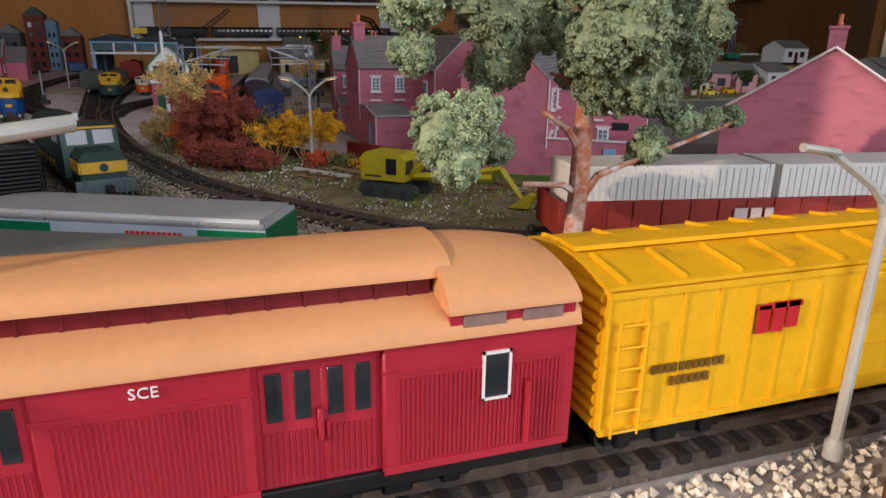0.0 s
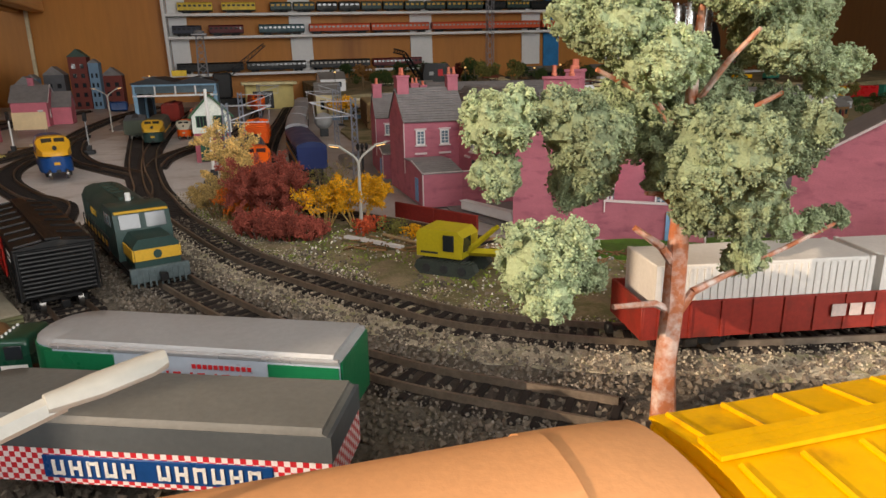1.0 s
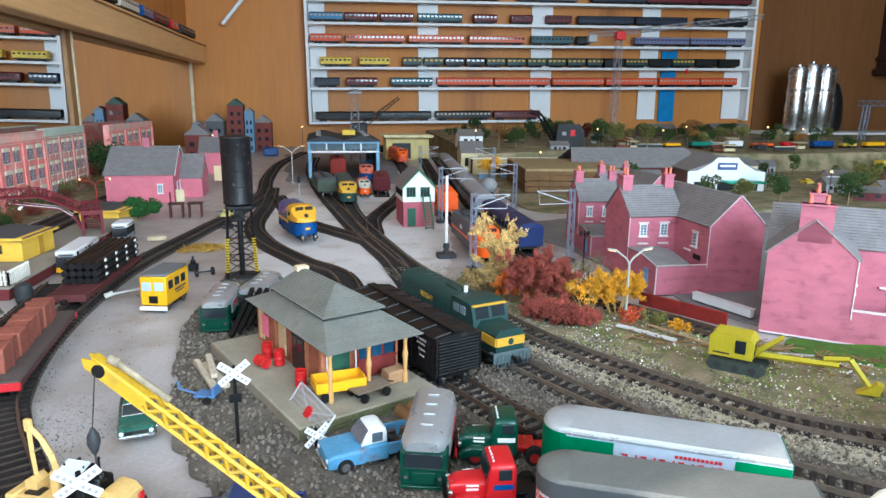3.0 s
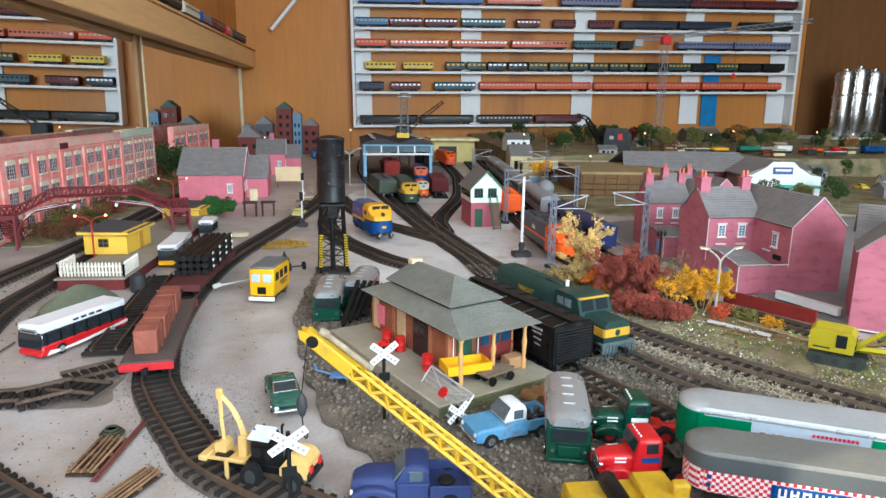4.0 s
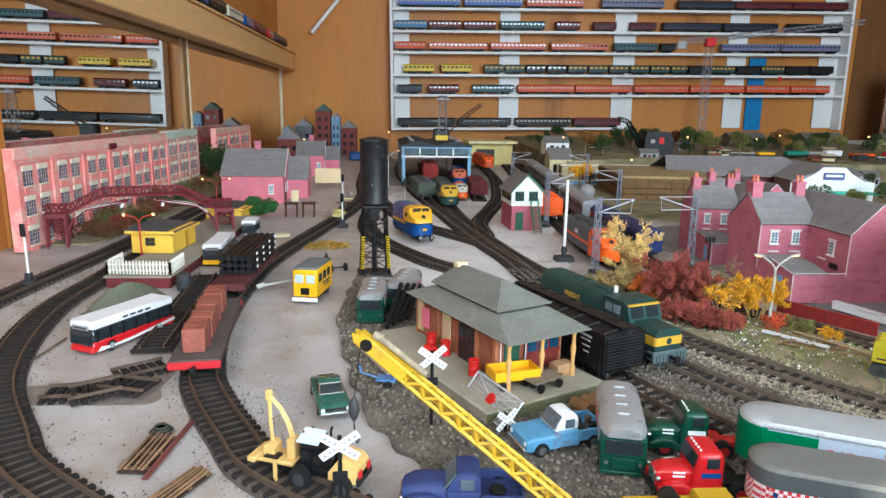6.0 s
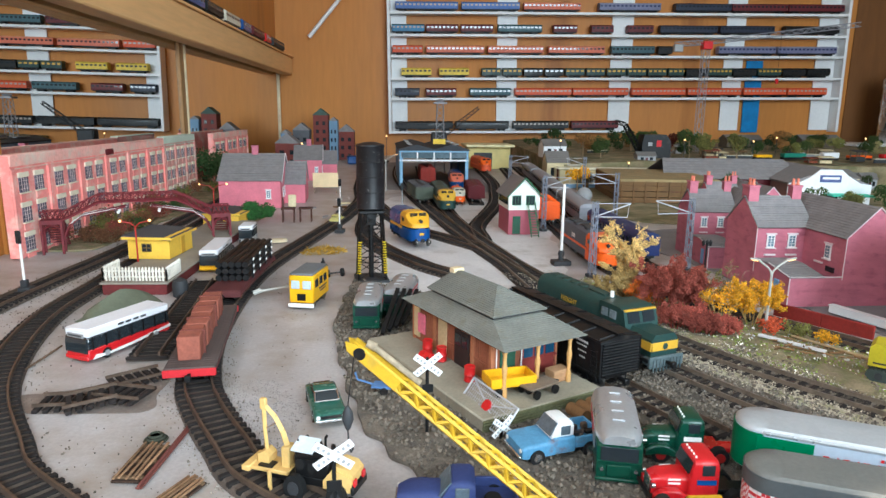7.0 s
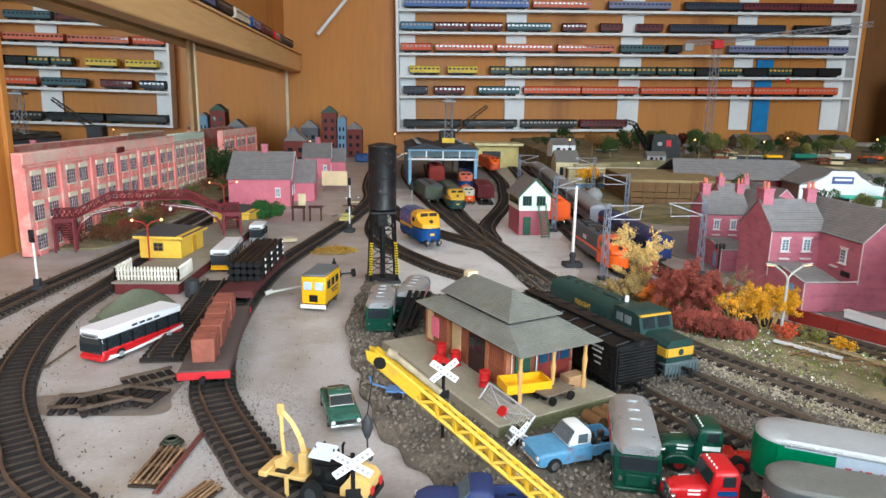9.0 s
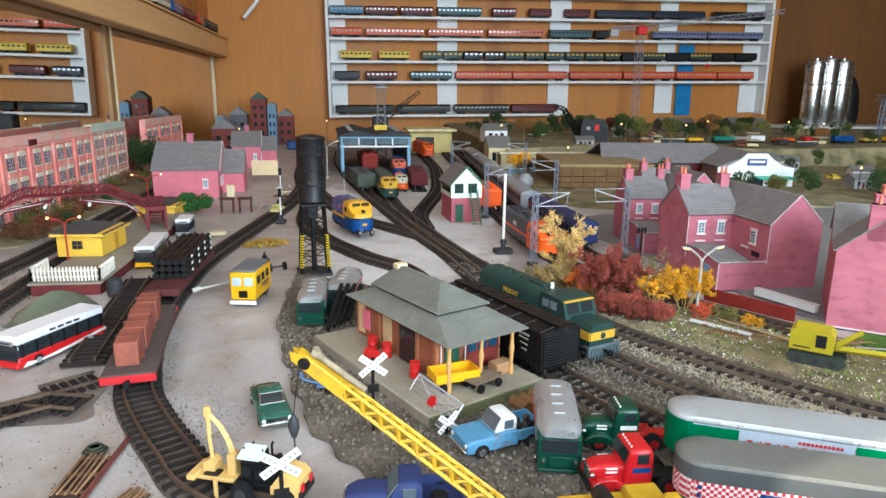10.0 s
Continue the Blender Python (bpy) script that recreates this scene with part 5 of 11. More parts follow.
def water_tower():
    t = thing("water_tower", "tall black cylindrical water tower on a striped lattice stand", "water tower")
    tank = Mb().lathe([(0.0135, 0.078), (0.0152, 0.0795), (0.0148, 0.081), (0.0148, 0.143), (0.0154, 0.1445), (0.0148, 0.146), (0.006, 0.1485), (0.001, 0.149)], 0, 0, 28)
    for z in (0.096, 0.112, 0.128):
        tank.lathe([(0.0149, z), (0.0152, z + 0.0004), (0.0149, z + 0.0008)], 0, 0, 28)
    part("tank", tank, mat("tank_black", (27, 26, 28), rough=0.42, var=0.25, coarse=120, dirt=(118, 112, 108), dirty=-0.02), t)
    part("collar", Mb().box(0, 0, 0.076, 0.027, 0.027, 0.003, 0.0005).box(0, 0, 0.068, 0.010, 0.010, 0.014, 0.0005), BLACK, t)
    yl = mat("hazard_yellow", (226, 196, 40), rough=0.5)
    for sx in (-1, 1):
        for sy in (-1, 1):
            top, bot = Vector((sx * 0.0115, sy * 0.0115, 0.075)), Vector((sx * 0.0145, sy * 0.0145, 0.003))
            leg = part("leg", Mb().rod(bot, top, 0.0013, 0.0012, n=4), BLACK, t)
            if sy < 0:
                n = 13
                for k in range(n):
                    a, b = 0.10 + 0.5 * k / n, 0.10 + 0.5 * (k + 0.45) / n
                    part("stripe", Mb().rod(bot.lerp(top, a), bot.lerp(top, b), 0.0020, n=4), yl, leg, "yellow warning stripe")
    for k in range(4):
        z0, z1 = 0.004 + k * 0.018, 0.022 + k * 0.018
        e0, e1 = 0.0145 - 0.003 * z0 / 0.075, 0.0145 - 0.003 * z1 / 0.075
        for a, b in (((-1, -1), (1, -1)), ((1, -1), (1, 1)), ((1, 1), (-1, 1)), ((-1, 1), (-1, -1))):
            for p, q, r in (((a, e0, z0), (b, e1, z1), 0.0005), ((b, e0, z0), (a, e1, z1), 0.0005), ((a, e1, z1), (b, e1, z1), 0.0006)):
                part("brace", Mb().rod((p[0][0] * p[1], p[0][1] * p[1], p[2]), (q[0][0] * q[1], q[0][1] * q[1], q[2]), r, n=4), BLACK, t)
    part("riser_pipe", Mb().rod((0, 0, 0.003), (0, 0, 0.078), 0.0028, n=12), BLACK, t)
    part("base", Mb().box(0, 0, 0.0015, 0.036, 0.036, 0.003, 0.0006), DARKGREY, t)
    return put_at(t, -0.1815, 0.703, 0.0005, 8)


water_tower()

# ---- houses ----
PINKBRICK = mat("pink_brick", (184, 108, 122), rough=0.8, var=0.13, coarse=40, fine=900, bump=0.35, stretch=(1, 1, 2.5), dirt=(150, 84, 100), dirty=0.25)
SLATE = mat("slate", (132, 128, 128), rough=0.8, var=0.14, coarse=90, fine=700)
PALE = mat("pale_trim", (220, 206, 206), rough=0.7, var=0.06, bump=0)
POT = mat("chimney_pot", (222, 128, 104), rough=0.8)


def sash(t, m, w=0.0085, h=0.0135):
    """A sash window with lintel and sill on the plane of m (x along the wall, z up, -y out)."""
    def local(mb):
        return mb
    win = part("window", bx(0, -0.0006, 0, w, 0.0012, h), mat("window_white", (226, 226, 224), rough=0.5, bump=0), t)
    win.matrix_basis = m
    pane = mat("pane_blue", (104, 128, 142), rough=0.08, var=0.2, bump=0, spec=0.8)
    for i in (-1, 1):
        for k in (-1.5, -0.5, 0.5, 1.5):
            part("pane", bx(i * w * 0.2, -0.0013, k * h * 0.21, w * 0.30, 0.0005, h * 0.17), pane, win)
    part("lintel", bx(0, -0.0009, h / 2 + 0.0008, w + 0.0028, 0.0016, 0.0014), PALE, win)
    part("sill", bx(0, -0.0013, -h / 2 - 0.0006, w + 0.0024, 0.0026, 0.0011), PALE, win)


def stack(t, x, y, z0, z1, pots=3, w=0.013, d=0.008, along_y=False):
    sx, sy = (d, w) if along_y else (w, d)
    c = part("chimney", Mb().box(x, y, (z0 + z1) / 2, sx, sy, z1 - z0).box(x, y, z1 - 0.001, sx + 0.0018, sy + 0.0018, 0.002, 0.0003), PINKBRICK, t)
    for k in range(pots):
        o = (k - (pots - 1) / 2) * w / pots
        part("pot", Mb().lathe([(0.0017, z1), (0.0020, z1 + 0.0015), (0.0014, z1 + 0.002), (0.0013, z1 + 0.0062), (0.0017, z1 + 0.0068), (0.0012, z1 + 0.0066)], x + (0 if along_y else o), y + (o if along_y else 0), 10), POT, c)


def slope(name, t, p00, p10, p11, p01, rows):
    mb = Mb()
    shingled(mb, p00, p10, p11, p01, rows, 0.0005)
    return part(name, mb, SLATE, t)


def terrace_house(flush=False):
    """A card-kit terraced house seen from its back yard: main block, rear wing and walled lean-to."""
    t = thing("terraced_house", "pink brick terraced house with grey slate roof and rear wing", "house", "terraced houses")
    e, rg = 0.067, 0.095
    w = Mb()
    w.prism([(0.063, 0), (0.125, 0), (0.125, e), (0.094, rg - 0.001), (0.063, e)], 0, 0.054)
    part("wall", w, PINKBRICK, t)
    g = Mb().prism([(0.052, 0), (0.110, 0), (0.110, e), (0.081, rg), (0.052, e)], 0, 0.125, "y")
    part("wing_wall", g, PINKBRICK, t)
    # roofs
    slope("roof", t, (-0.001, 0.061, e - 0.001), (0.060, 0.061, e - 0.001), (0.060, 0.094, rg + 0.0004), (-0.001, 0.094, rg + 0.0004), 14)
    slope("roof", t, (-0.001, 0.127, e - 0.001), (0.060, 0.127, e - 0.001), (0.060, 0.094, rg + 0.0004), (-0.001, 0.094, rg + 0.0004), 14)
    slope("wing_roof", t, (0.050, -0.001, e - 0.001), (0.050, 0.127, e - 0.001), (0.081, 0.127, rg + 0.0012), (0.081, -0.001, rg + 0.0012), 14)
    slope("wing_roof", t, (0.112, -0.001, e - 0.001), (0.112, 0.127, e - 0.001), (0.081, 0.127, rg + 0.0012), (0.081, -0.001, rg + 0.0012), 14)
    # white barge and corner lines of the card kit
    for a, b, r in (((0.052, -0.0008, e), (0.081, -0.0008, rg + 0.001), 0.0006), ((0.110, -0.0008, e), (0.081, -0.0008, rg + 0.001), 0.0006), ((0.0518, -0.0004, 0.026), (0.0518, -0.0004, e), 0.0005),
                    ((-0.0004, 0.0628, 0.02), (-0.0004, 0.0628, e), 0.0005), ((-0.0006, 0.063, e), (-0.0006, 0.094, rg), 0.0005), ((-0.0004, -0.0004, 0.0), (-0.0004, -0.0004, 0.029), 0.0006)):
        part("edge_trim", Mb().rod(a, b, r, n=4), PALE, t, "pale corner and barge edging")
    # lean-to and walled yard
    if flush:
        part("yard_wall", Mb().box(0.0015, 0.0315, 0.0135, 0.003, 0.063, 0.027).box(0.0275, 0.0015, 0.0135, 0.049, 0.003, 0.027), PINKBRICK, t)
        part("coping", bx(0.0010, 0.0315, 0.0274, 0.0044, 0.0640, 0.0010), PALE, t, "pale coping")
        part("base_line", bx(-0.0004, 0.0625, 0.0006, 0.0010, 0.1250, 0.0012), PALE, t, "pale base line")
        sash(t, pose(0.0520, 0.0300, 0.0230, 0, 0, -90), 0.0085, 0.0145)
    else:
        part("lean_to", Mb().prism([(0.0, 0), (0.064, 0), (0.064, 0.033), (0.034, 0.033), (0.0, 0.0285)], 0, 0.0340), PINKBRICK, t)
        part("yard_wall", Mb().box(0.0432, 0.0015, 0.0142, 0.0180, 0.003, 0.0284), PINKBRICK, t)
        slope("lean_to_roof", t, (-0.001, -0.001, 0.0285), (0.0350, -0.001, 0.0285), (0.0350, 0.036, 0.0345), (-0.001, 0.036, 0.0345), 7)
        slope("lean_to_roof", t, (-0.001, 0.063, 0.0335), (0.0350, 0.063, 0.0335), (0.0350, 0.036, 0.0345), (-0.001, 0.036, 0.0345), 5)
        for a, b in (((-0.0002, -0.0006, 0.0290), (0.0520, -0.0006, 0.0290)), ((-0.0006, 0.0, 0.0290), (-0.0006, 0.036, 0.0350))):
            part("edge_trim", Mb().rod(a, b, 0.0006, n=4), PALE, t, "pale wall top edging")
    for x in (0.015, 0.038):
        sash(t, pose(x, 0.0630, 0.0520))
        part("lintel", bx(x, 0.0618, 0.0375, 0.0115, 0.0022, 0.0016), PALE, t)
        if x > 0.03 or flush:
            sash(t, pose(x, 0.0630, 0.0230))
    for y in (0.024,):
        sash(t, pose(0.0520, y, 0.0490, 0, 0, -90), 0.0085, 0.0145)
        part("lintel", bx(0.0510, y + 0.012, 0.0360, 0.0022, 0.0115, 0.0016), PALE, t)
    part("window", bx(0.0514, 0.018, 0.0322, 0.0014, 0.012, 0.0050), GLASS, t)
    part("yard_door", bx(-0.0006, 0.020, 0.0125, 0.0012, 0.008, 0.020, 0.0002), mat("door_blue", (120, 160, 200), rough=0.5), t, "pale blue yard door")
    if flush:
        stack(t, 0.0052, 0.094, rg - 0.018, rg + 0.012, 2, 0.0230, 0.0104, True)
        stack(t, 0.050, 0.094, rg - 0.006, rg + 0.016, 3, 0.016, 0.011)
    else:
        stack(t, 0.006, 0.094, rg - 0.016, rg + 0.012, 2, 0.014, 0.011, True)
        stack(t, 0.055, 0.094, rg - 0.006, rg + 0.012, 2, 0.010, 0.009)
    return t


house_a = put_at(terrace_house(), 0.220, 0.587, 0.0018, 1)
house_b = copy_thing(house_a, pose(0.216, 0.745, 0.0018, 0, 0, -4) @ Matrix.Diagonal((0.9, 0.9, 0.9, 1.0)))
house_c = put_at(terrace_house(True), 0.357, 0.405, 0.0018, 53)
tagged(house_b, "pink brick terraced house standing behind another one")
tagged(house_c, "pink brick terraced house with pale blue door beside a lawn")
copy_thing(house_a, pose(0.312, 0.90, 0.0018, 0, 0, -2) @ Matrix.Diagonal((0.8, 0.84, 0.84, 1.0)))



def end_house():
    """A broad pink gable-fronted hall, gable towards -x."""
    t = thing("gabled_hall", "broad pink brick gabled hall with grey slate roof beside the terrace", "house")
    w, e, rg, l = 0.116, 0.050, 0.088, 0.150
    part("wall", Mb().prism([(-w / 2, 0), (w / 2, 0), (w / 2, e), (0, rg), (-w / 2, e)], 0, l), PINKBRICK, t)
    for q in (-1, 1):
        slope("roof", t, (-0.002, q * (w / 2 + 0.002), e - 0.0006), (l + 0.002, q * (w / 2 + 0.002), e - 0.0006), (l + 0.002, 0, rg + 0.0008), (-0.002, 0, rg + 0.0008), 14)
        part("barge", Mb().rod((-0.0024, q * (w / 2 + 0.002), e - 0.0006), (-0.0024, 0, rg + 0.001), 0.0008, n=4), PALE, t, "pale barge edge")
    stack(t, 0.030, 0, rg - 0.006, rg + 0.014, 2, 0.012, 0.010)
    return put_at(t, 0.449, 0.353, 0.0018, 42)


end_house()

# red retaining wall, white plank fence along the back track
wallr = thing("retaining_wall", "low red retaining wall beside the back track", "wall")
WA, WB = Vector((0.190, 0.558)), Vector((0.2345, 0.4890))
wd = WB - WA
for k in range(2):
    c = WA.lerp(WB, (k + 0.5) / 2)
    part("panel", bx(0, 0, 0.006, wd.length / 2 - 0.0003, 0.0022, 0.012, 0.0003, m=pose(c.x, c.y, 0.003, 0, 0, math.degrees(math.atan2(wd.y, wd.x)))), mat("retaining_red", (134, 40, 32), rough=0.7, var=0.2), wallr)
plank = tagged(part("white_girder", Mb().box(0, 0, 0.0045, 0.062, 0.005, 0.0075, 0.0006).box(0, 0, 0.0080, 0.062, 0.007, 0.0010), WHITE), "white painted girder lying behind the red wall", "girder")
put_at(plank, 0.258, 0.535, 0.003, -70)

# ---- factory front, station and footbridge along the mirror ----
FPINK = mat("factory_pink", (238, 146, 138), rough=0.85, var=0.14, coarse=22, fine=300, dirt=(236, 206, 190), dirty=0.36)
FTOP = mat("factory_parapet", (238, 176, 162), rough=0.85, var=0.14, coarse=16, fine=300, dirt=(210, 216, 198), dirty=0.45)
FCREAM = mat("factory_cream", (226, 214, 190), rough=0.85, var=0.08)
FWIN = mat("factory_window", (96, 92, 104), rough=0.25, var=0.35, coarse=90, bump=0)
FBAR = mat("factory_bars", (196, 176, 172), rough=0.7, bump=0)


def factory(label, y0, y1, h, bays, floors, x=-0.605, tone=FPINK, top_m=FTOP):
    """A low-relief mill front: paired windows under pale lintel blocks between shallow piers, below a stepped parapet."""
    t = thing("factory_front", label, "factory")
    part("wall", bx(-0.006, (y0 + y1) / 2, h / 2, 0.012, y1 - y0, h, 0.0006), tone, t)
    part("parapet", Mb().box(0.0006, (y0 + y1) / 2, h - 0.006, 0.0020, y1 - y0, 0.012, 0.0004).box(-0.005, (y0 + y1) / 2, h + 0.0008, 0.014, y1 - y0 + 0.001, 0.0016, 0.0004), top_m, t, "weathered pale parapet")
    part("string_course", bx(0.0012, (y0 + y1) / 2, h - 0.0150, 0.0020, y1 - y0, 0.0014), top_m, t)
    pitch = (y1 - y0) / bays
    wd = pitch * 0.46
    for i in range(bays):
        y = y0 + pitch * (i + 0.5 + (-0.09 if i % 2 else 0.09))
        for k in range(floors):
            z = 0.015 + (h - 0.050) * k / max(1, floors - 1)
            fr = part("window", bx(0.0004, y, z, 0.0014, wd, 0.0180), FWIN, t)
            for q in (-1, 0, 1):
                part("glazing_bar", bx(0.0012, y + q * wd * 0.26, z, 0.0006, 0.0005, 0.0180), FBAR, fr)
                part("glazing_bar", bx(0.0012, y, z + q * 0.0048, 0.0006, wd, 0.0005), FBAR, fr)
            part("lintel", bx(0.0009, y, z + 0.0120, 0.0024, wd + 0.0030, 0.0060, 0.0004), FCREAM, fr)
            part("sill", bx(0.0013, y, z - 0.0098, 0.0034, wd + 0.0020, 0.0014), FCREAM, fr)
            part("spandrel", bx(0.0005, y, z - 0.0150, 0.0014, wd * 0.9, 0.0070), tone, fr)
    for i in range(bays // 2 + 1):
        part("pilaster", bx(0.0012, min(y1 - 0.003, max(y0 + 0.003, y0 + 2 * pitch * i)), (h - 0.014) / 2, 0.0024, 0.0060, h - 0.014), tone, t)
    return put_at(t, x, 0, 0.002)


fac = factory("long low-relief pink brick factory with cream lintels", 0.80, 1.30, 0.122, 12, 3)
part("roof_sign", Mb().box(0.003, 1.06, 0.1125, 0.003, 0.024, 0.009, 0.001), MAROON, fac, "dark red oval sign")
factory("grey-green continuation of the low-relief factory front", 1.302, 1.49, 0.125, 6, 3, tone=mat("factory_grey", (214, 150, 140), rough=0.85, var=0.15, dirt=(186, 188, 172), dirty=0.42), top_m=mat("mint_parapet", (196, 206, 188), rough=0.85, var=0.14, coarse=16))
factory("distant pink and cream factory front by the mirror", 1.66, 2.02, 0.120, 6, 2, x=-0.612)


def footbridge():
    """Arched lattice footbridge with stairs at both ends, local x along the span."""
    t = thing("footbridge", "dark red lattice footbridge over the tracks", "footbridge")
    BR = mat("bridge_red", (110, 40, 46), rough=0.6, var=0.15)
    S, n = 0.178, 20
    def zz(x):
        return 0.041 + 0.022 * min(1.0, (S / 2 - abs(x)) / (S * 0.24))
    for s in (-1, 1):
        low, up, dia = Mb(), Mb(), Mb()
        pts = [(-S / 2 + S * i / n) for i in range(n + 1)]
        low.pipe([(x, s * 0.008, zz(x)) for x in pts], 0.0014, 5)
        up.pipe([(x, s * 0.008, zz(x) + 0.010) for x in pts], 0.0009, 5)
        for i in range(n):
            a, b = pts[i], pts[i + 1]
            dia.rod((a, s * 0.008, zz(a)), (b, s * 0.008, zz(b) + 0.010), 0.0005, n=4).rod((b, s * 0.008, zz(b)), (a, s * 0.008, zz(a) + 0.010), 0.0005, n=4)
            dia.rod((a, s * 0.008, zz(a)), (a, s * 0.008, zz(a) + 0.010), 0.0006, n=4)
        part("girder", low, BR, t, kind="stuff")
        part("top_rail", up, BR, t)
        part("lattice", dia, BR, t)
        for e in (-1, 1):
            part("spandrel", Mb().pipe([(e * (S / 2 - 0.002), s * 0.008, 0.020), (e * (S / 2 - 0.008), s * 0.008, 0.034), (e * (S / 2 - 0.022), s * 0.008, 0.046), (e * 0.015, s * 0.008, 0.0565)], 0.0013, 5), BR, t)
        wh = Mb()
        for e in (-1, 1):
            wh.pipe([(e * (S / 2 - 0.010), s * 0.0086, 0.0375), (e * (S / 2 - 0.024), s * 0.0086, 0.0482), (e * 0.014, s * 0.0086, 0.0568)], 0.0005, 4)
            wh.lathe([(0.0012, 0), (0.0020, 0.0002), (0.0012, 0.0004)], 0, 0, 10, m=pose(e * 0.024, s * 0.0090, 0.0500, 90, 0, 0))
        part("scroll", wh, INKW, t, "white painted scrollwork")
    dk = Mb()
    for i in range(n):
        a, b = -S / 2 + S * i / n, -S / 2 + S * (i + 1) / n
        dk.add([(a, -0.008, zz(a)), (b, -0.008, zz(b)), (b, 0.008, zz(b)), (a, 0.008, zz(a)), (a, -0.008, zz(a) - 0.001), (b, -0.008, zz(b) - 0.001), (b, 0.008, zz(b) - 0.001), (a, 0.008, zz(a) - 0.001)],
               [(0, 1, 2, 3), (4, 5, 6, 7), (0, 1, 5, 4), (2, 3, 7, 6)])
    part("deck", dk, BR, t)
    for e in (-1, 1):
        tw = Mb()
        for s in (-1, 1):
            for q in (0.0, 0.022):
                tw.box(e * (S / 2 + q), s * 0.008, 0.0215, 0.0028, 0.0028, 0.043)
            tw.box(e * (S / 2 + 0.011), s * 0.008, 0.0400, 0.024, 0.0020, 0.005)
            tw.pipe([(e * (S / 2), s * 0.0084, 0.024), (e * (S / 2 + 0.004), s * 0.0084, 0.033), (e * (S / 2 + 0.011), s * 0.0084, 0.037), (e * (S / 2 + 0.018), s * 0.0084, 0.033), (e * (S / 2 + 0.022), s * 0.0084, 0.024)], 0.0012, 4)
            tw.rod((e * (S / 2), s * 0.008, 0.0535), (e * (S / 2 + 0.022), s * 0.008, 0.0535), 0.0008, n=4)
            for k in range(4):
                tw.rod((e * (S / 2 + k * 0.0055), s * 0.008, 0.043), (e * (S / 2 + (k + 1) * 0.0055), s * 0.008, 0.0535), 0.0005, n=4)
                tw.rod((e * (S / 2 + (k + 1) * 0.0055), s * 0.008, 0.043), (e * (S / 2 + k * 0.0055), s * 0.008, 0.0535), 0.0005, n=4)
        tw.box(e * (S / 2 + 0.011), 0, 0.0422, 0.024, 0.017, 0.0014)
        part("stair_tower", tw, BR, t)
        sr = Mb()
        for k in range(11):
            sr.box(e * (S / 2 + 0.011), 0.010 + k * 0.0040, 0.0405 - k * 0.0038, 0.019, 0.0042, 0.0012)
        for q in (-0.0095, 0.0095):
            sr.rod((e * (S / 2 + 0.011) + q, 0.009, 0.041), (e * (S / 2 + 0.011) + q, 0.052, 0.001), 0.0012, n=4)
            sr.rod((e * (S / 2 + 0.011) + q, 0.009, 0.053), (e * (S / 2 + 0.011) + q, 0.052, 0.013), 0.0008, n=4)
        part("staircase", sr, BR, t)
    return put_at(t, -0.4890, 0.8700, 0.001, 18)


footbridge()
PLAT = thing("station_platform", "long station platform with dark red brick sides", "platform")
part("brick_side", Mb().box(-0.4115, 0.835, 0.0055, 0.062, 0.376, 0.011, 0.0005), mat("platform_brick", (112, 48, 48), rough=0.85, var=0.2, coarse=120), PLAT)
part("paving", Mb().box(-0.4115, 0.835, 0.0118, 0.066, 0.380, 0.0018, 0.0003), mat("platform_paving", (150, 142, 130), rough=0.9, var=0.12), PLAT)
HUTY = mat("hut_yellow", (232, 188, 70), rough=0.65, var=0.1)
TARROOF = mat("tar_roof", (80, 78, 80), rough=0.85, var=0.15)


def hut(label, x, y, w, d, h, rz, group="yellow huts"):
    t = thing("station_hut", label, "hut", group)
    part("wall", bx(0, 0, h / 2, w, d, h), HUTY, t)
    part("roof", Mb().prism([(-w / 2 - 0.004, h), (w / 2 + 0.004, h - 0.003), (w / 2 + 0.004, h - 0.0005), (-w / 2 - 0.004, h + 0.0025)], -d / 2 - 0.005, d / 2 + 0.005, "y"), TARROOF, t)
    part("fascia", Mb().box(0, -d / 2 - 0.0053, h - 0.0006, w + 0.0086, 0.0008, 0.0028).box(w / 2 + 0.0042, 0, h - 0.0018, 0.0008, d + 0.010, 0.0026), HUTY, t)
    wi = part("window", bx(-0.002, -d / 2 - 0.0004, h * 0.52, 0.011, 0.0010, 0.0095), mat("hut_frame", (120, 96, 40), rough=0.6), t)
    for i in (-1, 1):
        for k in (-1, 1):
            part("pane", bx(-0.002 + i * 0.0026, -d / 2 - 0.0010, h * 0.52 + k * 0.0022, 0.0042, 0.0005, 0.0036), GLASS, wi)
    part("door", bx(w / 2 + 0.0004, 0.004, h * 0.42, 0.0010, 0.010, h * 0.8), mat("hut_door", (196, 150, 50), rough=0.6), t)
    return put_at(t, x, y, 0.0135, rz)


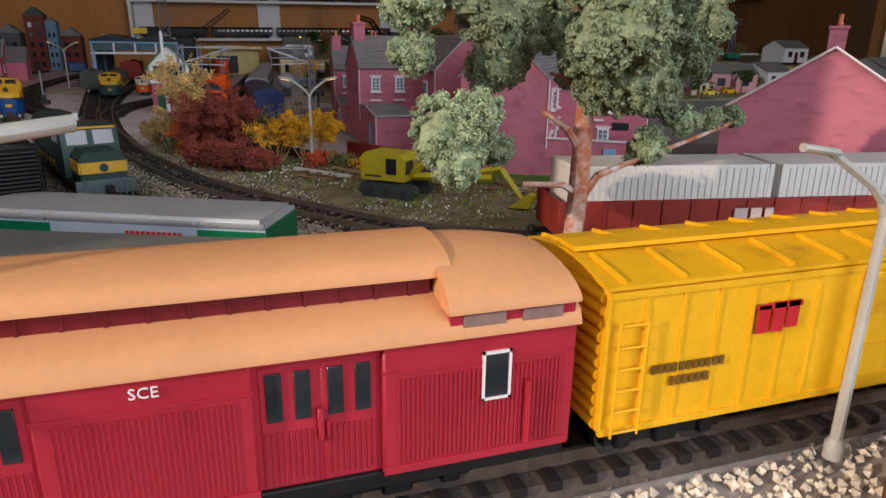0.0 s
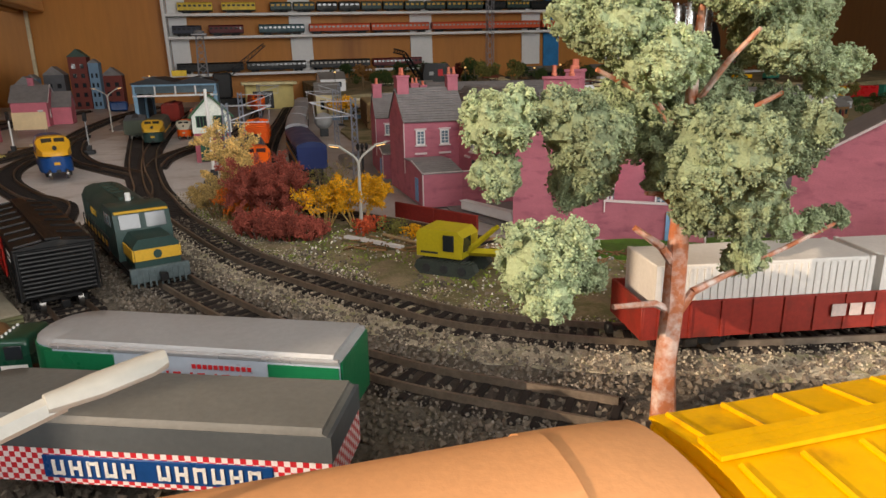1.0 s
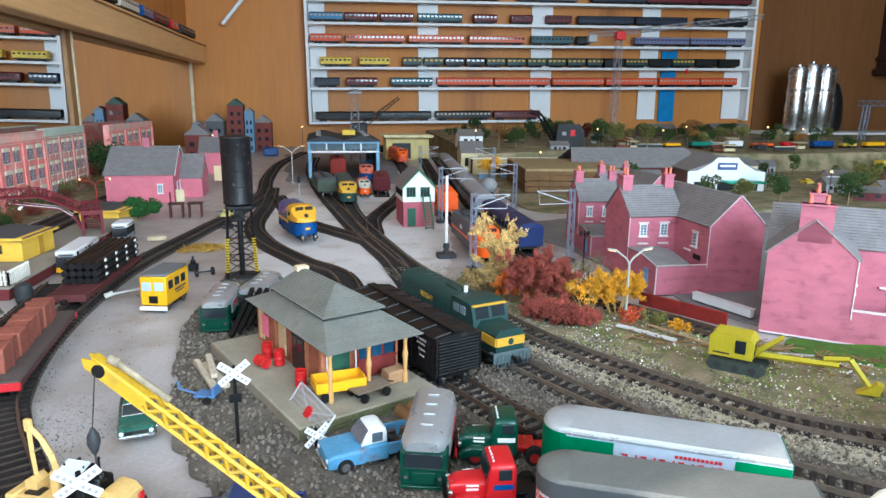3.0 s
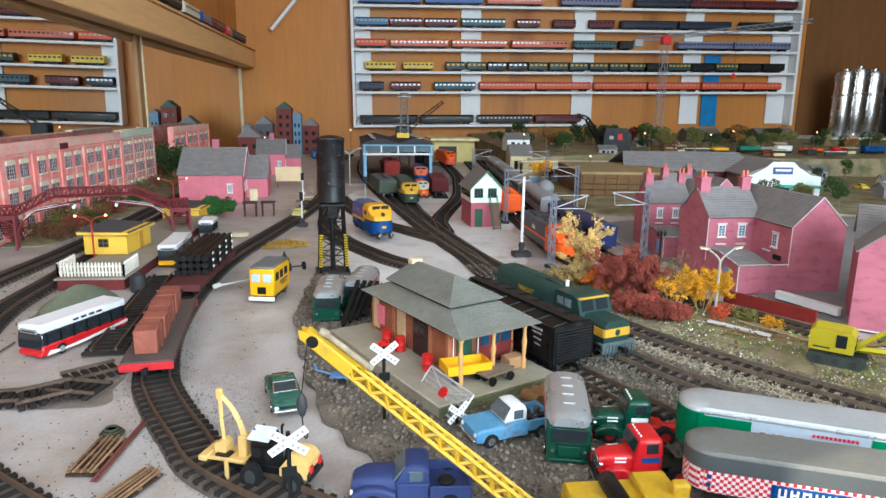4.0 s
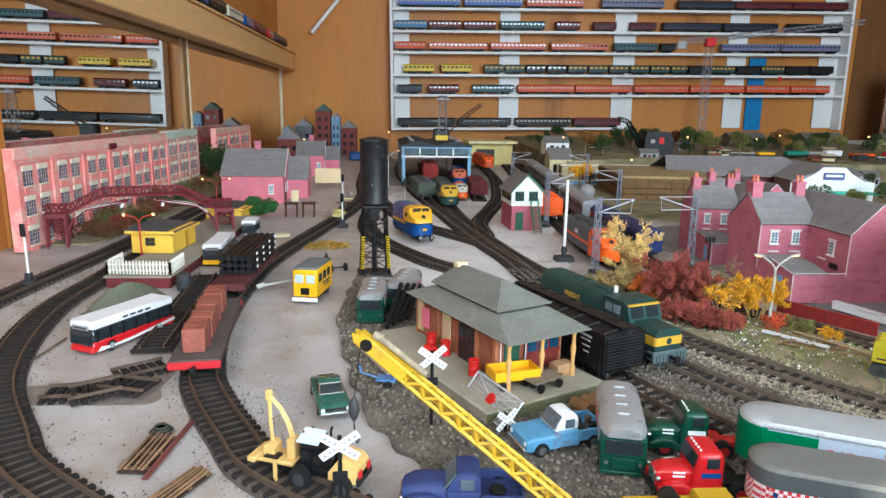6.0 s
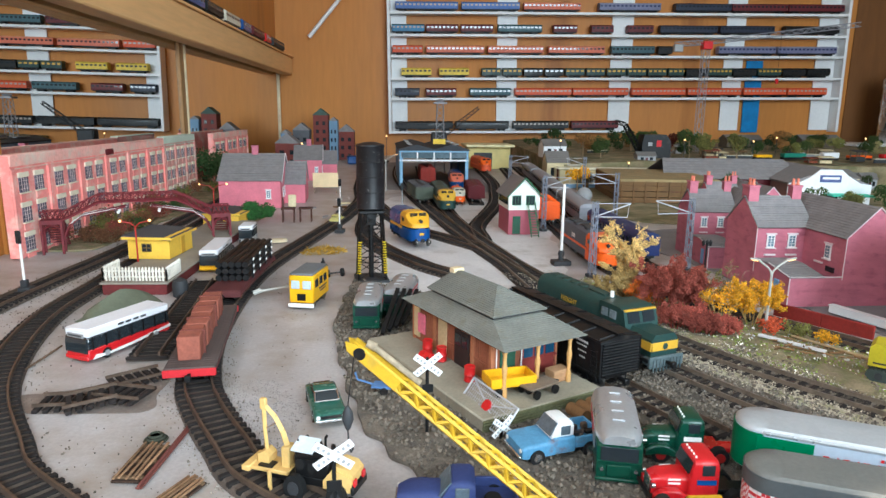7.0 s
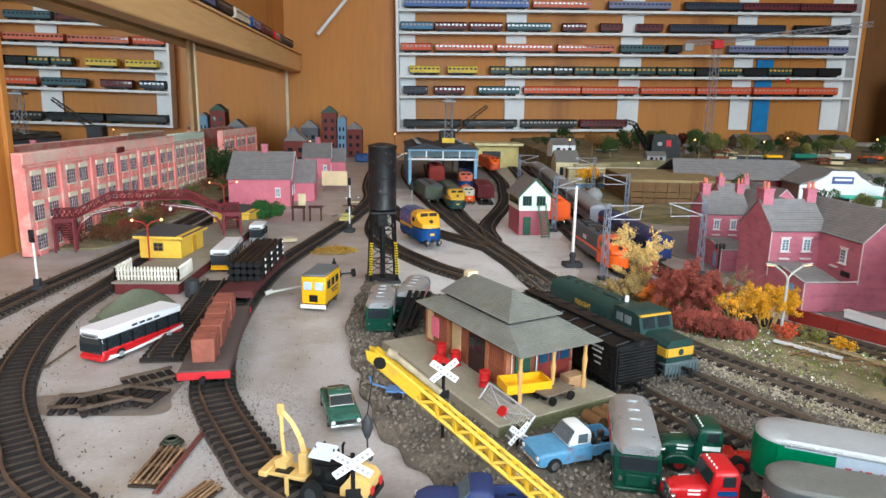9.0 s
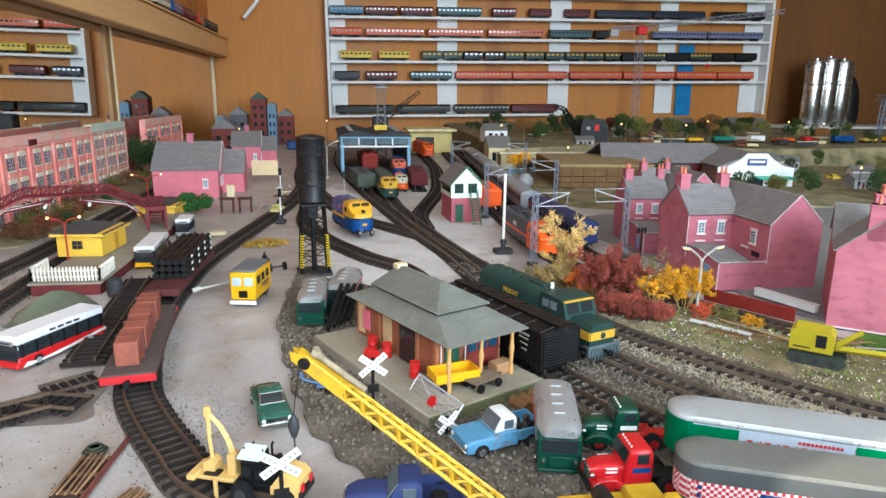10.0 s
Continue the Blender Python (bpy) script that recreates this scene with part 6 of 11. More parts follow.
hut("yellow timber station hut with dark flat roof on the platform", -0.432, 0.782, 0.047, 0.066, 0.025, -4)
hut("yellow timber hut with dark roof farther along the platform", -0.424, 1.055, 0.055, 0.075, 0.024, -4).location.z = 0.0
fence = thing("picket_fence", "white picket fence at the end of the station platform", "fence")
FW = mat("fence_white", (226, 220, 206), rough=0.6)
path = [((-0.443, 0.690), (-0.443, 0.652)), ((-0.443, 0.652), (-0.381, 0.650)), ((-0.381, 0.650), (-0.381, 0.690))]
for a, b in path:
    a, b = Vector((*a, 0.0135)), Vector((*b, 0.0135))
    n = max(3, int((b - a).length / 0.0032))
    for i in range(n + 1):
        p = a.lerp(b, i / n)
        part("picket", Mb().box(p.x, p.y, p.z + 0.0062, 0.0016, 0.0016, 0.0124).rod((p.x, p.y, p.z + 0.0124), (p.x, p.y, p.z + 0.0142), 0.001, 0.0002, 4), FW, fence)
    part("rail", Mb().rod(a + Vector((0, 0, 0.004)), b + Vector((0, 0, 0.004)), 0.0008, n=4).rod(a + Vector((0, 0, 0.0098)), b + Vector((0, 0, 0.0098)), 0.0008, n=4), FW, fence)


def pink_house(label, w, d, e, rg, x, y, rz):
    """Station house with ridge along local x, a gable at each end and a lower cross wing."""
    t = thing("station_house", label, "house", "pink station houses")
    part("wall", Mb().prism([(-d / 2, 0), (d / 2, 0), (d / 2, e), (0, rg), (-d / 2, e)], -w / 2, w / 2), mat("station_pink", (208, 118, 132), rough=0.85, var=0.1, coarse=50), t)
    for s in (-1, 1):
        slope("roof", t, (-w / 2 - 0.003, s * (d / 2 + 0.003), e - 0.0010), (w / 2 + 0.003, s * (d / 2 + 0.003), e - 0.0010), (w / 2 + 0.003, 0, rg + 0.0006), (-w / 2 - 0.003, 0, rg + 0.0006), 12)
        part("barge", Mb().rod((w / 2 + 0.0034, s * (d / 2 + 0.003), e - 0.003), (w / 2 + 0.0034, 0, rg + 0.001), 0.0010, n=4), PALE, t)
    part("wing_wall", Mb().prism([(-d * 0.30, 0), (d * 0.30, 0), (d * 0.30, e * 0.75), (0, rg * 0.82), (-d * 0.30, e * 0.75)], w / 2 - 0.001, w / 2 + 0.040, m=pose(0, d * 0.25, 0)), MATS["station_pink"], t)
    for s in (-1, 1):
        slope("wing_roof", t, (w / 2 - 0.01, d * 0.25 + s * (d * 0.30 + 0.002), e * 0.75 - 0.002), (w / 2 + 0.042, d * 0.25 + s * (d * 0.30 + 0.002), e * 0.75 - 0.002), (w / 2 + 0.042, d * 0.25, rg * 0.82 + 0.0006), (w / 2 - 0.01, d * 0.25, rg * 0.82 + 0.0006), 8)
    for k in range(2):
        sash(t, pose(w / 2 + 0.0002, -d * 0.24 + k * 0.03, e * 0.5, 0, 0, 90), 0.009, 0.016)
    for k in range(3):
        sash(t, pose(-w * 0.3 + k * w * 0.3, -d / 2, e * 0.5, 0, 0, 0), 0.009, 0.016) if k == 2 else None
    stack(t, 0.002, 0.0, rg - 0.010, rg + 0.016, 0, 0.012, 0.010)
    return put_at(t, x, y, 0.0005, rz)


pink_house("pink station house with grey slate roof and chimney", 0.112, 0.15, 0.052, 0.097, -0.437, 1.315, 4)
pink_house("smaller pink station house with grey roof", 0.07, 0.12, 0.055, 0.090, -0.400, 1.80, 6)

board = thing("notice_board", "blank cream hoarding on posts beside the track", "sign board")
part("panel", bx(0, 0, 0.030, 0.056, 0.0015, 0.032, 0.0003), mat("hoarding", (226, 200, 158), rough=0.7, var=0.08), board)
for x in (-0.024, 0.024):
    part("post", bx(x, 0.0015, 0.016, 0.002, 0.002, 0.032), WOODGREY, board)
put_at(board, -0.318, 1.47, 0.0005, 5)


def engine_shed():
    t = thing("engine_shed", "pale blue steel engine shed with glazed gable and dark roof", "engine shed")
    PB = mat("pale_blue_steel", (128, 168, 196), rough=0.5, var=0.12)
    W, D, H = 0.170, 0.34, 0.092
    fr = Mb()
    for y in (0, D / 2, D):
        for s in (-1, 1):
            part("column", bx(s * (W / 2 - 0.005), y, 0.036, 0.0075, 0.006, 0.072, 0.0008), PB, t)
    part("lintel", bx(0, 0, 0.0655, W, 0.006, 0.0045, 0.0008), MATS["window_white"], t, "white lintel under the glazing")
    part("top_beam", bx(0, 0, 0.087, W, 0.006, 0.004, 0.0008), PB, t)
    for k in range(5):
        part("mullion", bx(-W / 2 + 0.004 + k * (W - 0.008) / 4, 0, 0.0765, 0.003, 0.005, 0.020), MATS["window_white"] if 0 < k < 4 else PB, t)
    for k in range(4):
        part("pane", bx(-W / 2 + 0.004 + (k + 0.5) * (W - 0.008) / 4, 0.001, 0.078, (W - 0.008) / 4 - 0.004, 0.001, 0.0145), mat("shed_glass", (88, 104, 112), rough=0.12, var=0.3, bump=0), t)
    for s in (-1, 1):
        part("side_wall", bx(s * (W / 2 - 0.002), D / 2, 0.045, 0.003, D, 0.09), mat("shed_side", (112, 138, 158), rough=0.7), t)
    r = Mb()
    for s in (-1, 1):
        r.prism([(s * W / 4 - W / 4 - 0.002, 0.089), (s * W / 4 + W / 4 + 0.002, 0.089), (s * W / 4 + W / 4 + 0.002, 0.092), (s * W / 4, 0.104), (s * W / 4 - W / 4 - 0.002, 0.092)], -0.004, D, "y")
    part("roof", r, mat("shed_roof", (58, 60, 64), rough=0.8, var=0.15), t)
    for x in (-0.048, 0.046):
        for k in range(3):
            part("rooflight", bx(0, 0, 0, 0.034, 0.060, 0.0020, 0.0004, m=pose(x, 0.05 + k * 0.10, 0.1000, 0, 13 if x < 0 else -13, 0)), mat("dusty_glass", (150, 152, 154), rough=0.4, var=0.2), t, "dusty grey rooflight")
    part("sign", bx(0.012, -0.002, 0.111, 0.030, 0.002, 0.012, 0.0005), mat("sign_yellow", (212, 178, 44), rough=0.5), t, "small yellow roof sign")
    return put_at(t, -0.0705, 1.600, 0.0005, 2)


engine_shed()


def signal_cabin():
    t = thing("signal_cabin", "white and pink signal cabin with grey roof and green steps", "signal box")
    w, d = 0.050, 0.078
    part("base", bx(0, d / 2, 0.018, w, d, 0.036), mat("cabin_pink", (170, 92, 104), rough=0.85, var=0.12), t)
    part("base_door", bx(-0.012, -0.0006, 0.014, 0.013, 0.0012, 0.026), DOORG, t)
    CW = mat("cabin_white", (226, 230, 220), rough=0.6)
    part("cabin", Mb().prism([(-w / 2 - 0.001, 0.036), (w / 2 + 0.001, 0.036), (w / 2 + 0.001, 0.058), (0, 0.080), (-w / 2 - 0.001, 0.058)], -0.001, d + 0.001, "y"), CW, t)
    for x in (-0.013, 0.010):
        fr = part("window", bx(x, -0.0016, 0.050, 0.015, 0.0012, 0.014), mat("cabin_green", (64, 110, 80), rough=0.5), t)
        for q in (-1, 0, 1):
            part("pane", bx(x + q * 0.0045, -0.0024, 0.050, 0.0036, 0.0005, 0.012), GLASS, fr)
    for k in range(5):
        part("side_window", bx(-w / 2 - 0.0014, 0.010 + k * 0.014, 0.049, 0.0010, 0.011, 0.012), GLASS, t)
    for s in (-1, 1):
        slope("roof", t, (s * (w / 2 + 0.005), -0.006, 0.0545), (s * (w / 2 + 0.005), d + 0.006, 0.0545), (0, d + 0.006, 0.0815), (0, -0.006, 0.0815), 12)
        part("barge", Mb().rod((s * (w / 2 + 0.005), -0.0065, 0.0545), (0, -0.0065, 0.082), 0.0010, n=4), MATS["cabin_green"], t)
    st = Mb()
    for k in range(10):
        st.box(0.012, -0.004 - k * 0.0028, 0.0345 - k * 0.0035, 0.012, 0.003, 0.0010)
    for q in (0.006, 0.018):
        st.rod((q, -0.003, 0.036), (q, -0.031, 0.001), 0.0009, n=4).rod((q, -0.003, 0.047), (q, -0.031, 0.012), 0.0006, n=4)
        for k in range(4):
            st.rod((q, -0.003 - k * 0.0093, 0.036 - k * 0.0117), (q, -0.003 - k * 0.0093, 0.047 - k * 0.0117), 0.0005, n=4)
    part("staircase", st, MATS["cabin_green"], t)
    t.matrix_basis = pose(0.0350, 0.9700, 0.0005, 0, 0, 4) @ Matrix.Diagonal((0.92, 0.90, 1.05, 1.0))
    return t


signal_cabin()

# ---- road vehicles ----
TYRE = mat("tyre", (22, 22, 22), rough=0.8, var=0.2)
HUBRED = mat("hub_red", (150, 30, 28), rough=0.4)
CHROME = mat("chrome", (200, 200, 200), rough=0.2, metal=0.9, var=0.05)


def tyre(parent, x, y, r, w, hub=None, s=1):
    t = part("wheel", Mb().rod((x, y - s * w / 2, r), (x, y + s * w / 2, r), r, n=16), TYRE, parent)
    part("hub", Mb().rod((x, y + s * w / 2, r), (x, y + s * (w / 2 + 0.0004), r), r * 0.55, n=12), hub or CHROME, t)
    return t


def body_loft(stations, w, corner=0.25):
    """A car-like shell: stations of (x, half-width, z low, z high) lofted along x, with rounded shoulders."""
    fine = []
    for i in range(len(stations) - 1):
        p0, p1, p2, p3 = stations[max(0, i - 1)], stations[i], stations[i + 1], stations[min(len(stations) - 1, i + 2)]
        for k in range(3):
            u = k / 3
            fine.append(tuple(0.5 * (2 * b + (c - a) * u + (2 * a - 5 * b + 4 * c - d) * u * u + (3 * b - a - 3 * c + d) * u ** 3) * 0.5 + 0.5 * (b + (c - b) * u) for a, b, c, d in zip(p0, p1, p2, p3)))
    fine.append(stations[-1])
    rings = []
    for x, hw, z0, z1 in fine:
        c = min(hw, z1 - z0) * corner
        arc = [(hw - c + c * math.cos(a), z1 - c + c * math.sin(a)) for a in (0, 0.39, 0.79, 1.18, 1.57)]
        rings.append([(x, -hw * 0.97, z0), (x, -hw, z0 + (z1 - z0) * 0.3)] + [(x, -y, z) for y, z in arc] + [(x, y, z) for y, z in reversed(arc)] + [(x, hw, z0 + (z1 - z0) * 0.3), (x, hw * 0.97, z0)])
    return Mb().loft(rings)


def sedan(label, tone, x, y, rz, L=0.058, W=0.0200):
    t = thing("model_car", label, "car", "road vehicles")
    h = W / 2
    part("body", body_loft([(-L / 2, h * 0.90, 0.0035, 0.0085), (-L / 2 + 0.003, h, 0.0026, 0.0095), (-0.004, h, 0.0026, 0.0098), (L / 2 - 0.004, h, 0.0026, 0.0090), (L / 2, h * 0.92, 0.0032, 0.0082)], W), tone, t)
    part("cabin", body_loft([(-0.0195, h * 0.72, 0.0092, 0.0100), (-0.011, h * 0.74, 0.0092, 0.0150), (0.003, h * 0.74, 0.0092, 0.0150), (0.0105, h * 0.80, 0.0092, 0.0098)], W), tone, t)
    part("windscreen", Mb().add([(0.0036, -h * 0.66, 0.0146), (0.0036, h * 0.66, 0.0146), (0.0100, h * 0.72, 0.0102), (0.0100, -h * 0.72, 0.0102), (0.0030, -h * 0.66, 0.0146), (0.0030, h * 0.66, 0.0146), (0.0094, h * 0.72, 0.0102), (0.0094, -h * 0.72, 0.0102)], [(0, 1, 2, 3), (4, 5, 6, 7), (0, 1, 5, 4), (2, 3, 7, 6), (0, 3, 7, 4), (1, 2, 6, 5)], pose(0.0012, 0, 0.0006)), GLASS, t)
    part("windscreen_frame", Mb().pipe([(0.0052, -h * 0.70, 0.0152), (0.0052, h * 0.70, 0.0152), (0.0118, h * 0.76, 0.0106), (0.0118, -h * 0.76, 0.0106), (0.0052, -h * 0.70, 0.0152)], 0.0004, 4), CHROME, t)
    part("rear_window", bx(-0.0165, 0, 0.0126, 0.006, h * 1.1, 0.0006, m=pose(0, 0, 0)), GLASS, t)
    for s in (-1, 1):
        part("side_window", bx(-0.004, s * h * 0.745, 0.0126, 0.015, 0.0006, 0.0034), GLASS, t)
    part("bumper", Mb().box(L / 2 + 0.0004, 0, 0.0040, 0.0016, W * 0.96, 0.0018, 0.0005), CHROME, t)
    part("bumper", Mb().box(-L / 2 - 0.0004, 0, 0.0042, 0.0016, W * 0.96, 0.0018, 0.0005), CHROME, t)
    part("grille", bx(L / 2 + 0.0003, 0, 0.0064, 0.0010, W * 0.62, 0.0018), BLACK, t)
    for s in (-1, 1):
        part("headlight", Mb().rod((L / 2, s * h * 0.78, 0.0066), (L / 2 + 0.0008, s * h * 0.78, 0.0066), 0.0012, n=10), INKW, t)
        for ex in (-1, 1):
            tyre(t, ex * L * 0.31, s * (h - 0.0012), 0.0038, 0.0028, CHROME, s)
    t.matrix_basis = pose(x, y, 0.0008, 0, 0, rz) @ Matrix.Diagonal((0.80, 1.0, 0.95, 1.0))
    return t


sedan("dark green model sedan with chrome bumpers on the grey ground", mat("sedan_green", (52, 100, 86), rough=0.25, var=0.08, coat=0.5), -0.1950, 0.3835, -75, 0.058, 0.0190)


CABGLASS = mat("cab_glass", (88, 100, 108), rough=0.08, var=0.2, bump=0.0, spec=0.8)


def pickup(label, tone, roofm, x, y, rz, L=0.056, W=0.0215, old=False):
    """Pickup truck facing +x with an open bed."""
    t = thing("pickup_truck", label, "pickup truck", "road vehicles")
    h = W / 2
    k = L / 0.056
    if old:
        part("bonnet", body_loft([(0.006 * k, h * 0.74, 0.005, 0.0145), (0.022 * k, h * 0.66, 0.005, 0.0138), (0.0275 * k, h * 0.52, 0.005, 0.0120)], W, 0.5), tone, t)
        for s in (-1, 1):
            part("fender", body_loft([(0.007 * k, h * 0.20, 0.004, 0.0085), (0.014 * k, h * 0.22, 0.004, 0.0112), (0.022 * k, h * 0.22, 0.004, 0.0108), (0.0275 * k, h * 0.18, 0.004, 0.0080)], W, 0.6), tone, t).location.y = s * h * 0.80
    else:
        part("bonnet", body_loft([(0.006 * k, h, 0.004, 0.0118), (0.024 * k, h * 0.97, 0.004, 0.0112), (0.0275 * k, h * 0.94, 0.0045, 0.0098)], W), tone, t)
    part("cab_lower", bx(-0.001 * k, 0, 0.0082, 0.0155 * k, W * (0.86 if old else 0.99), 0.0085, 0.0006), tone, t)
    part("cab_roof", body_loft([(-0.0085 * k, h * 0.74, 0.0120, 0.0190), (-0.006 * k, h * 0.78, 0.0120, 0.0206), (0.002 * k, h * 0.78, 0.0120, 0.0204), (0.0070 * k, h * 0.80, 0.0120, 0.0128)], W, 0.35), roofm, t)
    part("windscreen", Mb().add([(0.0022 * k, -h * 0.66, 0.0196), (0.0022 * k, h * 0.66, 0.0196), (0.0074 * k, h * 0.70, 0.0132), (0.0074 * k, -h * 0.70, 0.0132), (0.0030 * k, -h * 0.66, 0.0200), (0.0030 * k, h * 0.66, 0.0200), (0.0082 * k, h * 0.70, 0.0136), (0.0082 * k, -h * 0.70, 0.0136)], [(0, 1, 2, 3), (4, 5, 6, 7), (0, 1, 5, 4), (2, 3, 7, 6), (0, 3, 7, 4), (1, 2, 6, 5)]), CABGLASS, t)
    for s in (-1, 1):
        part("side_window", bx(-0.0025 * k, s * h * 0.785, 0.0158, 0.0065 * k, 0.0006, 0.0050, 0.0002), CABGLASS, t)
    bed = Mb().box(-0.0185 * k, 0, 0.0070, 0.019 * k, W * 0.86, 0.0012)
    for s in (-1, 1):
        bed.box(-0.0185 * k, s * (h * 0.93), 0.0090, 0.0195 * k, 0.0014, 0.0062, 0.0004)
    bed.box(-0.0280 * k, 0, 0.0090, 0.0012, W * 0.95, 0.0062, 0.0003)
    part("bed", bed, tone, t)
    if old:
        part("spare_wheel", Mb().lathe([(0.0012, 0.0), (0.0034, 0.0), (0.0040, 0.001), (0.0034, 0.002), (0.0012, 0.002)], -0.017 * k, 0.002, 16, m=pose(0, 0, 0.0085)), TYRE, t)
    part("bumper", Mb().box(0.0285 * k, 0, 0.0052, 0.0014, W * 0.94, 0.0018, 0.0005), CHROME, t)
    for s in (-1, 1):
        part("headlight", Mb().rod((0.0272 * k, s * h * 0.75, 0.0082), (0.0282 * k, s * h * 0.75, 0.0082), 0.0012, n=10), INKW, t)
        for ex in (-0.0185, 0.0175):
            tyre(t, ex * k, s * (h - 0.0012), 0.0042, 0.0030, INKW if old else CHROME, s)
    return put_at(t, x, y, 0.0016, rz)


pickup("pale blue pickup truck with white cab roof and scuffed paint", mat("pickup_blue", (92, 146, 182), rough=0.45, var=0.16, coarse=70, dirt=(112, 78, 62), dirty=0.18), mat("cab_white", (226, 226, 224), rough=0.5, var=0.08, dirt=(150, 130, 110), dirty=0.1), -0.0665, 0.3270, 196, 0.0480, 0.0215)
junk = thing("scrap_load", "dark scrap and machine parts heaped in a pickup bed", "scrap")
rj = random.Random(14)
for k in range(9):
    part("scrap_piece", Mb().box(rj.uniform(-0.006, 0.006), rj.uniform(-0.006, 0.006), rj.uniform(0.0005, 0.0030), rj.uniform(0.002, 0.006), rj.uniform(0.002, 0.005), rj.uniform(0.0015, 0.004), 0.0004), (BLACK, DARKGREY, MATS["rail_steel"], STEEL)[k % 4], junk)
put_at(junk, -0.0513, 0.3314, 0.0092, 196)
pickup("matt navy blue pickup truck with a spare wheel in its bed", mat("pickup_navy", (50, 62, 108), rough=0.6, var=0.14), MATS["pickup_navy"], -0.1235, 0.2735, 176, 0.054, 0.024, old=True)


def step_van(label, x, y, rz, z=0.003, L=0.064, W=0.0225):
    """Green delivery van with a silver roof, facing +x."""
    t = thing("delivery_van", label, "van", "road vehicles")
    h = W / 2
    part("body", body_loft([(-L / 2, h * 0.96, 0.004, 0.0250), (-L / 2 + 0.002, h, 0.0035, 0.0260), (L / 2 - 0.006, h, 0.0035, 0.0260), (L / 2, h * 0.96, 0.0040, 0.0235)], W, 0.1), BRUNGREEN, t)
    n = 8
    ro = Mb()
    rings = []
    for xx, k in ((-L / 2, 0.92), (-L / 2 + 0.003, 1.0), (L / 2 - 0.008, 1.0), (L / 2 - 0.002, 0.86), (L / 2 + 0.0005, 0.70)):
        rings.append([(xx, -h * k * 1.01, 0.0250)] + [(xx, -h * k * 1.01 * math.cos(math.pi * i / n), 0.0262 + 0.0062 * k * math.sin(math.pi * i / n) ** 0.7) for i in range(n + 1)] + [(xx, h * k * 1.01, 0.0250)])
    part("roof", ro.loft(rings), SILVER, t)
    for k in range(4):
        part("vent", Mb().box(-L / 2 + 0.010 + k * 0.011, 0, 0.0326, 0.0012, 0.0062, 0.0011, 0.0003), SILVER, t)
    part("windscreen", bx(L / 2 - 0.0003, 0, 0.0190, 0.0014, W * 0.80, 0.0090, 0.0002), GLASS, t)
    part("radiator", Mb().box(L / 2 + 0.0004, 0, 0.0095, 0.0012, W * 0.5, 0.0070, 0.0003).box(L / 2 + 0.0006, 0, 0.0148, 0.0010, W * 0.92, 0.0007), BRUNGREEN, t)
    part("bumper", Mb().box(L / 2 + 0.0012, 0, 0.0045, 0.0016, W, 0.0022, 0.0005), BRUNGREEN, t)
    for s in (-1, 1):
        part("side_band", bx(-0.004, s * (h + 0.0002), 0.0205, L - 0.014, 0.0006, 0.0095), SILVER, t, "silver side panel")
        bars("marking", t, pose(-0.006, s * (h + 0.0005), 0.0205), [(0, 0.002, 0.030, 0.0022), (0, -0.0015, 0.022, 0.0016)], INKR, "faded red lettering bars")
        part("headlight", Mb().rod((L / 2 + 0.0004, s * h * 0.72, 0.0100), (L / 2 + 0.0012, s * h * 0.72, 0.0100), 0.0010, n=10), CHROME, t)
        for ex in (-1, 1):
            tyre(t, ex * L * 0.30, s * (h - 0.0012), 0.0044, 0.0030, None, s)
    t.matrix_basis = pose(x, y, z, 0, 0, rz) @ Matrix.Diagonal((1.0, 1.0, 0.87, 1.0))
    return t


step_van("green delivery van with silver roof parked beside the pickup", -0.0355, 0.3200, 256, 0.0015, 0.057)
step_van("green delivery van with silver roof behind the depot", -0.1765, 0.5520, 268, 0.0025, 0.056)
step_van("green delivery van with silver roof parked on gravel", -0.1490, 0.5850, 258, 0.0025, 0.056)


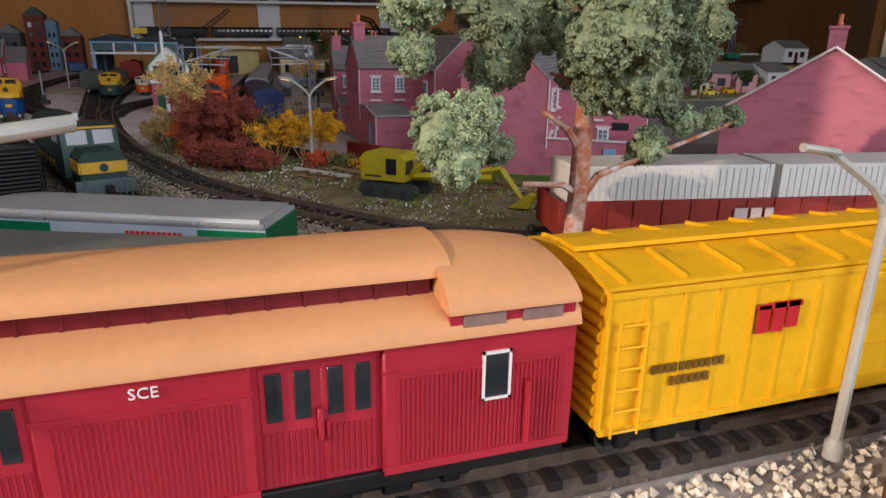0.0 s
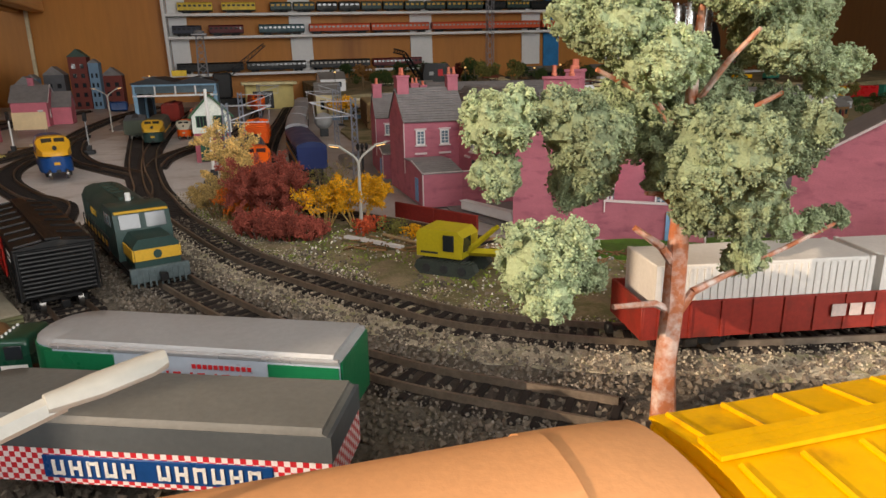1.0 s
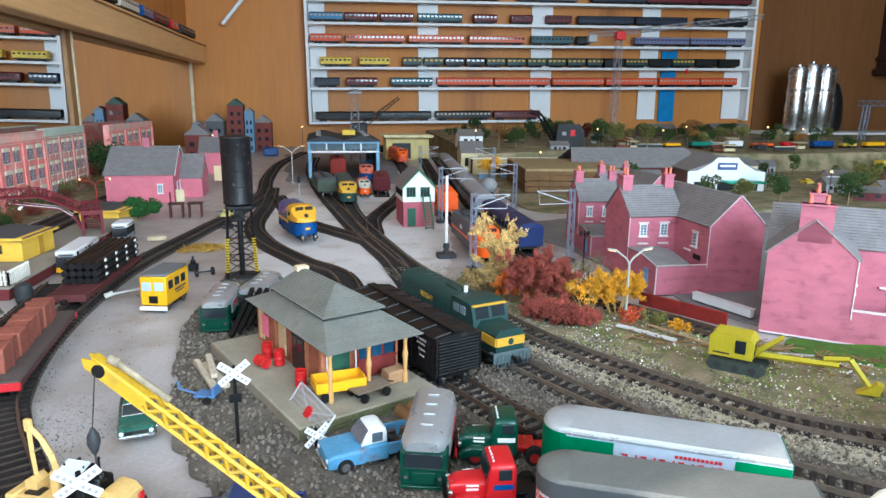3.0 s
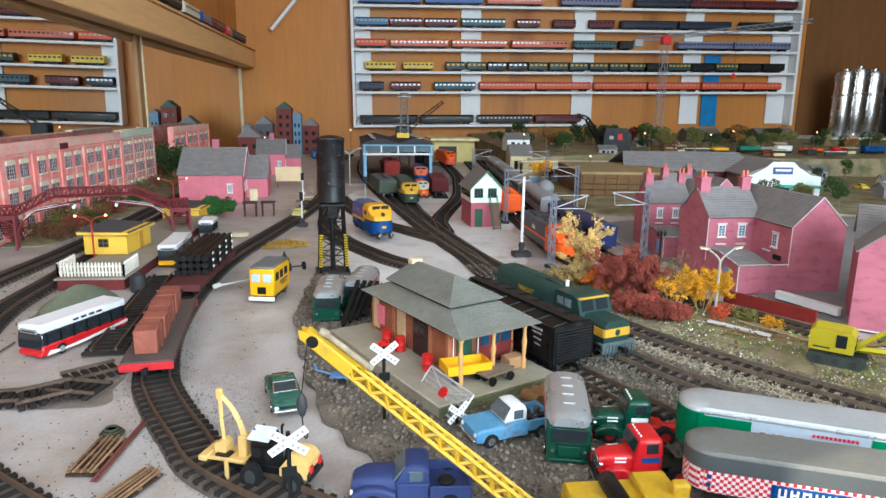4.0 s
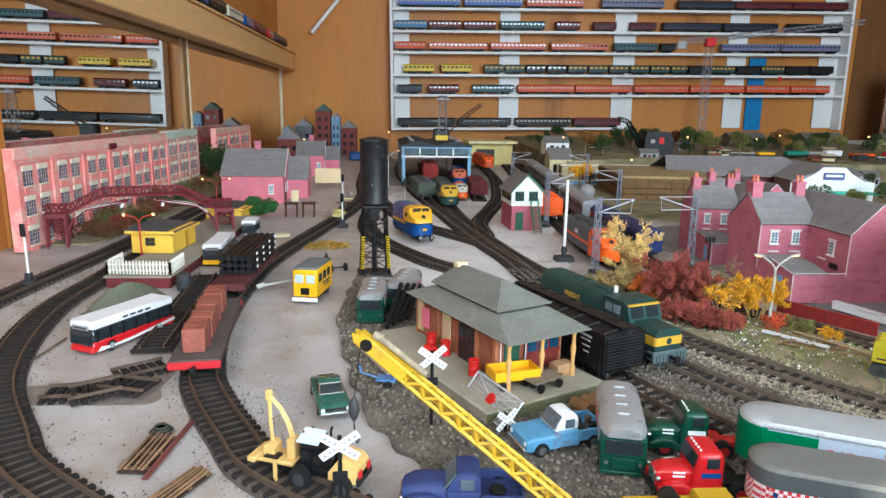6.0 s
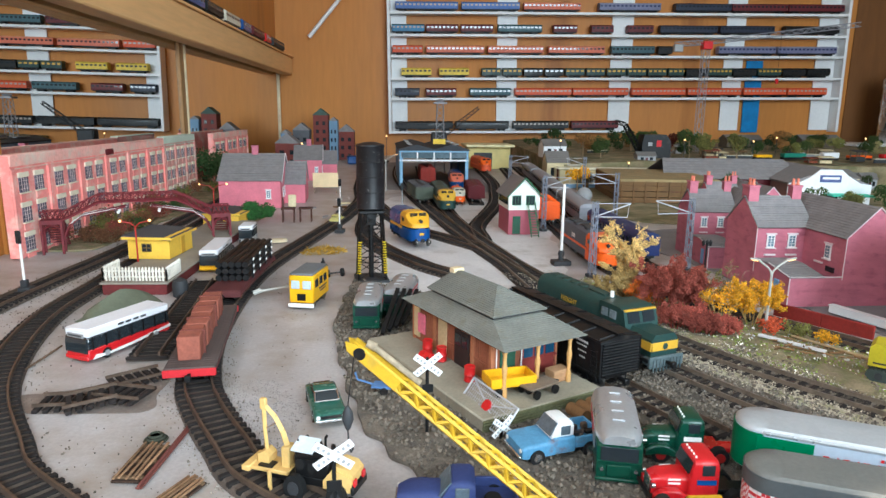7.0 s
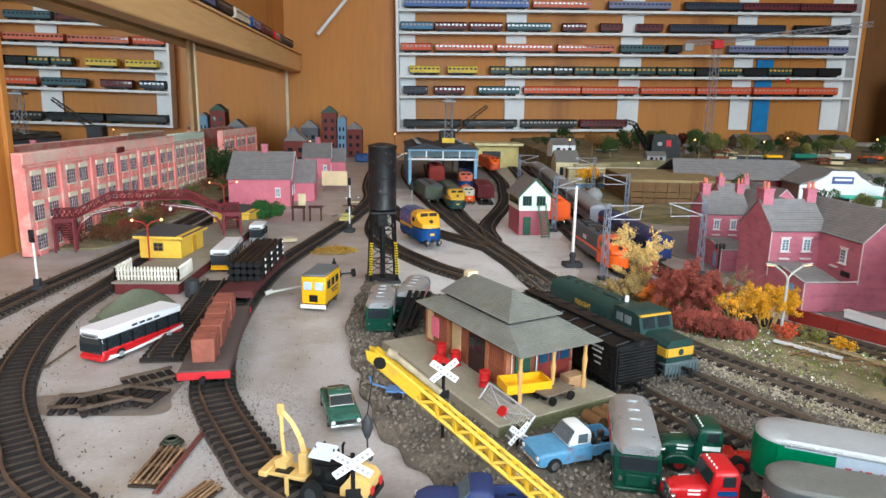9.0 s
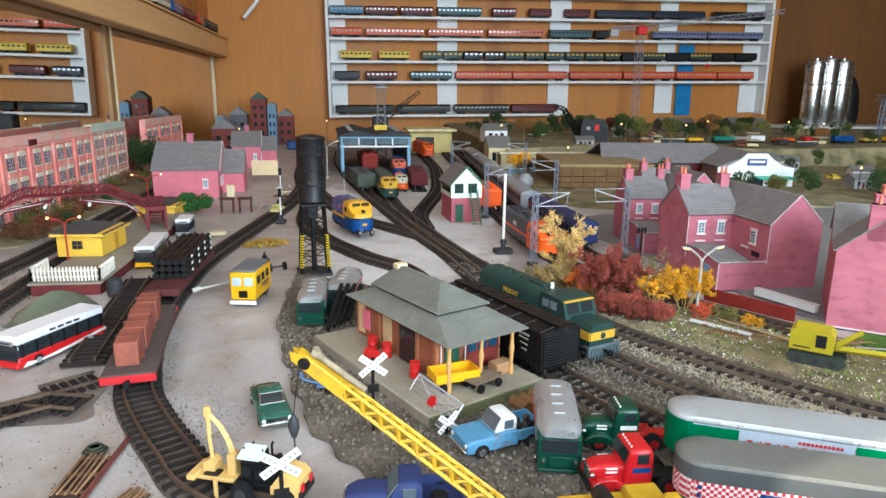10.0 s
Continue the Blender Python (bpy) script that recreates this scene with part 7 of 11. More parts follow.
def tractor_unit(label, tone, x, y, rz, chassis):
    """Bonneted lorry tractor facing +x."""
    t = thing("tractor_truck", label, "truck", "road vehicles")
    part("chassis", Mb().box(-0.006, 0, 0.0062, 0.050, 0.009, 0.0028, 0.0004).box(-0.014, 0, 0.0085, 0.014, 0.014, 0.0014, 0.0003), chassis, t)
    part("bonnet", body_loft([(0.002, 0.0072, 0.006, 0.0165), (0.016, 0.0064, 0.006, 0.0158), (0.0205, 0.0052, 0.006, 0.0140)], 0, 0.5), tone, t)
    part("cab", body_loft([(-0.0105, 0.0098, 0.006, 0.0245), (-0.0090, 0.0102, 0.006, 0.0262), (0.0015, 0.0102, 0.006, 0.0258), (0.0035, 0.0098, 0.006, 0.0178)], 0, 0.25), tone, t)
    for s in (-1, 1):
        part("side_window", bx(-0.0050, s * 0.0102, 0.0212, 0.0062, 0.0007, 0.0055, 0.0002), GLASS, t)
        part("fender", body_loft([(0.003, 0.0024, 0.0040, 0.0072), (0.009, 0.0027, 0.0060, 0.0112), (0.016, 0.0027, 0.0060, 0.0110), (0.0205, 0.0022, 0.0048, 0.0080)], 0, 0.6), tone, t).location.y = s * 0.0092
        part("headlight", Mb().rod((0.0195, s * 0.0072, 0.0115), (0.0212, s * 0.0072, 0.0115), 0.0013, n=10), CHROME, t)
        bars("marking", t, pose(-0.0045, s * 0.0104, 0.0150), [(0, 0, 0.0095, 0.0026)], BLUE if tone == RED else INKW, "small door sign bar")
        bars("marking", t, pose(0.0100, s * 0.0070, 0.0130, 0, 0, s * -3), [(0, 0.0015, 0.006, 0.0010), (0, -0.0005, 0.006, 0.0010)], INKW, "small pale bars")
        tyre(t, 0.0120, s * 0.0092, 0.0050, 0.0030, HUBRED, s)
        tyre(t, -0.0200, s * 0.0088, 0.0050, 0.0050, HUBRED, s)
    ws = Mb().add([(0.0016, -0.0084, 0.0244), (0.0016, 0.0084, 0.0244), (0.0036, 0.0084, 0.0190), (0.0036, -0.0084, 0.0190), (0.0023, -0.0084, 0.0245), (0.0023, 0.0084, 0.0245), (0.0043, 0.0090, 0.0186), (0.0043, -0.0090, 0.0186)], [(0, 1, 2, 3), (4, 5, 6, 7), (0, 1, 5, 4), (2, 3, 7, 6), (0, 3, 7, 4), (1, 2, 6, 5)])
    part("windscreen", ws, GLASS, t)
    part("grille", Mb().box(0.0208, 0, 0.0100, 0.0010, 0.0086, 0.0072, 0.0004), CHROME, t)
    part("bumper", Mb().box(0.0222, 0, 0.0052, 0.0016, 0.021, 0.0022, 0.0005), chassis, t)
    for k in range(5):
        part("roof_light", Mb().rod((0.0, -0.006 + 0.003 * k, 0.0258), (0.0, -0.006 + 0.003 * k, 0.0268), 0.0005, n=6), INKW, t)
    t.matrix_basis = pose(x, y, 0.0022, 0, 0, rz) @ Matrix.Scale(0.94, 4)
    return t


tractor_unit("bright red bonneted tractor truck coupled to a checked trailer", RED, -0.0130, 0.2795, 177, BLACK)
tractor_unit("dark green bonneted tractor truck with red chassis", BRUNGREEN, -0.0010, 0.3195, 172, RED)


def trailer(label, L, W, z0, z1, side_fn, roofm, x, y, rz, nose_r=0.012):
    """Round-nosed semi-trailer, nose towards +x."""
    t = thing("semi_trailer", label, "trailer", "road vehicles")
    h = W / 2
    def outline(k):
        pts = []
        n = 6
        for i in range(n + 1):
            a = math.pi / 2 * i / n
            pts.append(((L / 2 - nose_r + nose_r * math.cos(math.pi / 2 - a)) , (h - nose_r + nose_r * math.sin(math.pi / 2 - a))))
        for i in range(n + 1):
            a = math.pi / 2 * i / n
            pts.append((L / 2 - nose_r + nose_r * math.cos(a), -(h - nose_r + nose_r * math.sin(a))))
        pts += [(-L / 2, -h), (-L / 2, h)]
        return [((x0 - (-L / 2)) * (1 - (1 - k) * 0.25) + -L / 2 + (0.002 if k < 1 and x0 < 0 else 0), y0 * k) for x0, y0 in pts]
    o = outline(1)
    part("body", Mb().prism(o, z0, z1, "z"), side_fn, t)
    o2, o3 = outline(0.985), outline(0.92)
    part("roof", Mb().loft([[(a, b, z1) for a, b in o], [(a, b, z1 + 0.0010) for a, b in o2], [(a, b, z1 + 0.0022) for a, b in o3], [(a * 0.9, b * 0.4, z1 + 0.0028) for a, b in o3]]), roofm, t)
    part("chassis", Mb().box(-0.01, 0, z0 - 0.002, L - 0.03, W * 0.5, 0.004, 0.0005), BLACK, t)
    for ex in (-L / 2 + 0.014, -L / 2 + 0.026):
        for s in (-1, 1):
            tyre(t, ex, s * (h - 0.003), 0.0050, 0.0055, HUBRED, s)
    part("landing_leg", Mb().rod((L / 2 - 0.032, 0.007, 0.001), (L / 2 - 0.032, 0.007, z0), 0.0010, n=6).rod((L / 2 - 0.032, -0.007, 0.001), (L / 2 - 0.032, -0.007, z0), 0.0010, n=6).box(L / 2 - 0.032, 0, z0 - 0.002, 0.003, 0.016, 0.003), BLACK, t)
    return put_at(t, x, y, 0.0028, rz)


# checked material: red dots on white
def checked():
    m = bpy.data.materials.new("red_white_check")
    m.use_nodes = True
    n, l = m.node_tree.nodes, m.node_tree.links
    tc, mp, ch = n.new("ShaderNodeTexCoord"), n.new("ShaderNodeMapping"), n.new("ShaderNodeTexChecker")
    mp.inputs["Rotation"].default_value = (0, radians(0), 0)
    mp.inputs["Location"].default_value = (0.0003, 0.0003, 0.0003)
    ch.inputs["Scale"].default_value = 620
    ch.inputs["Color1"].default_value, ch.inputs["Color2"].default_value = (*lin(206, 44, 54), 1), (*lin(236, 226, 226), 1)
    l.new(tc.outputs["Object"], mp.inputs[0])
    l.new(mp.outputs[0], ch.inputs[0])
    l.new(ch.outputs[0], n["Principled BSDF"].inputs["Base Color"])
    n["Principled BSDF"].inputs["Roughness"].default_value = 0.4
    return m


TROOF = mat("trailer_roof_grey", (112, 111, 106), rough=0.5, var=0.12, coarse=60)
TSILV = mat("trailer_roof_silver", (174, 175, 176), rough=0.42, var=0.08, metal=0.2)
pur = trailer("white trailer with red checks, blue sign and grey roof", 0.112, 0.027, 0.0105, 0.0275, checked(), TROOF, 0.0550, 0.2415, 157.4)
for s in (-1, 1):
    part("sign_panel", bx(-0.010, s * 0.0136, 0.0155, 0.062, 0.0006, 0.0066, 0.0002), BLUE, pur, "bright blue sign panel")
    bars("sign_marking", pur, pose(-0.010, s * 0.0141, 0.0155), [(-0.0275 + k * 0.0048 + d, 0, 0.0009, 0.0044) for k in range(12) for d in (0, 0.0024) if k != 6] + [(-0.0263 + k * 0.0048, 0.0016 - 0.0016 * (k % 3), 0.0026, 0.0009) for k in range(12) if k != 6], INKW, "white sign bars")
    bars("emblem", pur, pose(0.048, s * 0.0125, 0.0160, 0, 0, -s * 28), [(0, 0.002, 0.006, 0.002), (0, -0.002, 0.006, 0.002)], BLUE, "blue emblem bars")
def nosed(L, h, r, grow):
    """Plan of a round-nosed box, nose towards +x."""
    pts = [(L / 2 - r + (r + grow) * math.cos(math.pi / 2 - math.pi / 2 * i / 6), h - r + (r + grow) * math.sin(math.pi / 2 - math.pi / 2 * i / 6)) for i in range(7)]
    pts += [(L / 2 - r + (r + grow) * math.cos(math.pi / 2 * i / 6), -(h - r) - (r + grow) * math.sin(math.pi / 2 * i / 6)) for i in range(7)]
    return pts + [(-L / 2 - grow, -h - grow), (-L / 2 - grow, h + grow)]


part("upper_side", Mb().prism(nosed(0.112, 0.0135, 0.012, 0.0003), 0.0208, 0.0279, "z"), mat("trailer_band_grey", (84, 88, 90), rough=0.5, var=0.08), pur, "darker grey upper band")
cfm = mat("trailer_silver_side", (176, 186, 198), rough=0.35, var=0.06, metal=0.15)
cft = trailer("silver trailer with green bands and rounded roof", 0.1065, 0.027, 0.0105, 0.0305, cfm, TSILV, 0.0660, 0.2770, 154.5)
CFG = mat("trailer_green", (10, 104, 66), rough=0.35, var=0.08)
for s in (-1, 1):
    part("green_band", bx(0.032, s * 0.0136, 0.0210, 0.024, 0.0007, 0.0160), CFG, cft, "green front band")
    part("green_band", bx(-0.042, s * 0.0136, 0.0210, 0.022, 0.0007, 0.0160), CFG, cft, "green rear band")
    bars("sign_marking", cft, pose(-0.006, s * 0.0139, 0.0235), [(0.010 * -s + q * 0.0018, 0.0034, 0.0012, 0.0014) for q in range(-5, 6)] + [(-0.020 + k * 0.0040, -0.0012, 0.0008, 0.0050) for k in range(11)] + [(-0.0188 + k * 0.0040, 0.0008 - 0.0016 * (k % 2), 0.0018, 0.0008) for k in range(11)], INKR, "red sign bars")
    part("roof_trim", Mb().rod((-0.0530, s * 0.0132, 0.0306), (0.0420, s * 0.0132, 0.0306), 0.0010, n=8), SILVER, cft, "bright silver roof trim")
part("rear_panel", bx(-0.0535, 0, 0.0205, 0.0008, 0.0262, 0.0195), CFG, cft, "green rear end")
part("nose_panel", Mb().prism([(0.0534 - 0.012 + 0.0124 * math.cos(math.pi / 2 - math.pi / 2 * i / 6), 0.0015 + 0.0124 * math.sin(math.pi / 2 - math.pi / 2 * i / 6)) for i in range(7)] + [(0.0534 - 0.012 + 0.0124 * math.cos(math.pi / 2 * i / 6), -0.0015 - 0.0124 * math.sin(math.pi / 2 * i / 6)) for i in range(7)], 0.0110, 0.0300, "z"), CFG, cft, "green rounded nose")


def city_bus(label, top, mid, low, x, y, rz, L=0.076, W=0.0205, H=0.0262):
    t = thing("city_bus", label, "bus", "road vehicles")
    h = W / 2
    part("lower_body", bx(0, 0, 0.0062, L, W, 0.0078, 0.0010), low, t)
    part("window_band", bx(0, 0, 0.0146, L - 0.0008, W - 0.0004, 0.0098, 0.0008), GLASS, t)
    part("roof", Mb().box(0, 0, 0.0222, L, W, 0.0064, 0.0012), top, t)
    for s in (-1, 1):
        part("swoosh", Mb().prism([(-L / 2, 0.0060), (L * 0.1, 0.0026), (L * 0.46, 0.0026), (L * 0.42, 0.0058), (L * 0.30, 0.0040), (-L * 0.02, 0.0052), (-L / 2, 0.0082)], s * (h + 0.0001) - 0.0003, s * (h + 0.0001) + 0.0003, "y"), mid, t, "painted side swoosh")
        bars("marking", t, pose(0, s * (h + 0.0001), 0.0222), [(-0.012 + k * 0.007, 0, 0.005, 0.0016) for k in range(4)], DARKGREY, "small roofline bars")
        for k in range(7):
            part("pillar", bx(-L / 2 + 0.004 + k * (L - 0.008) / 6, s * (h - 0.0001), 0.0145, 0.0010, 0.0007, 0.0096), BLACK, t)
        for ex in (-0.30, 0.30):
            tyre(t, ex * L, s * (h - 0.0012), 0.0040, 0.0028, GREY, s)
    part("windscreen", Mb().prism([(L / 2 - 0.0004, 0.0075), (L / 2 + 0.0012, 0.0080), (L / 2 + 0.0010, 0.0150), (L / 2 - 0.0002, 0.0200), (L / 2 - 0.0008, 0.0200)], -W * 0.46, W * 0.46, "y"), GLASS, t)
    part("destination_box", bx(L / 2 + 0.0002, 0, 0.0205, 0.0010, W * 0.7, 0.0030), GREY, t)
    bars("marking", t, pose(L / 2 + 0.0009, 0, 0.0205, 0, 0, 90), [(0, 0, W * 0.55, 0.0012)], DARKGREY, "small destination bar")
    part("bumper", Mb().box(L / 2 + 0.0004, 0, 0.0040, 0.0014, W, 0.0034, 0.0005), low, t)
    return put_at(t, x, y, 0.0006, rz)


city_bus("white and red city bus parked on the grey ground", mat("bus_white", (232, 232, 236), rough=0.4, var=0.05), INKW, RED, -0.3645, 0.5015, -116, 0.076, 0.0225)
city_bus("white and yellow bus parked beside the platform", MATS["bus_white"], YELLOW, YELLOW, -0.367, 0.776, -87, 0.078, 0.0215, 0.025)
city_bus("small pale grey van parked by the platform", MATS["bus_white"], GREY, GREY, -0.362, 0.915, -88, 0.036, 0.019, 0.024)


def railcar():
    """Yellow boxy inspection railcar facing -x."""
    t = thing("inspection_railcar", "small yellow inspection railcar with grey roof", "rail vehicle")
    L, W = 0.046, 0.0235
    part("body", bx(0, 0, 0.0190, L, W, 0.026, 0.0012), YELLOW, t)
    part("roof", Mb().box(0, 0, 0.0328, L - 0.001, W - 0.001, 0.0026, 0.0010), mat("railcar_roof", (106, 108, 110), rough=0.7), t)
    for s in (-1, 1):
        part("windscreen", bx(-L / 2 - 0.0002, s * 0.0054, 0.0235, 0.0010, 0.0080, 0.0078, 0.0003), mat("pale_glass", (188, 200, 212), rough=0.12, bump=0), t)
        for k in range(3):
            part("side_window", bx(-0.014 + k * 0.0125, s * W / 2, 0.0235, 0.0085, 0.0008, 0.0075, 0.0003), GLASS, t)
        bars("marking", t, pose(0.004, s * (W / 2 + 0.0002), 0.0150), [(0, 0.0015, 0.022, 0.0016), (0, -0.0012, 0.016, 0.0012)], NAVY, "small dark side bars")
    part("grille", bx(-L / 2 - 0.0003, 0, 0.0118, 0.0010, 0.0080, 0.0065, 0.0003), BLACK, t)
    part("plough", Mb().box(-L / 2 - 0.0012, 0, 0.0042, 0.0020, W + 0.001, 0.0038, 0.0005), INKW, t, "pale front buffer beam")
    part("underframe", bx(0, 0, 0.0052, L * 0.92, W * 0.8, 0.0040), BLACK, t)
    for ex in (-1, 1):
        for s in (-1, 1):
            w = new("wheel", WHEEL)
            w.parent = t
            w.matrix_basis = pose(ex * 0.015, s * 0.0083, 0.0052)
    return put_at(t, -0.2360, 0.6150, 0.0006, 79)


railcar()


# ---- cranes and diggers ----
def lattice(mb, p0, p1, w, n, r=0.0006, wr=None):
    """A square lattice girder between two points."""
    p0, p1 = Vector(p0), Vector(p1)
    d = (p1 - p0).normalized()
    side = d.cross(Vector((0, 0, 1)))
    side = side.normalized() if side.length > 0.05 else Vector((1, 0, 0))
    up = side.cross(d).normalized()
    w1 = w if wr is None else wr
    def c(k, i):
        q, ww = p0.lerp(p1, k / n), (w + (w1 - w) * k / n) / 2
        a, b = ((-1, -1), (1, -1), (1, 1), (-1, 1))[i]
        return q + side * a * ww + up * b * ww
    for i in range(4):
        mb.rod(c(0, i), c(n, i), r, n=4)
        for k in range(n):
            j = (i + 1) % 4
            mb.rod(c(k, i), c(k + 1, j), r * 0.7, n=4) if k % 2 else mb.rod(c(k, j), c(k + 1, i), r * 0.7, n=4)
    return mb


def mobile_crane():
    t = thing("mobile_crane", "yellow mobile crane with lattice jib and hanging hook", "crane")
    tip, foot = Vector((-0.1650, 0.2580, 0.0835)), Vector((-0.0650, 0.2350, 0.0040))
    d = (tip - foot).normalized()
    side = Vector((0, 0, 1)).cross(d).normalized()
    up = d.cross(side).normalized()
    CY = mat("crane_yellow", (196, 156, 36), rough=0.5, var=0.14, dirt=(160, 132, 60), dirty=0.18)
    def corner(k, s, u):
        """A corner of the tapering jib, k of the way from foot to tip."""
        return foot.lerp(tip, k) + side * s * (0.0030 - 0.0009 * k) + up * u * (0.0030 - 0.0009 * k)
    for s in (-1, 1):
        for u in (-1, 1):
            part("jib_chord", Mb().rod(corner(0, s, u), corner(1, s, u), 0.0011, 0.0009, n=4), CY, t)
    n = 28
    for k in range(n - 4):
        for s in (-1, 1):
            a = 1 if k % 2 else -1
            part("jib_web", Mb().rod(corner(k / n, s, -a), corner((k + 1) / n, s, a), 0.0008, n=4), CY, t)
            part("jib_lacing", Mb().rod(corner(k / n, -a, s), corner((k + 1) / n, a, s), 0.0008, n=4), CY, t)
    for s in (-1, 1):
        q = [corner(0.84, s, -1.15), corner(1.03, s, -1.05), corner(1.05, s, 0.1), corner(1.02, s, 1.1), corner(0.84, s, 1.15)]
        part("head_plate", Mb().add(q + [v + side * s * 0.0008 for v in q], [(0, 1, 2, 3, 4), (5, 6, 7, 8, 9), (0, 1, 6, 5), (1, 2, 7, 6), (2, 3, 8, 7), (3, 4, 9, 8), (4, 0, 5, 9)]), CY, t)
    for u in (-1, 1):
        q = [corner(0.84, -1, u), corner(0.84, 1, u), corner(1.03, 1, u), corner(1.03, -1, u)]
        part("head_cover", Mb().add(q + [v + up * u * 0.0008 for v in q], [(0, 1, 2, 3), (4, 5, 6, 7), (0, 1, 5, 4), (1, 2, 6, 5), (2, 3, 7, 6), (3, 0, 4, 7)]), CY, t)
    part("jib_strut", Mb().rod(foot.lerp(tip, 0.79) + up * 0.0052 - side * 0.0012, foot.lerp(tip, 0.975) + up * 0.0046 - side * 0.0012, 0.0013, n=8).rod(foot.lerp(tip, 0.965) + up * 0.0050 - side * 0.0012, foot.lerp(tip, 0.995) + up * 0.0040 - side * 0.0012, 0.0019, n=10), mat("strut_beige", (150, 136, 112), rough=0.7, var=0.25, coarse=200), t, "pale grey hoist strut")
    part("sheave", Mb().rod(tip - d * 0.001 - side * 0.003, tip - d * 0.001 + side * 0.003, 0.0026, n=14), BLACK, t)
    cx = tip.x - 0.0052
    part("cable", Mb().rod((tip.x - 0.002, tip.y, tip.z - 0.001), (cx, tip.y, 0.0590), 0.0002, n=4), BLACK, t)
    part("hook_block", Mb().lathe([(0.0003, 0.0485), (0.0012, 0.0498), (0.0024, 0.0535), (0.0021, 0.0568), (0.0006, 0.0595)], cx, tip.y, 12), DARKGREY, t)
    part("hook", Mb().pipe([(cx, tip.y, 0.0490), (cx + 0.0003, tip.y, 0.0412), (cx + 0.0012, tip.y, 0.0388), (cx + 0.0020, tip.y, 0.0402), (cx + 0.0014, tip.y, 0.0415)], 0.0004, 5), DARKGREY, t)
    part("jib_plate", Mb().add([foot.lerp(tip, k) - side * 0.0042 + up * u - side * q for q in (0, 0.0006) for k, u in ((0.36, -0.0035), (0.36, 0.0010), (0.46, 0.0010), (0.46, -0.0035))], [(0, 1, 2, 3), (4, 5, 6, 7), (0, 1, 5, 4), (1, 2, 6, 5), (2, 3, 7, 6), (3, 0, 4, 7)]), INKW, t, "small pale name plate")
    body = Mb().box(-0.036, 0.2380, 0.0120, 0.046, 0.026, 0.010, 0.0012).box(-0.021, 0.2380, 0.0178, 0.016, 0.024, 0.006, 0.001)
    part("carrier", body, CY, t)
    part("engine_cover", Mb().box(-0.014, 0.2320, 0.0215, 0.0075, 0.006, 0.009, 0.0012), CY, t)
    part("winch", Mb().rod((-0.040, 0.2290, 0.0195), (-0.040, 0.2470, 0.0195), 0.0040, n=14), BLACK, t)
    for ex in (-0.052, -0.036, -0.020):
        for y, s in ((0.2250, -1), (0.2510, 1)):
            tyre(t, ex, y, 0.0048, 0.004, YELLOW, s)
    t.location.z = 0.0028
    return t


mobile_crane()


def tracked_excavator():
    """Yellow crawler excavator, boom towards +x."""
    t = thing("crawler_excavator", "yellow crawler excavator on dark tracks with a bent bucket arm", "excavator")
    EY = mat("excavator_yellow", (200, 184, 40), rough=0.5, var=0.1)
    for s in (-1, 1):
        tr = Mb().prism([(-0.017, 0.0), (0.017, 0.0), (0.021, 0.004), (0.019, 0.0085), (-0.019, 0.0085), (-0.021, 0.004)], s * 0.0105 - 0.0032, s * 0.0105 + 0.0032, "y")
        tk = part("track", tr, mat("track_grey", (66, 74, 68), rough=0.8, var=0.2), t)
        for k in range(14):
            part("track_shoe", bx(-0.017 + k * 0.0026, s * 0.0105, 0.0088, 0.0012, 0.0068, 0.0012), MATS["track_grey"], tk)
        for k in range(3):
            part("road_wheel", Mb().rod((-0.012 + k * 0.012, s * 0.0138, 0.0042), (-0.012 + k * 0.012, s * 0.0144, 0.0042), 0.0028, n=10), DARKGREY, tk)
    part("turntable", bx(0, 0, 0.0095, 0.020, 0.016, 0.003), DARKGREY, t)
    part("house", Mb().prism([(-0.020, 0.0108), (0.011, 0.0108), (0.012, 0.0235), (0.008, 0.0275), (-0.017, 0.0280), (-0.020, 0.0250)], -0.0115, 0.0115, "y"), EY, t)
    part("cab_window", bx(0.0022, -0.0117, 0.0200, 0.0075, 0.0007, 0.0100, 0.0002), GLASS, t)
    part("windscreen", bx(0.0118, -0.0050, 0.0195, 0.0007, 0.0100, 0.0085), GLASS, t)
    bars("marking", t, pose(-0.011, -0.0118, 0.0135), [(0, 0, 0.012, 0.0012)], DARKGREY, "small dark bar")
    part("mast", Mb().rod((0.011, 0.003, 0.014), (0.029, 0.003, 0.030), 0.0018, 0.0013, n=4).rod((0.011, -0.003, 0.014), (0.029, -0.003, 0.030), 0.0018, 0.0013, n=4), EY, t)
    part("boom", Mb().rod((0.010, 0, 0.013), (0.066, 0, 0.0165), 0.0026, 0.0022, n=4), EY, t)
    part("arm", Mb().rod((0.056, 0, 0.0195), (0.072, 0, 0.0225), 0.0020, n=4).rod((0.072, 0, 0.0225), (0.088, 0, 0.003), 0.0022, 0.0018, n=4), EY, t)
    part("bucket", Mb().prism([(0.078, 0.0005), (0.092, 0.0015), (0.094, 0.0085), (0.090, 0.0095), (0.084, 0.0045)], -0.0045, 0.0045, "y"), EY, t)
    part("ram", Mb().rod((0.026, 0, 0.0175), (0.050, 0, 0.0205), 0.0008, n=6), CHROME, t)
    put_at(t, 0.1925, 0.4085, 0.0035, -42)
    t.scale = (0.90, 0.92, 0.92)
    return t


tracked_excavator()


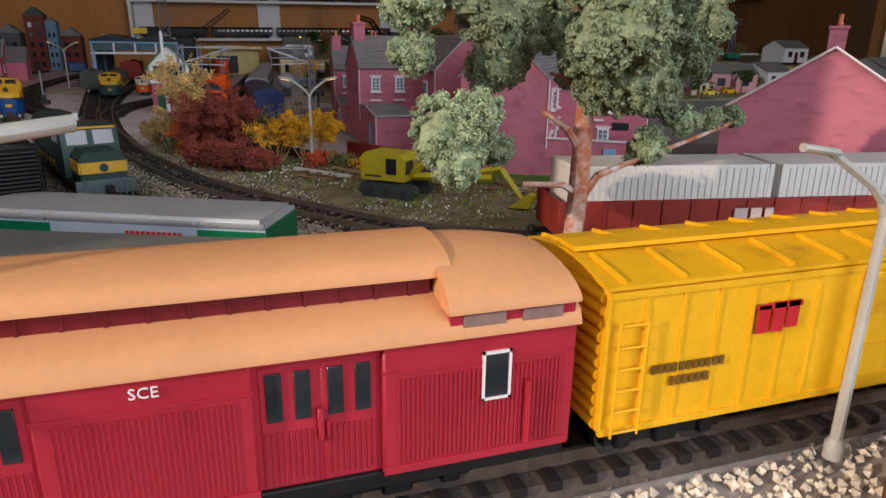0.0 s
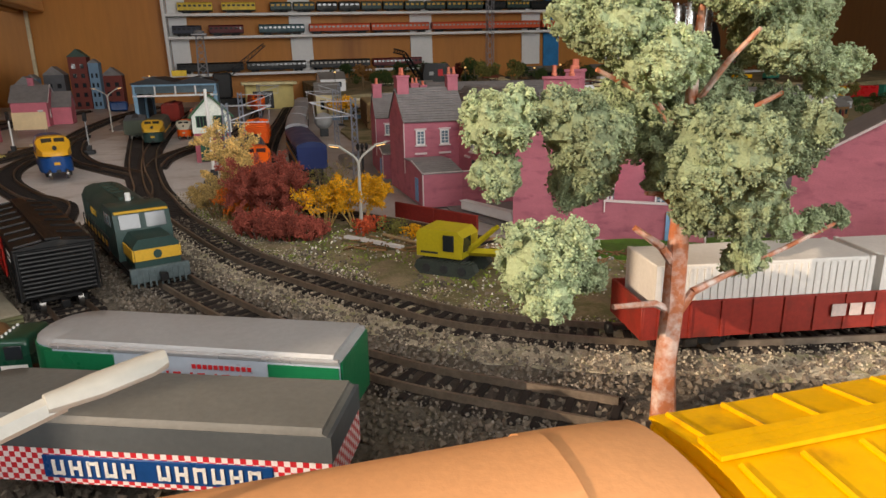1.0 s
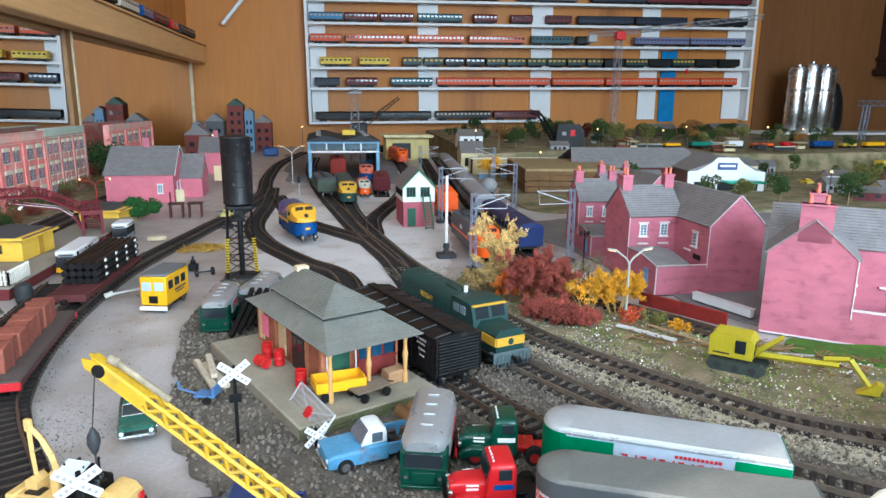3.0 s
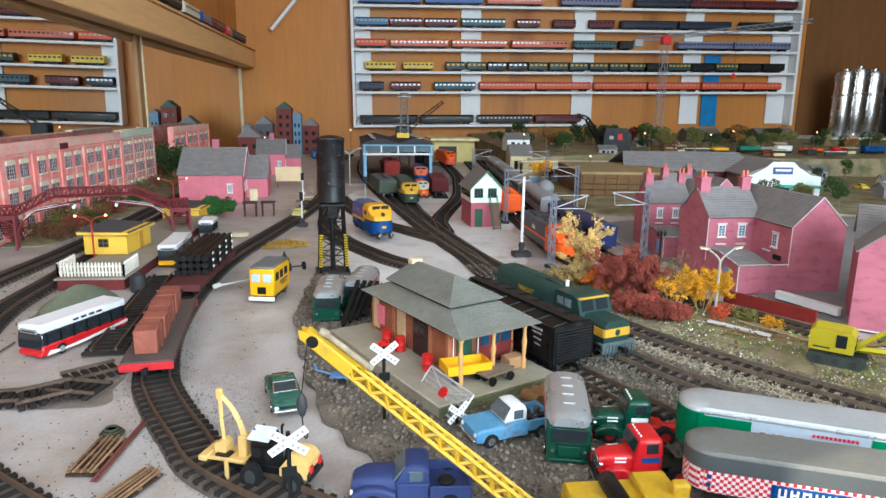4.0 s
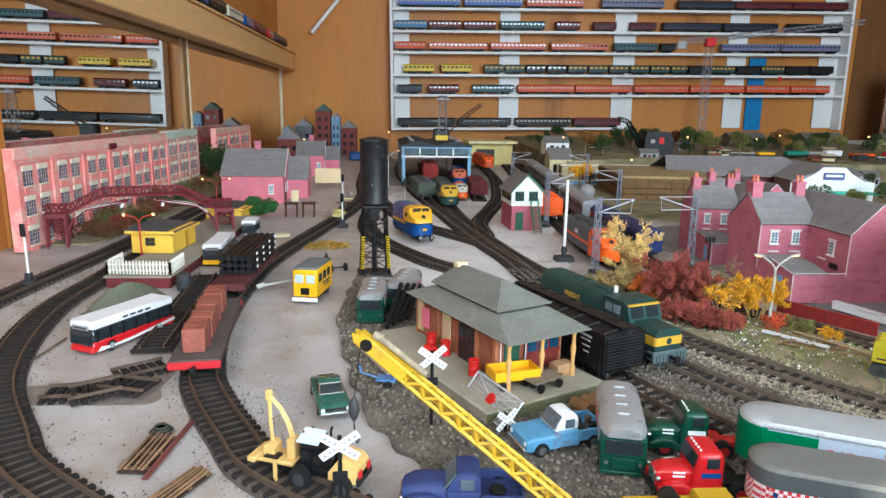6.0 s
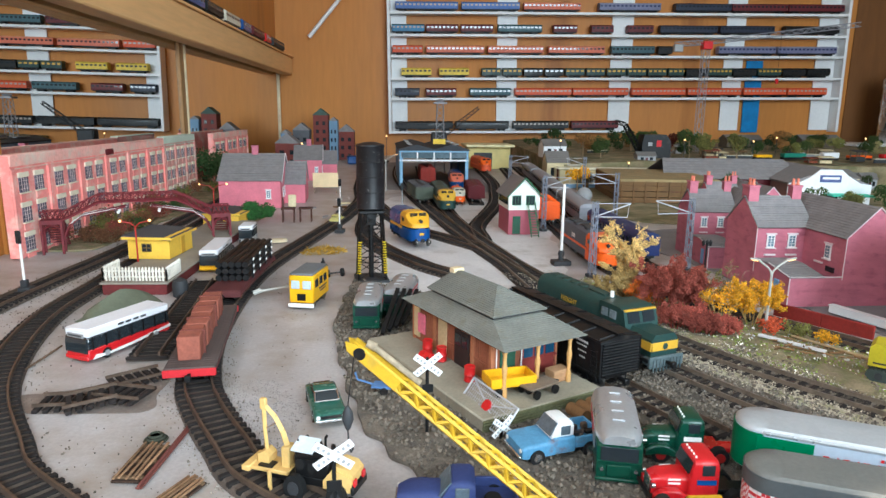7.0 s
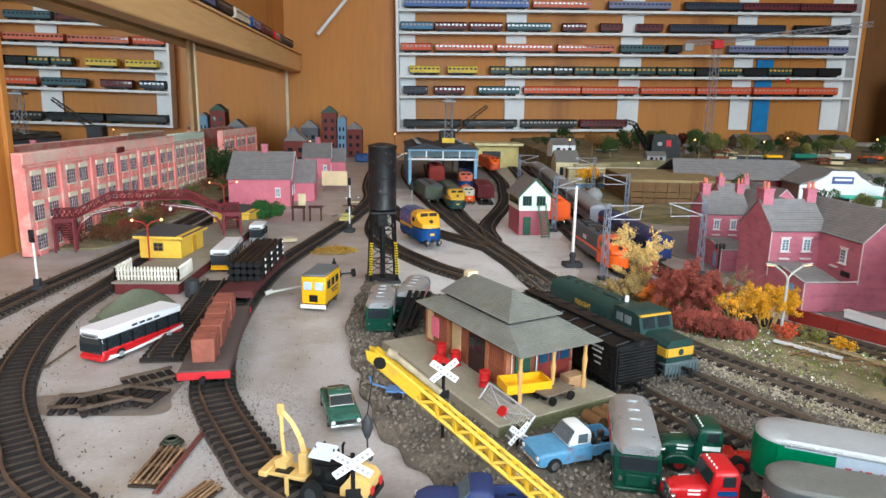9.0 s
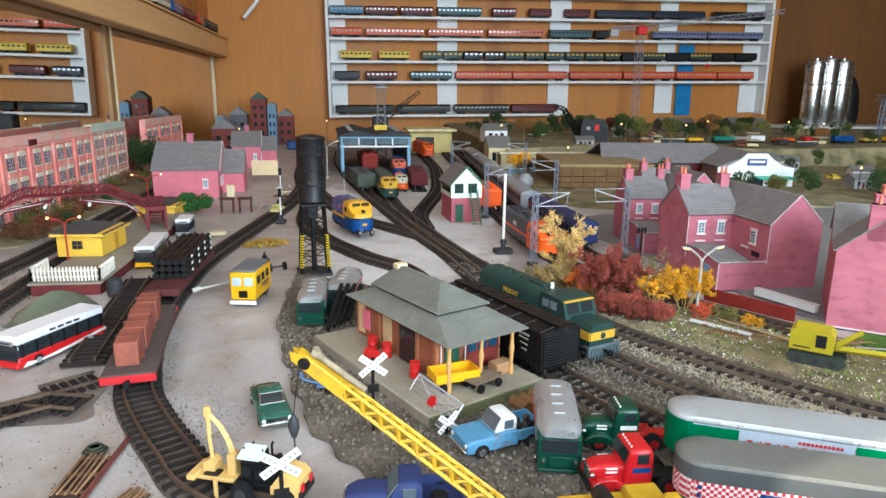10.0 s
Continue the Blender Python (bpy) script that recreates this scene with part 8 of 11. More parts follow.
def backhoe():
    """Cream-yellow digger: an outrigger deck and knuckle arm towards -x, dark engine, cream hood and red lamps towards +x."""
    t = thing("backhoe_digger", "cream-yellow backhoe digger with raised bent arm and dark engine", "digger")
    BY = mat("backhoe_yellow", (216, 178, 108), rough=0.5, var=0.12)
    part("deck", Mb().box(-0.034, 0, 0.0110, 0.030, 0.0150, 0.0022, 0.0005).box(-0.048, 0, 0.0112, 0.006, 0.0200, 0.0030, 0.0006), BY, t)
    part("footplate", bx(-0.036, -0.0030, 0.0124, 0.010, 0.0070, 0.0010, 0.0002), BLACK, t, "black tread plate")
    part("frame", Mb().box(-0.004, 0, 0.0088, 0.060, 0.0120, 0.0050, 0.0008), BLACK, t, "dark chassis frame")
    part("king_post", Mb().box(-0.0235, 0.001, 0.0165, 0.0060, 0.0080, 0.0130, 0.0008), BY, t)
    elbow = [(-0.0225, 0.001, 0.0180), (-0.0270, 0.001, 0.0300), (-0.0320, 0.001, 0.0370), (-0.0385, 0.001, 0.0420)]
    part("boom", Mb().pipe(elbow, 0.0024, 4, 0.0016), BY, t)
    part("knuckle", Mb().box(-0.0400, 0.001, 0.0432, 0.0045, 0.0030, 0.0060, 0.0006), BY, t)
    part("arm", Mb().pipe([(-0.0400, 0.001, 0.0440), (-0.0398, 0.001, 0.0290), (-0.0385, 0.001, 0.0150)], 0.0017, 4, 0.0014), BY, t)
    part("ram", Mb().rod((-0.0300, 0.001, 0.0345), (-0.0388, 0.001, 0.0300), 0.0005, n=6), CHROME, t)
    part("bucket", Mb().prism([(-0.0425, 0.0122), (-0.0350, 0.0122), (-0.0345, 0.0165), (-0.0385, 0.0190), (-0.0430, 0.0170)], -0.0035, 0.0055, "y"), BY, t)
    for s in (-1, 1):
        part("stabiliser", Mb().box(-0.0300, s * 0.0105, 0.0065, 0.0022, 0.0020, 0.0130, 0.0003).box(-0.0300, s * 0.0110, 0.0008, 0.0060, 0.0050, 0.0014, 0.0004), BY, t)
        part("side_panel", Mb().prism([(0.0060, 0.0080), (0.0250, 0.0080), (0.0250, 0.0155), (0.0120, 0.0185), (0.0060, 0.0120)], s * 0.0082 - 0.0007, s * 0.0082 + 0.0007, "y"), BY, t)
        part("lamp", Mb().box(0.0262, s * 0.0058, 0.0125, 0.0014, 0.0042, 0.0042, 0.0005), RED, t, "red tail lamp")
    eng = part("engine", Mb().box(-0.0030, 0, 0.0165, 0.0240, 0.0136, 0.0120, 0.0012).box(-0.0060, 0.001, 0.0235, 0.0100, 0.0090, 0.0060, 0.0010).rod((-0.013, -0.0060, 0.022), (0.006, -0.0060, 0.024), 0.0022, n=10).box(0.0060, -0.002, 0.0215, 0.0060, 0.0070, 0.0050, 0.0008), BLACK, t, "black engine block")
    for k, (x, y, z) in enumerate(((-0.010, -0.0062, 0.018), (-0.002, -0.0064, 0.017), (0.004, -0.0060, 0.019))):
        part("pulley", Mb().rod((x, y, z), (x, y - 0.0016, z), 0.0030 - 0.0004 * k, n=14), TYRE, eng)
    part("exhaust", Mb().pipe([(0.002, 0.003, 0.021), (0.002, 0.003, 0.029), (0.0032, 0.003, 0.0305)], 0.0008, 6), BLACK, t)
    part("seat", Mb().box(-0.0145, 0.002, 0.0205, 0.0060, 0.0070, 0.0018, 0.0006).box(-0.0115, 0.002, 0.0245, 0.0016, 0.0070, 0.0080, 0.0006), BLACK, t)
    part("windscreen", bx(-0.0060, 0.0005, 0.0292, 0.0150, 0.0120, 0.0010, 0.0003, m=pose(0, 0, 0, 14, 0, 0)), mat("milky_panel", (214, 222, 228), rough=0.25, var=0.1), t, "milky white canopy panel")
    for s in (-1, 1):
        part("canopy_post", Mb().rod((-0.0125, s * 0.0055, 0.015), (-0.0120, s * 0.0055, 0.0290 - 0.0012 * s), 0.0005, n=5), BLACK, t)
        part("canopy_post", Mb().rod((0.0010, s * 0.0055, 0.015), (0.0005, s * 0.0055, 0.0290 - 0.0012 * s), 0.0005, n=5), BLACK, t)
    part("hood", Mb().prism([(0.0120, 0.0120), (0.0255, 0.0120), (0.0255, 0.0160), (0.0225, 0.0190), (0.0140, 0.0202), (0.0120, 0.0195)], -0.0074, 0.0074, "y"), BY, t)
    part("rear_beam", Mb().box(0.0258, 0, 0.0092, 0.0024, 0.0190, 0.0042, 0.0006), BLACK, t)
    for ex, r in ((-0.012, 0.0070), (0.0165, 0.0062)):
        for s in (-1, 1):
            tyre(t, ex, s * 0.0112, r, 0.0042, DARKGREY, s)
    t.matrix_basis = pose(-0.1865, 0.2935, 0.0006, 0, 0, -21) @ Matrix.Diagonal((0.76, 0.80, 0.96, 1.0))
    return t


backhoe()


# ---- railway signs and gate ----
def crossbuck(label, x, y, h, size, rz, tilt=38):
    t = thing("crossing_sign", label, "sign", "crossing signs")
    part("post", Mb().rod((0, 0.0008, 0), (0, 0.0008, h + size * 0.2), 0.0010, n=8), BLACK, t)
    for k, s in enumerate((-1, 1)):
        bl = part("blade", bx(0, 0, 0, size, 0.0007, size * 0.20, 0.0002), mat("sign_white", (232, 232, 230), rough=0.5, bump=0), t)
        bl.matrix_basis = pose(0, -0.0006 - 0.0007 * k, h, 0, s * tilt, 0)
        bars("marking", bl, pose(0, -0.0004, 0), [(q * size * 0.13, 0, size * 0.07, size * 0.08) for q in (-3, -2, -1, 1, 2, 3)], mat("sign_grey", (150, 150, 150), rough=0.6, bump=0), "faint lettering bars")
    part("plate", bx(0, -0.0006, h - size * 0.75, size * 0.34, 0.0008, size * 0.26, 0.0002), BLACK, t)
    return put_at(t, x, y, 0.0025, rz)


crossbuck("white crossing sign on a black post beside the depot gravel", -0.134, 0.346, 0.042, 0.0185, 8)
crossbuck("white crossing sign on a black post at the front crossing", -0.1760, 0.2550, 0.0400, 0.0185, 6, 34)
crossbuck("small fallen white crossing sign by the pickup", -0.0930, 0.3370, 0.009, 0.016, 25, 40)
gate = thing("crossing_gate", "white wire level-crossing gate with a red disc leaning on the gravel", "gate")
GW = mat("gate_wire", (200, 202, 206), rough=0.45, metal=0.3)
fr = Mb().pipe([(-0.024, 0, 0), (0.024, 0, 0), (0.024, 0, 0.018), (-0.024, 0, 0.018), (-0.024, 0, 0)], 0.0006, 5).rod((-0.024, 0, 0), (0.024, 0, 0.018), 0.0004, n=4).rod((0.024, 0, 0), (-0.024, 0, 0.018), 0.0004, n=4)
part("frame", fr, GW, gate)
mesh_w = Mb()
for k in range(24):
    mesh_w.rod((-0.023 + k * 0.002, 0, 0), (-0.023 + k * 0.002, 0, 0.018), 0.00018, n=3)
for k in range(5):
    mesh_w.rod((-0.024, 0, 0.003 + k * 0.003), (0.024, 0, 0.003 + k * 0.003), 0.00018, n=3)
part("wire_mesh", mesh_w, GW, gate)
part("disc", Mb().rod((0, -0.0008, 0.009), (0, 0.0008, 0.009), 0.0036, n=16), RED, gate, "red warning disc")
gate.matrix_basis = pose(-0.1035, 0.3600, 0.0045, 0, 0, -66) @ pose(0, 0, 0, -38, 0, 0) @ Matrix.Scale(1.02, 4)
trolley = thing("blue_trolley", "small overturned blue trolley on the gravel", "trolley")
TB = mat("trolley_blue", (92, 128, 176), rough=0.5)
part("tray", Mb().box(0, 0, 0.004, 0.011, 0.008, 0.0012, 0.0003).box(0.005, 0, 0.0065, 0.0012, 0.008, 0.005), TB, trolley)
part("handle", Mb().pipe([(-0.005, 0, 0.004), (-0.014, 0, 0.006), (-0.016, 0.002, 0.009)], 0.0006, 5), TB, trolley)
for s in (-1, 1):
    part("wheel", Mb().rod((0.002, s * 0.0042, 0.0022), (0.002, s * 0.0052, 0.0022), 0.0022, n=10), BLACK, trolley)
put_at(trolley, -0.1605, 0.4030, 0.0030, -14)
trolley.scale = (1.2, 1.2, 1.2)
for k, (dx, dy, rz) in enumerate(((-0.0015, 0.0, 118), (0.010, -0.004, 123), (0.004, 0.008, 110))):
    put_at(tagged(part("timber_baulk", Mb().box(0, 0, 0.0016, 0.050 - 0.006 * k, 0.0045, 0.0032, 0.0006), mat("pale_timber", (196, 182, 160), rough=0.8, var=0.2)), "pale timber baulk dumped beside the depot platform", "timber", "timber pile"), -0.1680 + dx * 0.6, 0.4400 + dy * 0.6, 0.0040 + 0.0034 * (k == 2), rz - 4)


# ---- lamps, masts and signals ----
LAMPG = mat("lamp_grey", (180, 178, 170), rough=0.4, var=0.08)
BULB = mat("warm_bulb", (255, 196, 120), rough=0.4, var=0.0, bump=0, emit=3.0)


def twin_lamp(label, x, y, h, rz, reach=0.020, r=0.0010, lit=True):
    t = thing("street_lamp", label, "street lamp", "street lamps")
    part("pole", Mb().rod((0, 0, 0), (0, 0, h * 0.80), r * 1.25, r, n=8).lathe([(r * 2.0, 0), (r * 2.0, h * 0.05), (r * 1.3, h * 0.07)], 0, 0, 10), LAMPG, t)
    for s in (-1, 1):
        pts = [(0, 0, h * 0.79), (s * reach * 0.10, 0, h * 0.84), (s * reach * 0.30, 0, h * 0.885), (s * reach, 0, h * 0.985)]
        part("arm", Mb().pipe(pts, r * 0.85, 6), LAMPG, t)
        hd = part("head", Mb().loft([[(s * (reach + q * 0.0075 * r / 0.001), k * r * w, h * 0.985 + 0.0012 * q + zz * r) for k, zz in [(math.cos(0.628 * j), 0.2 + 0.8 * math.sin(0.628 * j)) for j in range(10)]] for q, w in ((-0.15, 0.9), (0.3, 1.7), (0.8, 1.6), (1.0, 0.8))]), LAMPG, t)
        if lit:
            part("lens", Mb().loft([[(s * (reach + q * 0.0075 * r / 0.001), k * r * w, h * 0.985 + 0.0012 * q - 0.62 * r) for k in (-1, 1)] + [(s * (reach + q * 0.0075 * r / 0.001), k * r * w, h * 0.985 + 0.0012 * q - 0.95 * r) for k in (1, -1)] for q, w in ((0.1, 0.8), (0.85, 0.8))]), BULB, hd)
    return put_at(t, x, y, 0.002, rz)


twin_lamp("grey twin-arm street lamp beside the autumn trees", 0.1560, 0.5120, 0.0640, 2, 0.0125, 0.00100)
twin_lamp("grey twin-arm street lamp beside the front track", 0.2215, 0.1305, 0.0695, 4, 0.018, 0.00105, lit=False)
twin_lamp("grey twin-arm street lamp at the board's front edge", 0.0150, 0.1320, 0.0725, 27.5, 0.0540, 0.00185, lit=False)
twin_lamp("grey twin-arm yard lamp beside the engine shed", -0.185, 1.50, 0.085, 0, 0.020, 0.0011)


def red_lamp(x, y, h, reach, rz):
    t = thing("platform_lamp", "red platform lamp post with two curved arms", "street lamp", "platform lamps")
    RP = mat("lamp_red", (176, 48, 40), rough=0.5)
    part("post", Mb().rod((0, 0, 0), (0, 0, h * 0.85), 0.0009, n=8), RP, t)
    for s in (-1, 1):
        part("arm", Mb().pipe([(0, 0, h * 0.85), (s * reach * 0.3, 0, h * 0.95), (s * reach, 0, h)], 0.0007, 6), RP, t)
        part("bulb", Mb().lathe([(0.0003, -0.0012), (0.0016, -0.0004), (0.0013, 0.0010), (0.0003, 0.0016)], 0, 0, 10, m=pose(s * reach, 0, h)), BULB, t, "glowing warm bulb")
    return put_at(t, x, y, 0.0135, rz)


red_lamp(-0.4415, 0.735, 0.046, 0.015, 10)
red_lamp(-0.470, 1.14, 0.055, 0.022, 10).location.z = 0.001


def light_signal(label, x, y, h, rz, tone=None):
    t = thing("railway_signal", label, "railway signal", "signals")
    part("post", Mb().rod((0, 0, 0), (0, 0, h), 0.0013, 0.0010, n=8), tone or INKW, t)
    part("base", Mb().box(0, 0, 0.003, 0.014, 0.012, 0.006, 0.0008).box(0, 0, 0.009, 0.006, 0.006, 0.008, 0.0006), DARKGREY, t)
    hd = part("head", Mb().box(0, -0.0016, h - 0.006, 0.0055, 0.002, 0.013, 0.0008), BLACK, t)
    for k in (-1, 1):
        part("lens", Mb().rod((0, -0.0028, h - 0.006 + k * 0.003), (0, -0.0035, h - 0.006 + k * 0.003), 0.0014, n=10), GLASS, hd)
    return put_at(t, x, y, 0.0008, rz)


light_signal("white-posted railway signal beside the inner curve", -0.242, 0.985, 0.052, -10)
light_signal("white-posted railway signal farther along the curve", -0.258, 1.17, 0.062, -10)
light_signal("pale signal post in the engine yard", -0.148, 1.13, 0.060, 0, GREY)
light_signal("dark signal with white ladder by the mirror edge", -0.520, 0.655, 0.062, 0)
mast = thing("white_mast", "tall white steel mast on a dark base between the tracks", "mast")
part("pole", Mb().rod((0, 0, 0), (0, 0, 0.098), 0.0019, 0.0016, n=8), INKW, mast)
part("base", Mb().box(0, 0, 0.003, 0.022, 0.016, 0.006, 0.0008).lathe([(0.004, 0.006), (0.003, 0.010), (0.0042, 0.014), (0.0028, 0.018)], 0, 0, 10), DARKGREY, mast)
put_at(mast, 0.0445, 0.770, 0.0006, 5)


def catenary(label, x, y, rz, h=0.086, arm=0.042):
    t = thing("catenary_mast", label, "catenary mast", "catenary masts")
    CG = mat("galvanised", (150, 158, 172), rough=0.45, metal=0.4, var=0.1)
    part("lattice_post", lattice(Mb(), (0, 0, 0), (0, 0, h), 0.0062, 12, 0.0006, 0.0048), CG, t)
    a = Mb().rod((0, 0, h * 0.80), (arm, 0, h * 0.96), 0.0006, n=5).rod((0, 0, h * 0.97), (arm, 0, h * 0.965), 0.0004, n=5).rod((0, 0, h * 0.80), (arm * 0.92, 0, h * 0.785), 0.0005, n=5).rod((arm * 0.92, 0, h * 0.785), (arm * 0.96, 0, h * 0.96), 0.00025, n=4)
    part("arm", a, mat("arm_grey", (186, 188, 194), rough=0.5, var=0.1), t, "pale bracket arm")
    part("foot", bx(0, 0, 0.002, 0.011, 0.011, 0.004, 0.0006), DARKGREY, t)
    return put_at(t, x, y, 0.001, rz)


catenary("lattice catenary mast with pale arm beside the orange locomotive", 0.0640, 0.706, 8)
catenary("lattice catenary mast with pale arm before the houses", 0.1860, 0.735, 178)
catenary("lattice catenary mast farther along the wired tracks", 0.072, 1.00, 5)
catenary("lattice catenary mast farther along the wired tracks", 0.205, 1.06, 176)
catenary("lattice catenary mast at the far bend of the wired tracks", 0.100, 1.50, 0)
catenary("lattice catenary mast at the far bend of the wired tracks", 0.26, 1.45, 176)
lantern = thing("lamp_standard", "black ornate three-lantern lamp standard before the houses", "street lamp")
part("post", Mb().rod((0, 0, 0), (0, 0, 0.040), 0.0010, n=8), BLACK, lantern)
for dx in (-0.004, 0, 0.004):
    part("lantern", Mb().lathe([(0.0008, 0.038), (0.0016, 0.040), (0.0018, 0.043), (0.0004, 0.045)], dx, 0, 8), BLACK, lantern)
put_at(lantern, 0.186, 0.690, 0.002)

# ---- loose bits on the grey ground ----
def panel_track(label, l, n, x, y, rz, tone=SLEEPER, w=0.026, rails=True):
    t = thing("track_panel", label, "track panel", "loose track panels")
    for k in range(n):
        part("sleeper", bx(-l / 2 + l * (k + 0.5) / n, random.uniform(-0.001, 0.001), 0.0012, 0.0032, w, 0.0024, 0.0003), tone, t)
    if rails:
        for s in (-1, 1):
            part("rail", bx(0, s * 0.0083, 0.0034, l, 0.0011, 0.0020), RAIL, t)
    return put_at(t, x, y, 0.0006, rz)


panel_track("loose dark track panel lying on the ground", 0.034, 6, -0.3275, 0.4340, 38)
panel_track("heap of broken dark track on the ground", 0.036, 6, -0.3540, 0.3985, 6)
panel_track("heap of broken dark track on the ground", 0.032, 5, -0.3230, 0.4030, -14).location.z = 0.0030
panel_track("heap of broken dark track on the ground", 0.030, 5, -0.3400, 0.3960, 24).matrix_basis = pose(-0.3400, 0.3965, 0.0036, 5, -4, 24)
OLDW = mat("old_timber", (98, 76, 54), rough=0.85, var=0.25)


def rail_pallet(label, l, w, x, y, rz):
    """A dark base with long slats and two cross bearers."""
    t = thing("timber_pallet", label, "pallet", "timber pallets")
    part("base", bx(0, 0, 0.0008, l, w, 0.0012, 0.0002), mat("pallet_dark", (58, 42, 32), rough=0.9, var=0.3), t)
    for k in range(5):
        part("slat", bx(random.uniform(-0.0012, 0.0012), -w / 2 + w * (k + 0.5) / 5, 0.0030 + random.uniform(-0.0003, 0.0003), l, 0.0012, 0.0010, 0.0002, m=pose(0, 0, 0, 0, 0, random.uniform(-1.5, 1.5))), mat("slat_wood", (138, 106, 78), rough=0.85, var=0.35, rand=0.25), t)
    for q in (-0.42, 0.0, 0.42):
        part("bearer", bx(q * l, 0, 0.0018, 0.0022, w, 0.0014, 0.0002), OLDW, t)
    return put_at(t, x, y, 0.0006, rz)


rail_pallet("brown timber pallet of long slats on the ground", 0.036, 0.0150, -0.2815, 0.3235, 86)
rail_pallet("small brown timber pallet on the ground", 0.030, 0.0115, -0.2545, 0.2920, 66)
put_at(tagged(part("rusty_girder", Mb().box(0, 0, 0.0006, 0.062, 0.0034, 0.0008, 0.0002).box(0, 0, 0.0016, 0.062, 0.0010, 0.0018, 0.0002), mat("dull_rust", (112, 62, 54), rough=0.85, var=0.25)), "rusty red girder lying on the ground", "girder"), -0.2725, 0.3310, 0.0006, 86)
coil = thing("rope_coil", "dark green coiled rope lying at the pallet's end", "coil")
for k in range(3):
    part("turn", Mb().lathe([(0.0048 - 0.0012 * k, 0.0010 + 0.0013 * k), (0.0057 - 0.0012 * k, 0.0019 + 0.0013 * k), (0.0066 - 0.0012 * k, 0.0010 + 0.0013 * k), (0.0057 - 0.0012 * k, 0.0001 + 0.0013 * k), (0.0048 - 0.0012 * k, 0.0010 + 0.0013 * k)], 0, 0, 16), mat("coil_green", (58, 60, 48), rough=0.85, var=0.3), coil)
put_at(coil, -0.2835, 0.3480, 0.0006)
tagged(part("thin_rod", Mb().rod((-0.4105, 0.4370, 0.0014), (-0.4090, 0.5000, 0.0014), 0.0008, n=5), mat("rod_brown", (104, 84, 66), rough=0.8)), "thin brown rod lying on the painted board", "rod")
axle = thing("spare_wheelset", "black spare axle with two wheels on the ground", "wheelset")
part("axle", Mb().rod((-0.008, 0, 0.0045), (0.008, 0, 0.0045), 0.0009, n=6), BLACK, axle)
for s in (-1, 1):
    part("wheel", Mb().rod((s * 0.007, 0, 0.0045), (s * 0.0095, 0, 0.0045), 0.0045, n=14), BLACK, axle)
put_at(axle, -0.222, 0.715, 0.0006, 25)
pump = thing("black_generator", "small black generator on the ground beside the railcar", "generator")
part("body", Mb().box(0, 0, 0.005, 0.010, 0.008, 0.008, 0.001), BLACK, pump)
part("drum", Mb().lathe([(0.0025, 0.009), (0.0028, 0.012), (0.0012, 0.014), (0.001, 0.017)], 0, 0, 10), BLACK, pump)
put_at(pump, -0.2375, 0.735, 0.0006)
tarp = thing("canvas_tent", "grey-green canvas tarpaulin over a low heap", "tarpaulin")
rings = []
for i in range(9):
    x = -0.036 + 0.072 * i / 8
    k = math.sin(math.pi * min(1, max(0, (i + 0.3) / 8.6))) ** 0.45
    rings.append([(x, -0.021 * (0.55 + 0.45 * k), 0.0), (x, -0.012 * k, 0.012 * k + 0.001), (x, 0.0, 0.0215 * k * (1 - 0.25 * abs(i - 4) / 4) + 0.001), (x, 0.012 * k, 0.012 * k + 0.001), (x, 0.021 * (0.55 + 0.45 * k), 0.0)])
part("canvas", Mb().loft(rings), mat("canvas", (104, 108, 90), rough=0.9, var=0.12, coarse=90), tarp)
put_at(tarp, -0.3985, 0.585, 0.0006, 62)
tank_b = tagged(part("grey_bollard", Mb().lathe([(0.007, 0), (0.0078, 0.010), (0.0065, 0.016), (0.002, 0.0185)], 0, 0, 14), DARKGREY), "dark grey domed drum beside the platform", "drum")
put_at(tank_b, -0.365, 0.640, 0.0006)
ladder = thing("signal_arm_post", "pale fallen post lying across the inner track", "post")
part("shaft", Mb().rod((0, 0, 0.004), (0.042, 0.016, 0.006), 0.0012, n=6), LAMPG, ladder)
part("head", Mb().rod((-0.004, -0.001, 0.003), (0.003, 0.001, 0.005), 0.0024, n=8), LAMPG, ladder)
put_at(ladder, -0.288, 0.628, 0.004, 10)
bench = thing("timber_stall", "dark brown timber trestles beside the track", "trestle")
TBR = mat("trestle_brown", (74, 48, 40), rough=0.8)
for dx in (0, 0.028):
    for a in (-0.009, 0.009):
        for b in (-0.007, 0.007):
            part("leg", bx(dx + a, b, 0.011, 0.0022, 0.0022, 0.022), TBR, bench)
    part("top", bx(dx, 0, 0.0225, 0.023, 0.018, 0.0024, 0.0004), TBR, bench)
part("back", bx(-0.009, 0.006, 0.031, 0.0022, 0.0022, 0.018), TBR, bench)
part("cushion", bx(0.006, 0.006, 0.034, 0.013, 0.003, 0.020, 0.001), mat("cream_cloth", (214, 198, 160), rough=0.8), bench, "cream board on top")
put_at(bench, -0.335, 1.085, 0.0006, 5)
boat = tagged(part("rowing_boat", Mb().loft([[(x, -w, 0.0015), (x, -w * 1.2, 0.006), (x, 0, 0.004), (x, w * 1.2, 0.006), (x, w, 0.0015)] for x, w in ((-0.012, 0.003), (-0.006, 0.005), (0.004, 0.005), (0.011, 0.001))]), mat("boat_cream", (206, 190, 156), rough=0.6)), "small cream rowing boat on the ground", "boat")
put_at(boat, -0.318, 0.905, 0.0006, 12)
sedan("small pale yellow model car on the far road", mat("sedan_cream", (206, 196, 120), rough=0.35), -0.255, 1.075, 80, 0.044, 0.017)
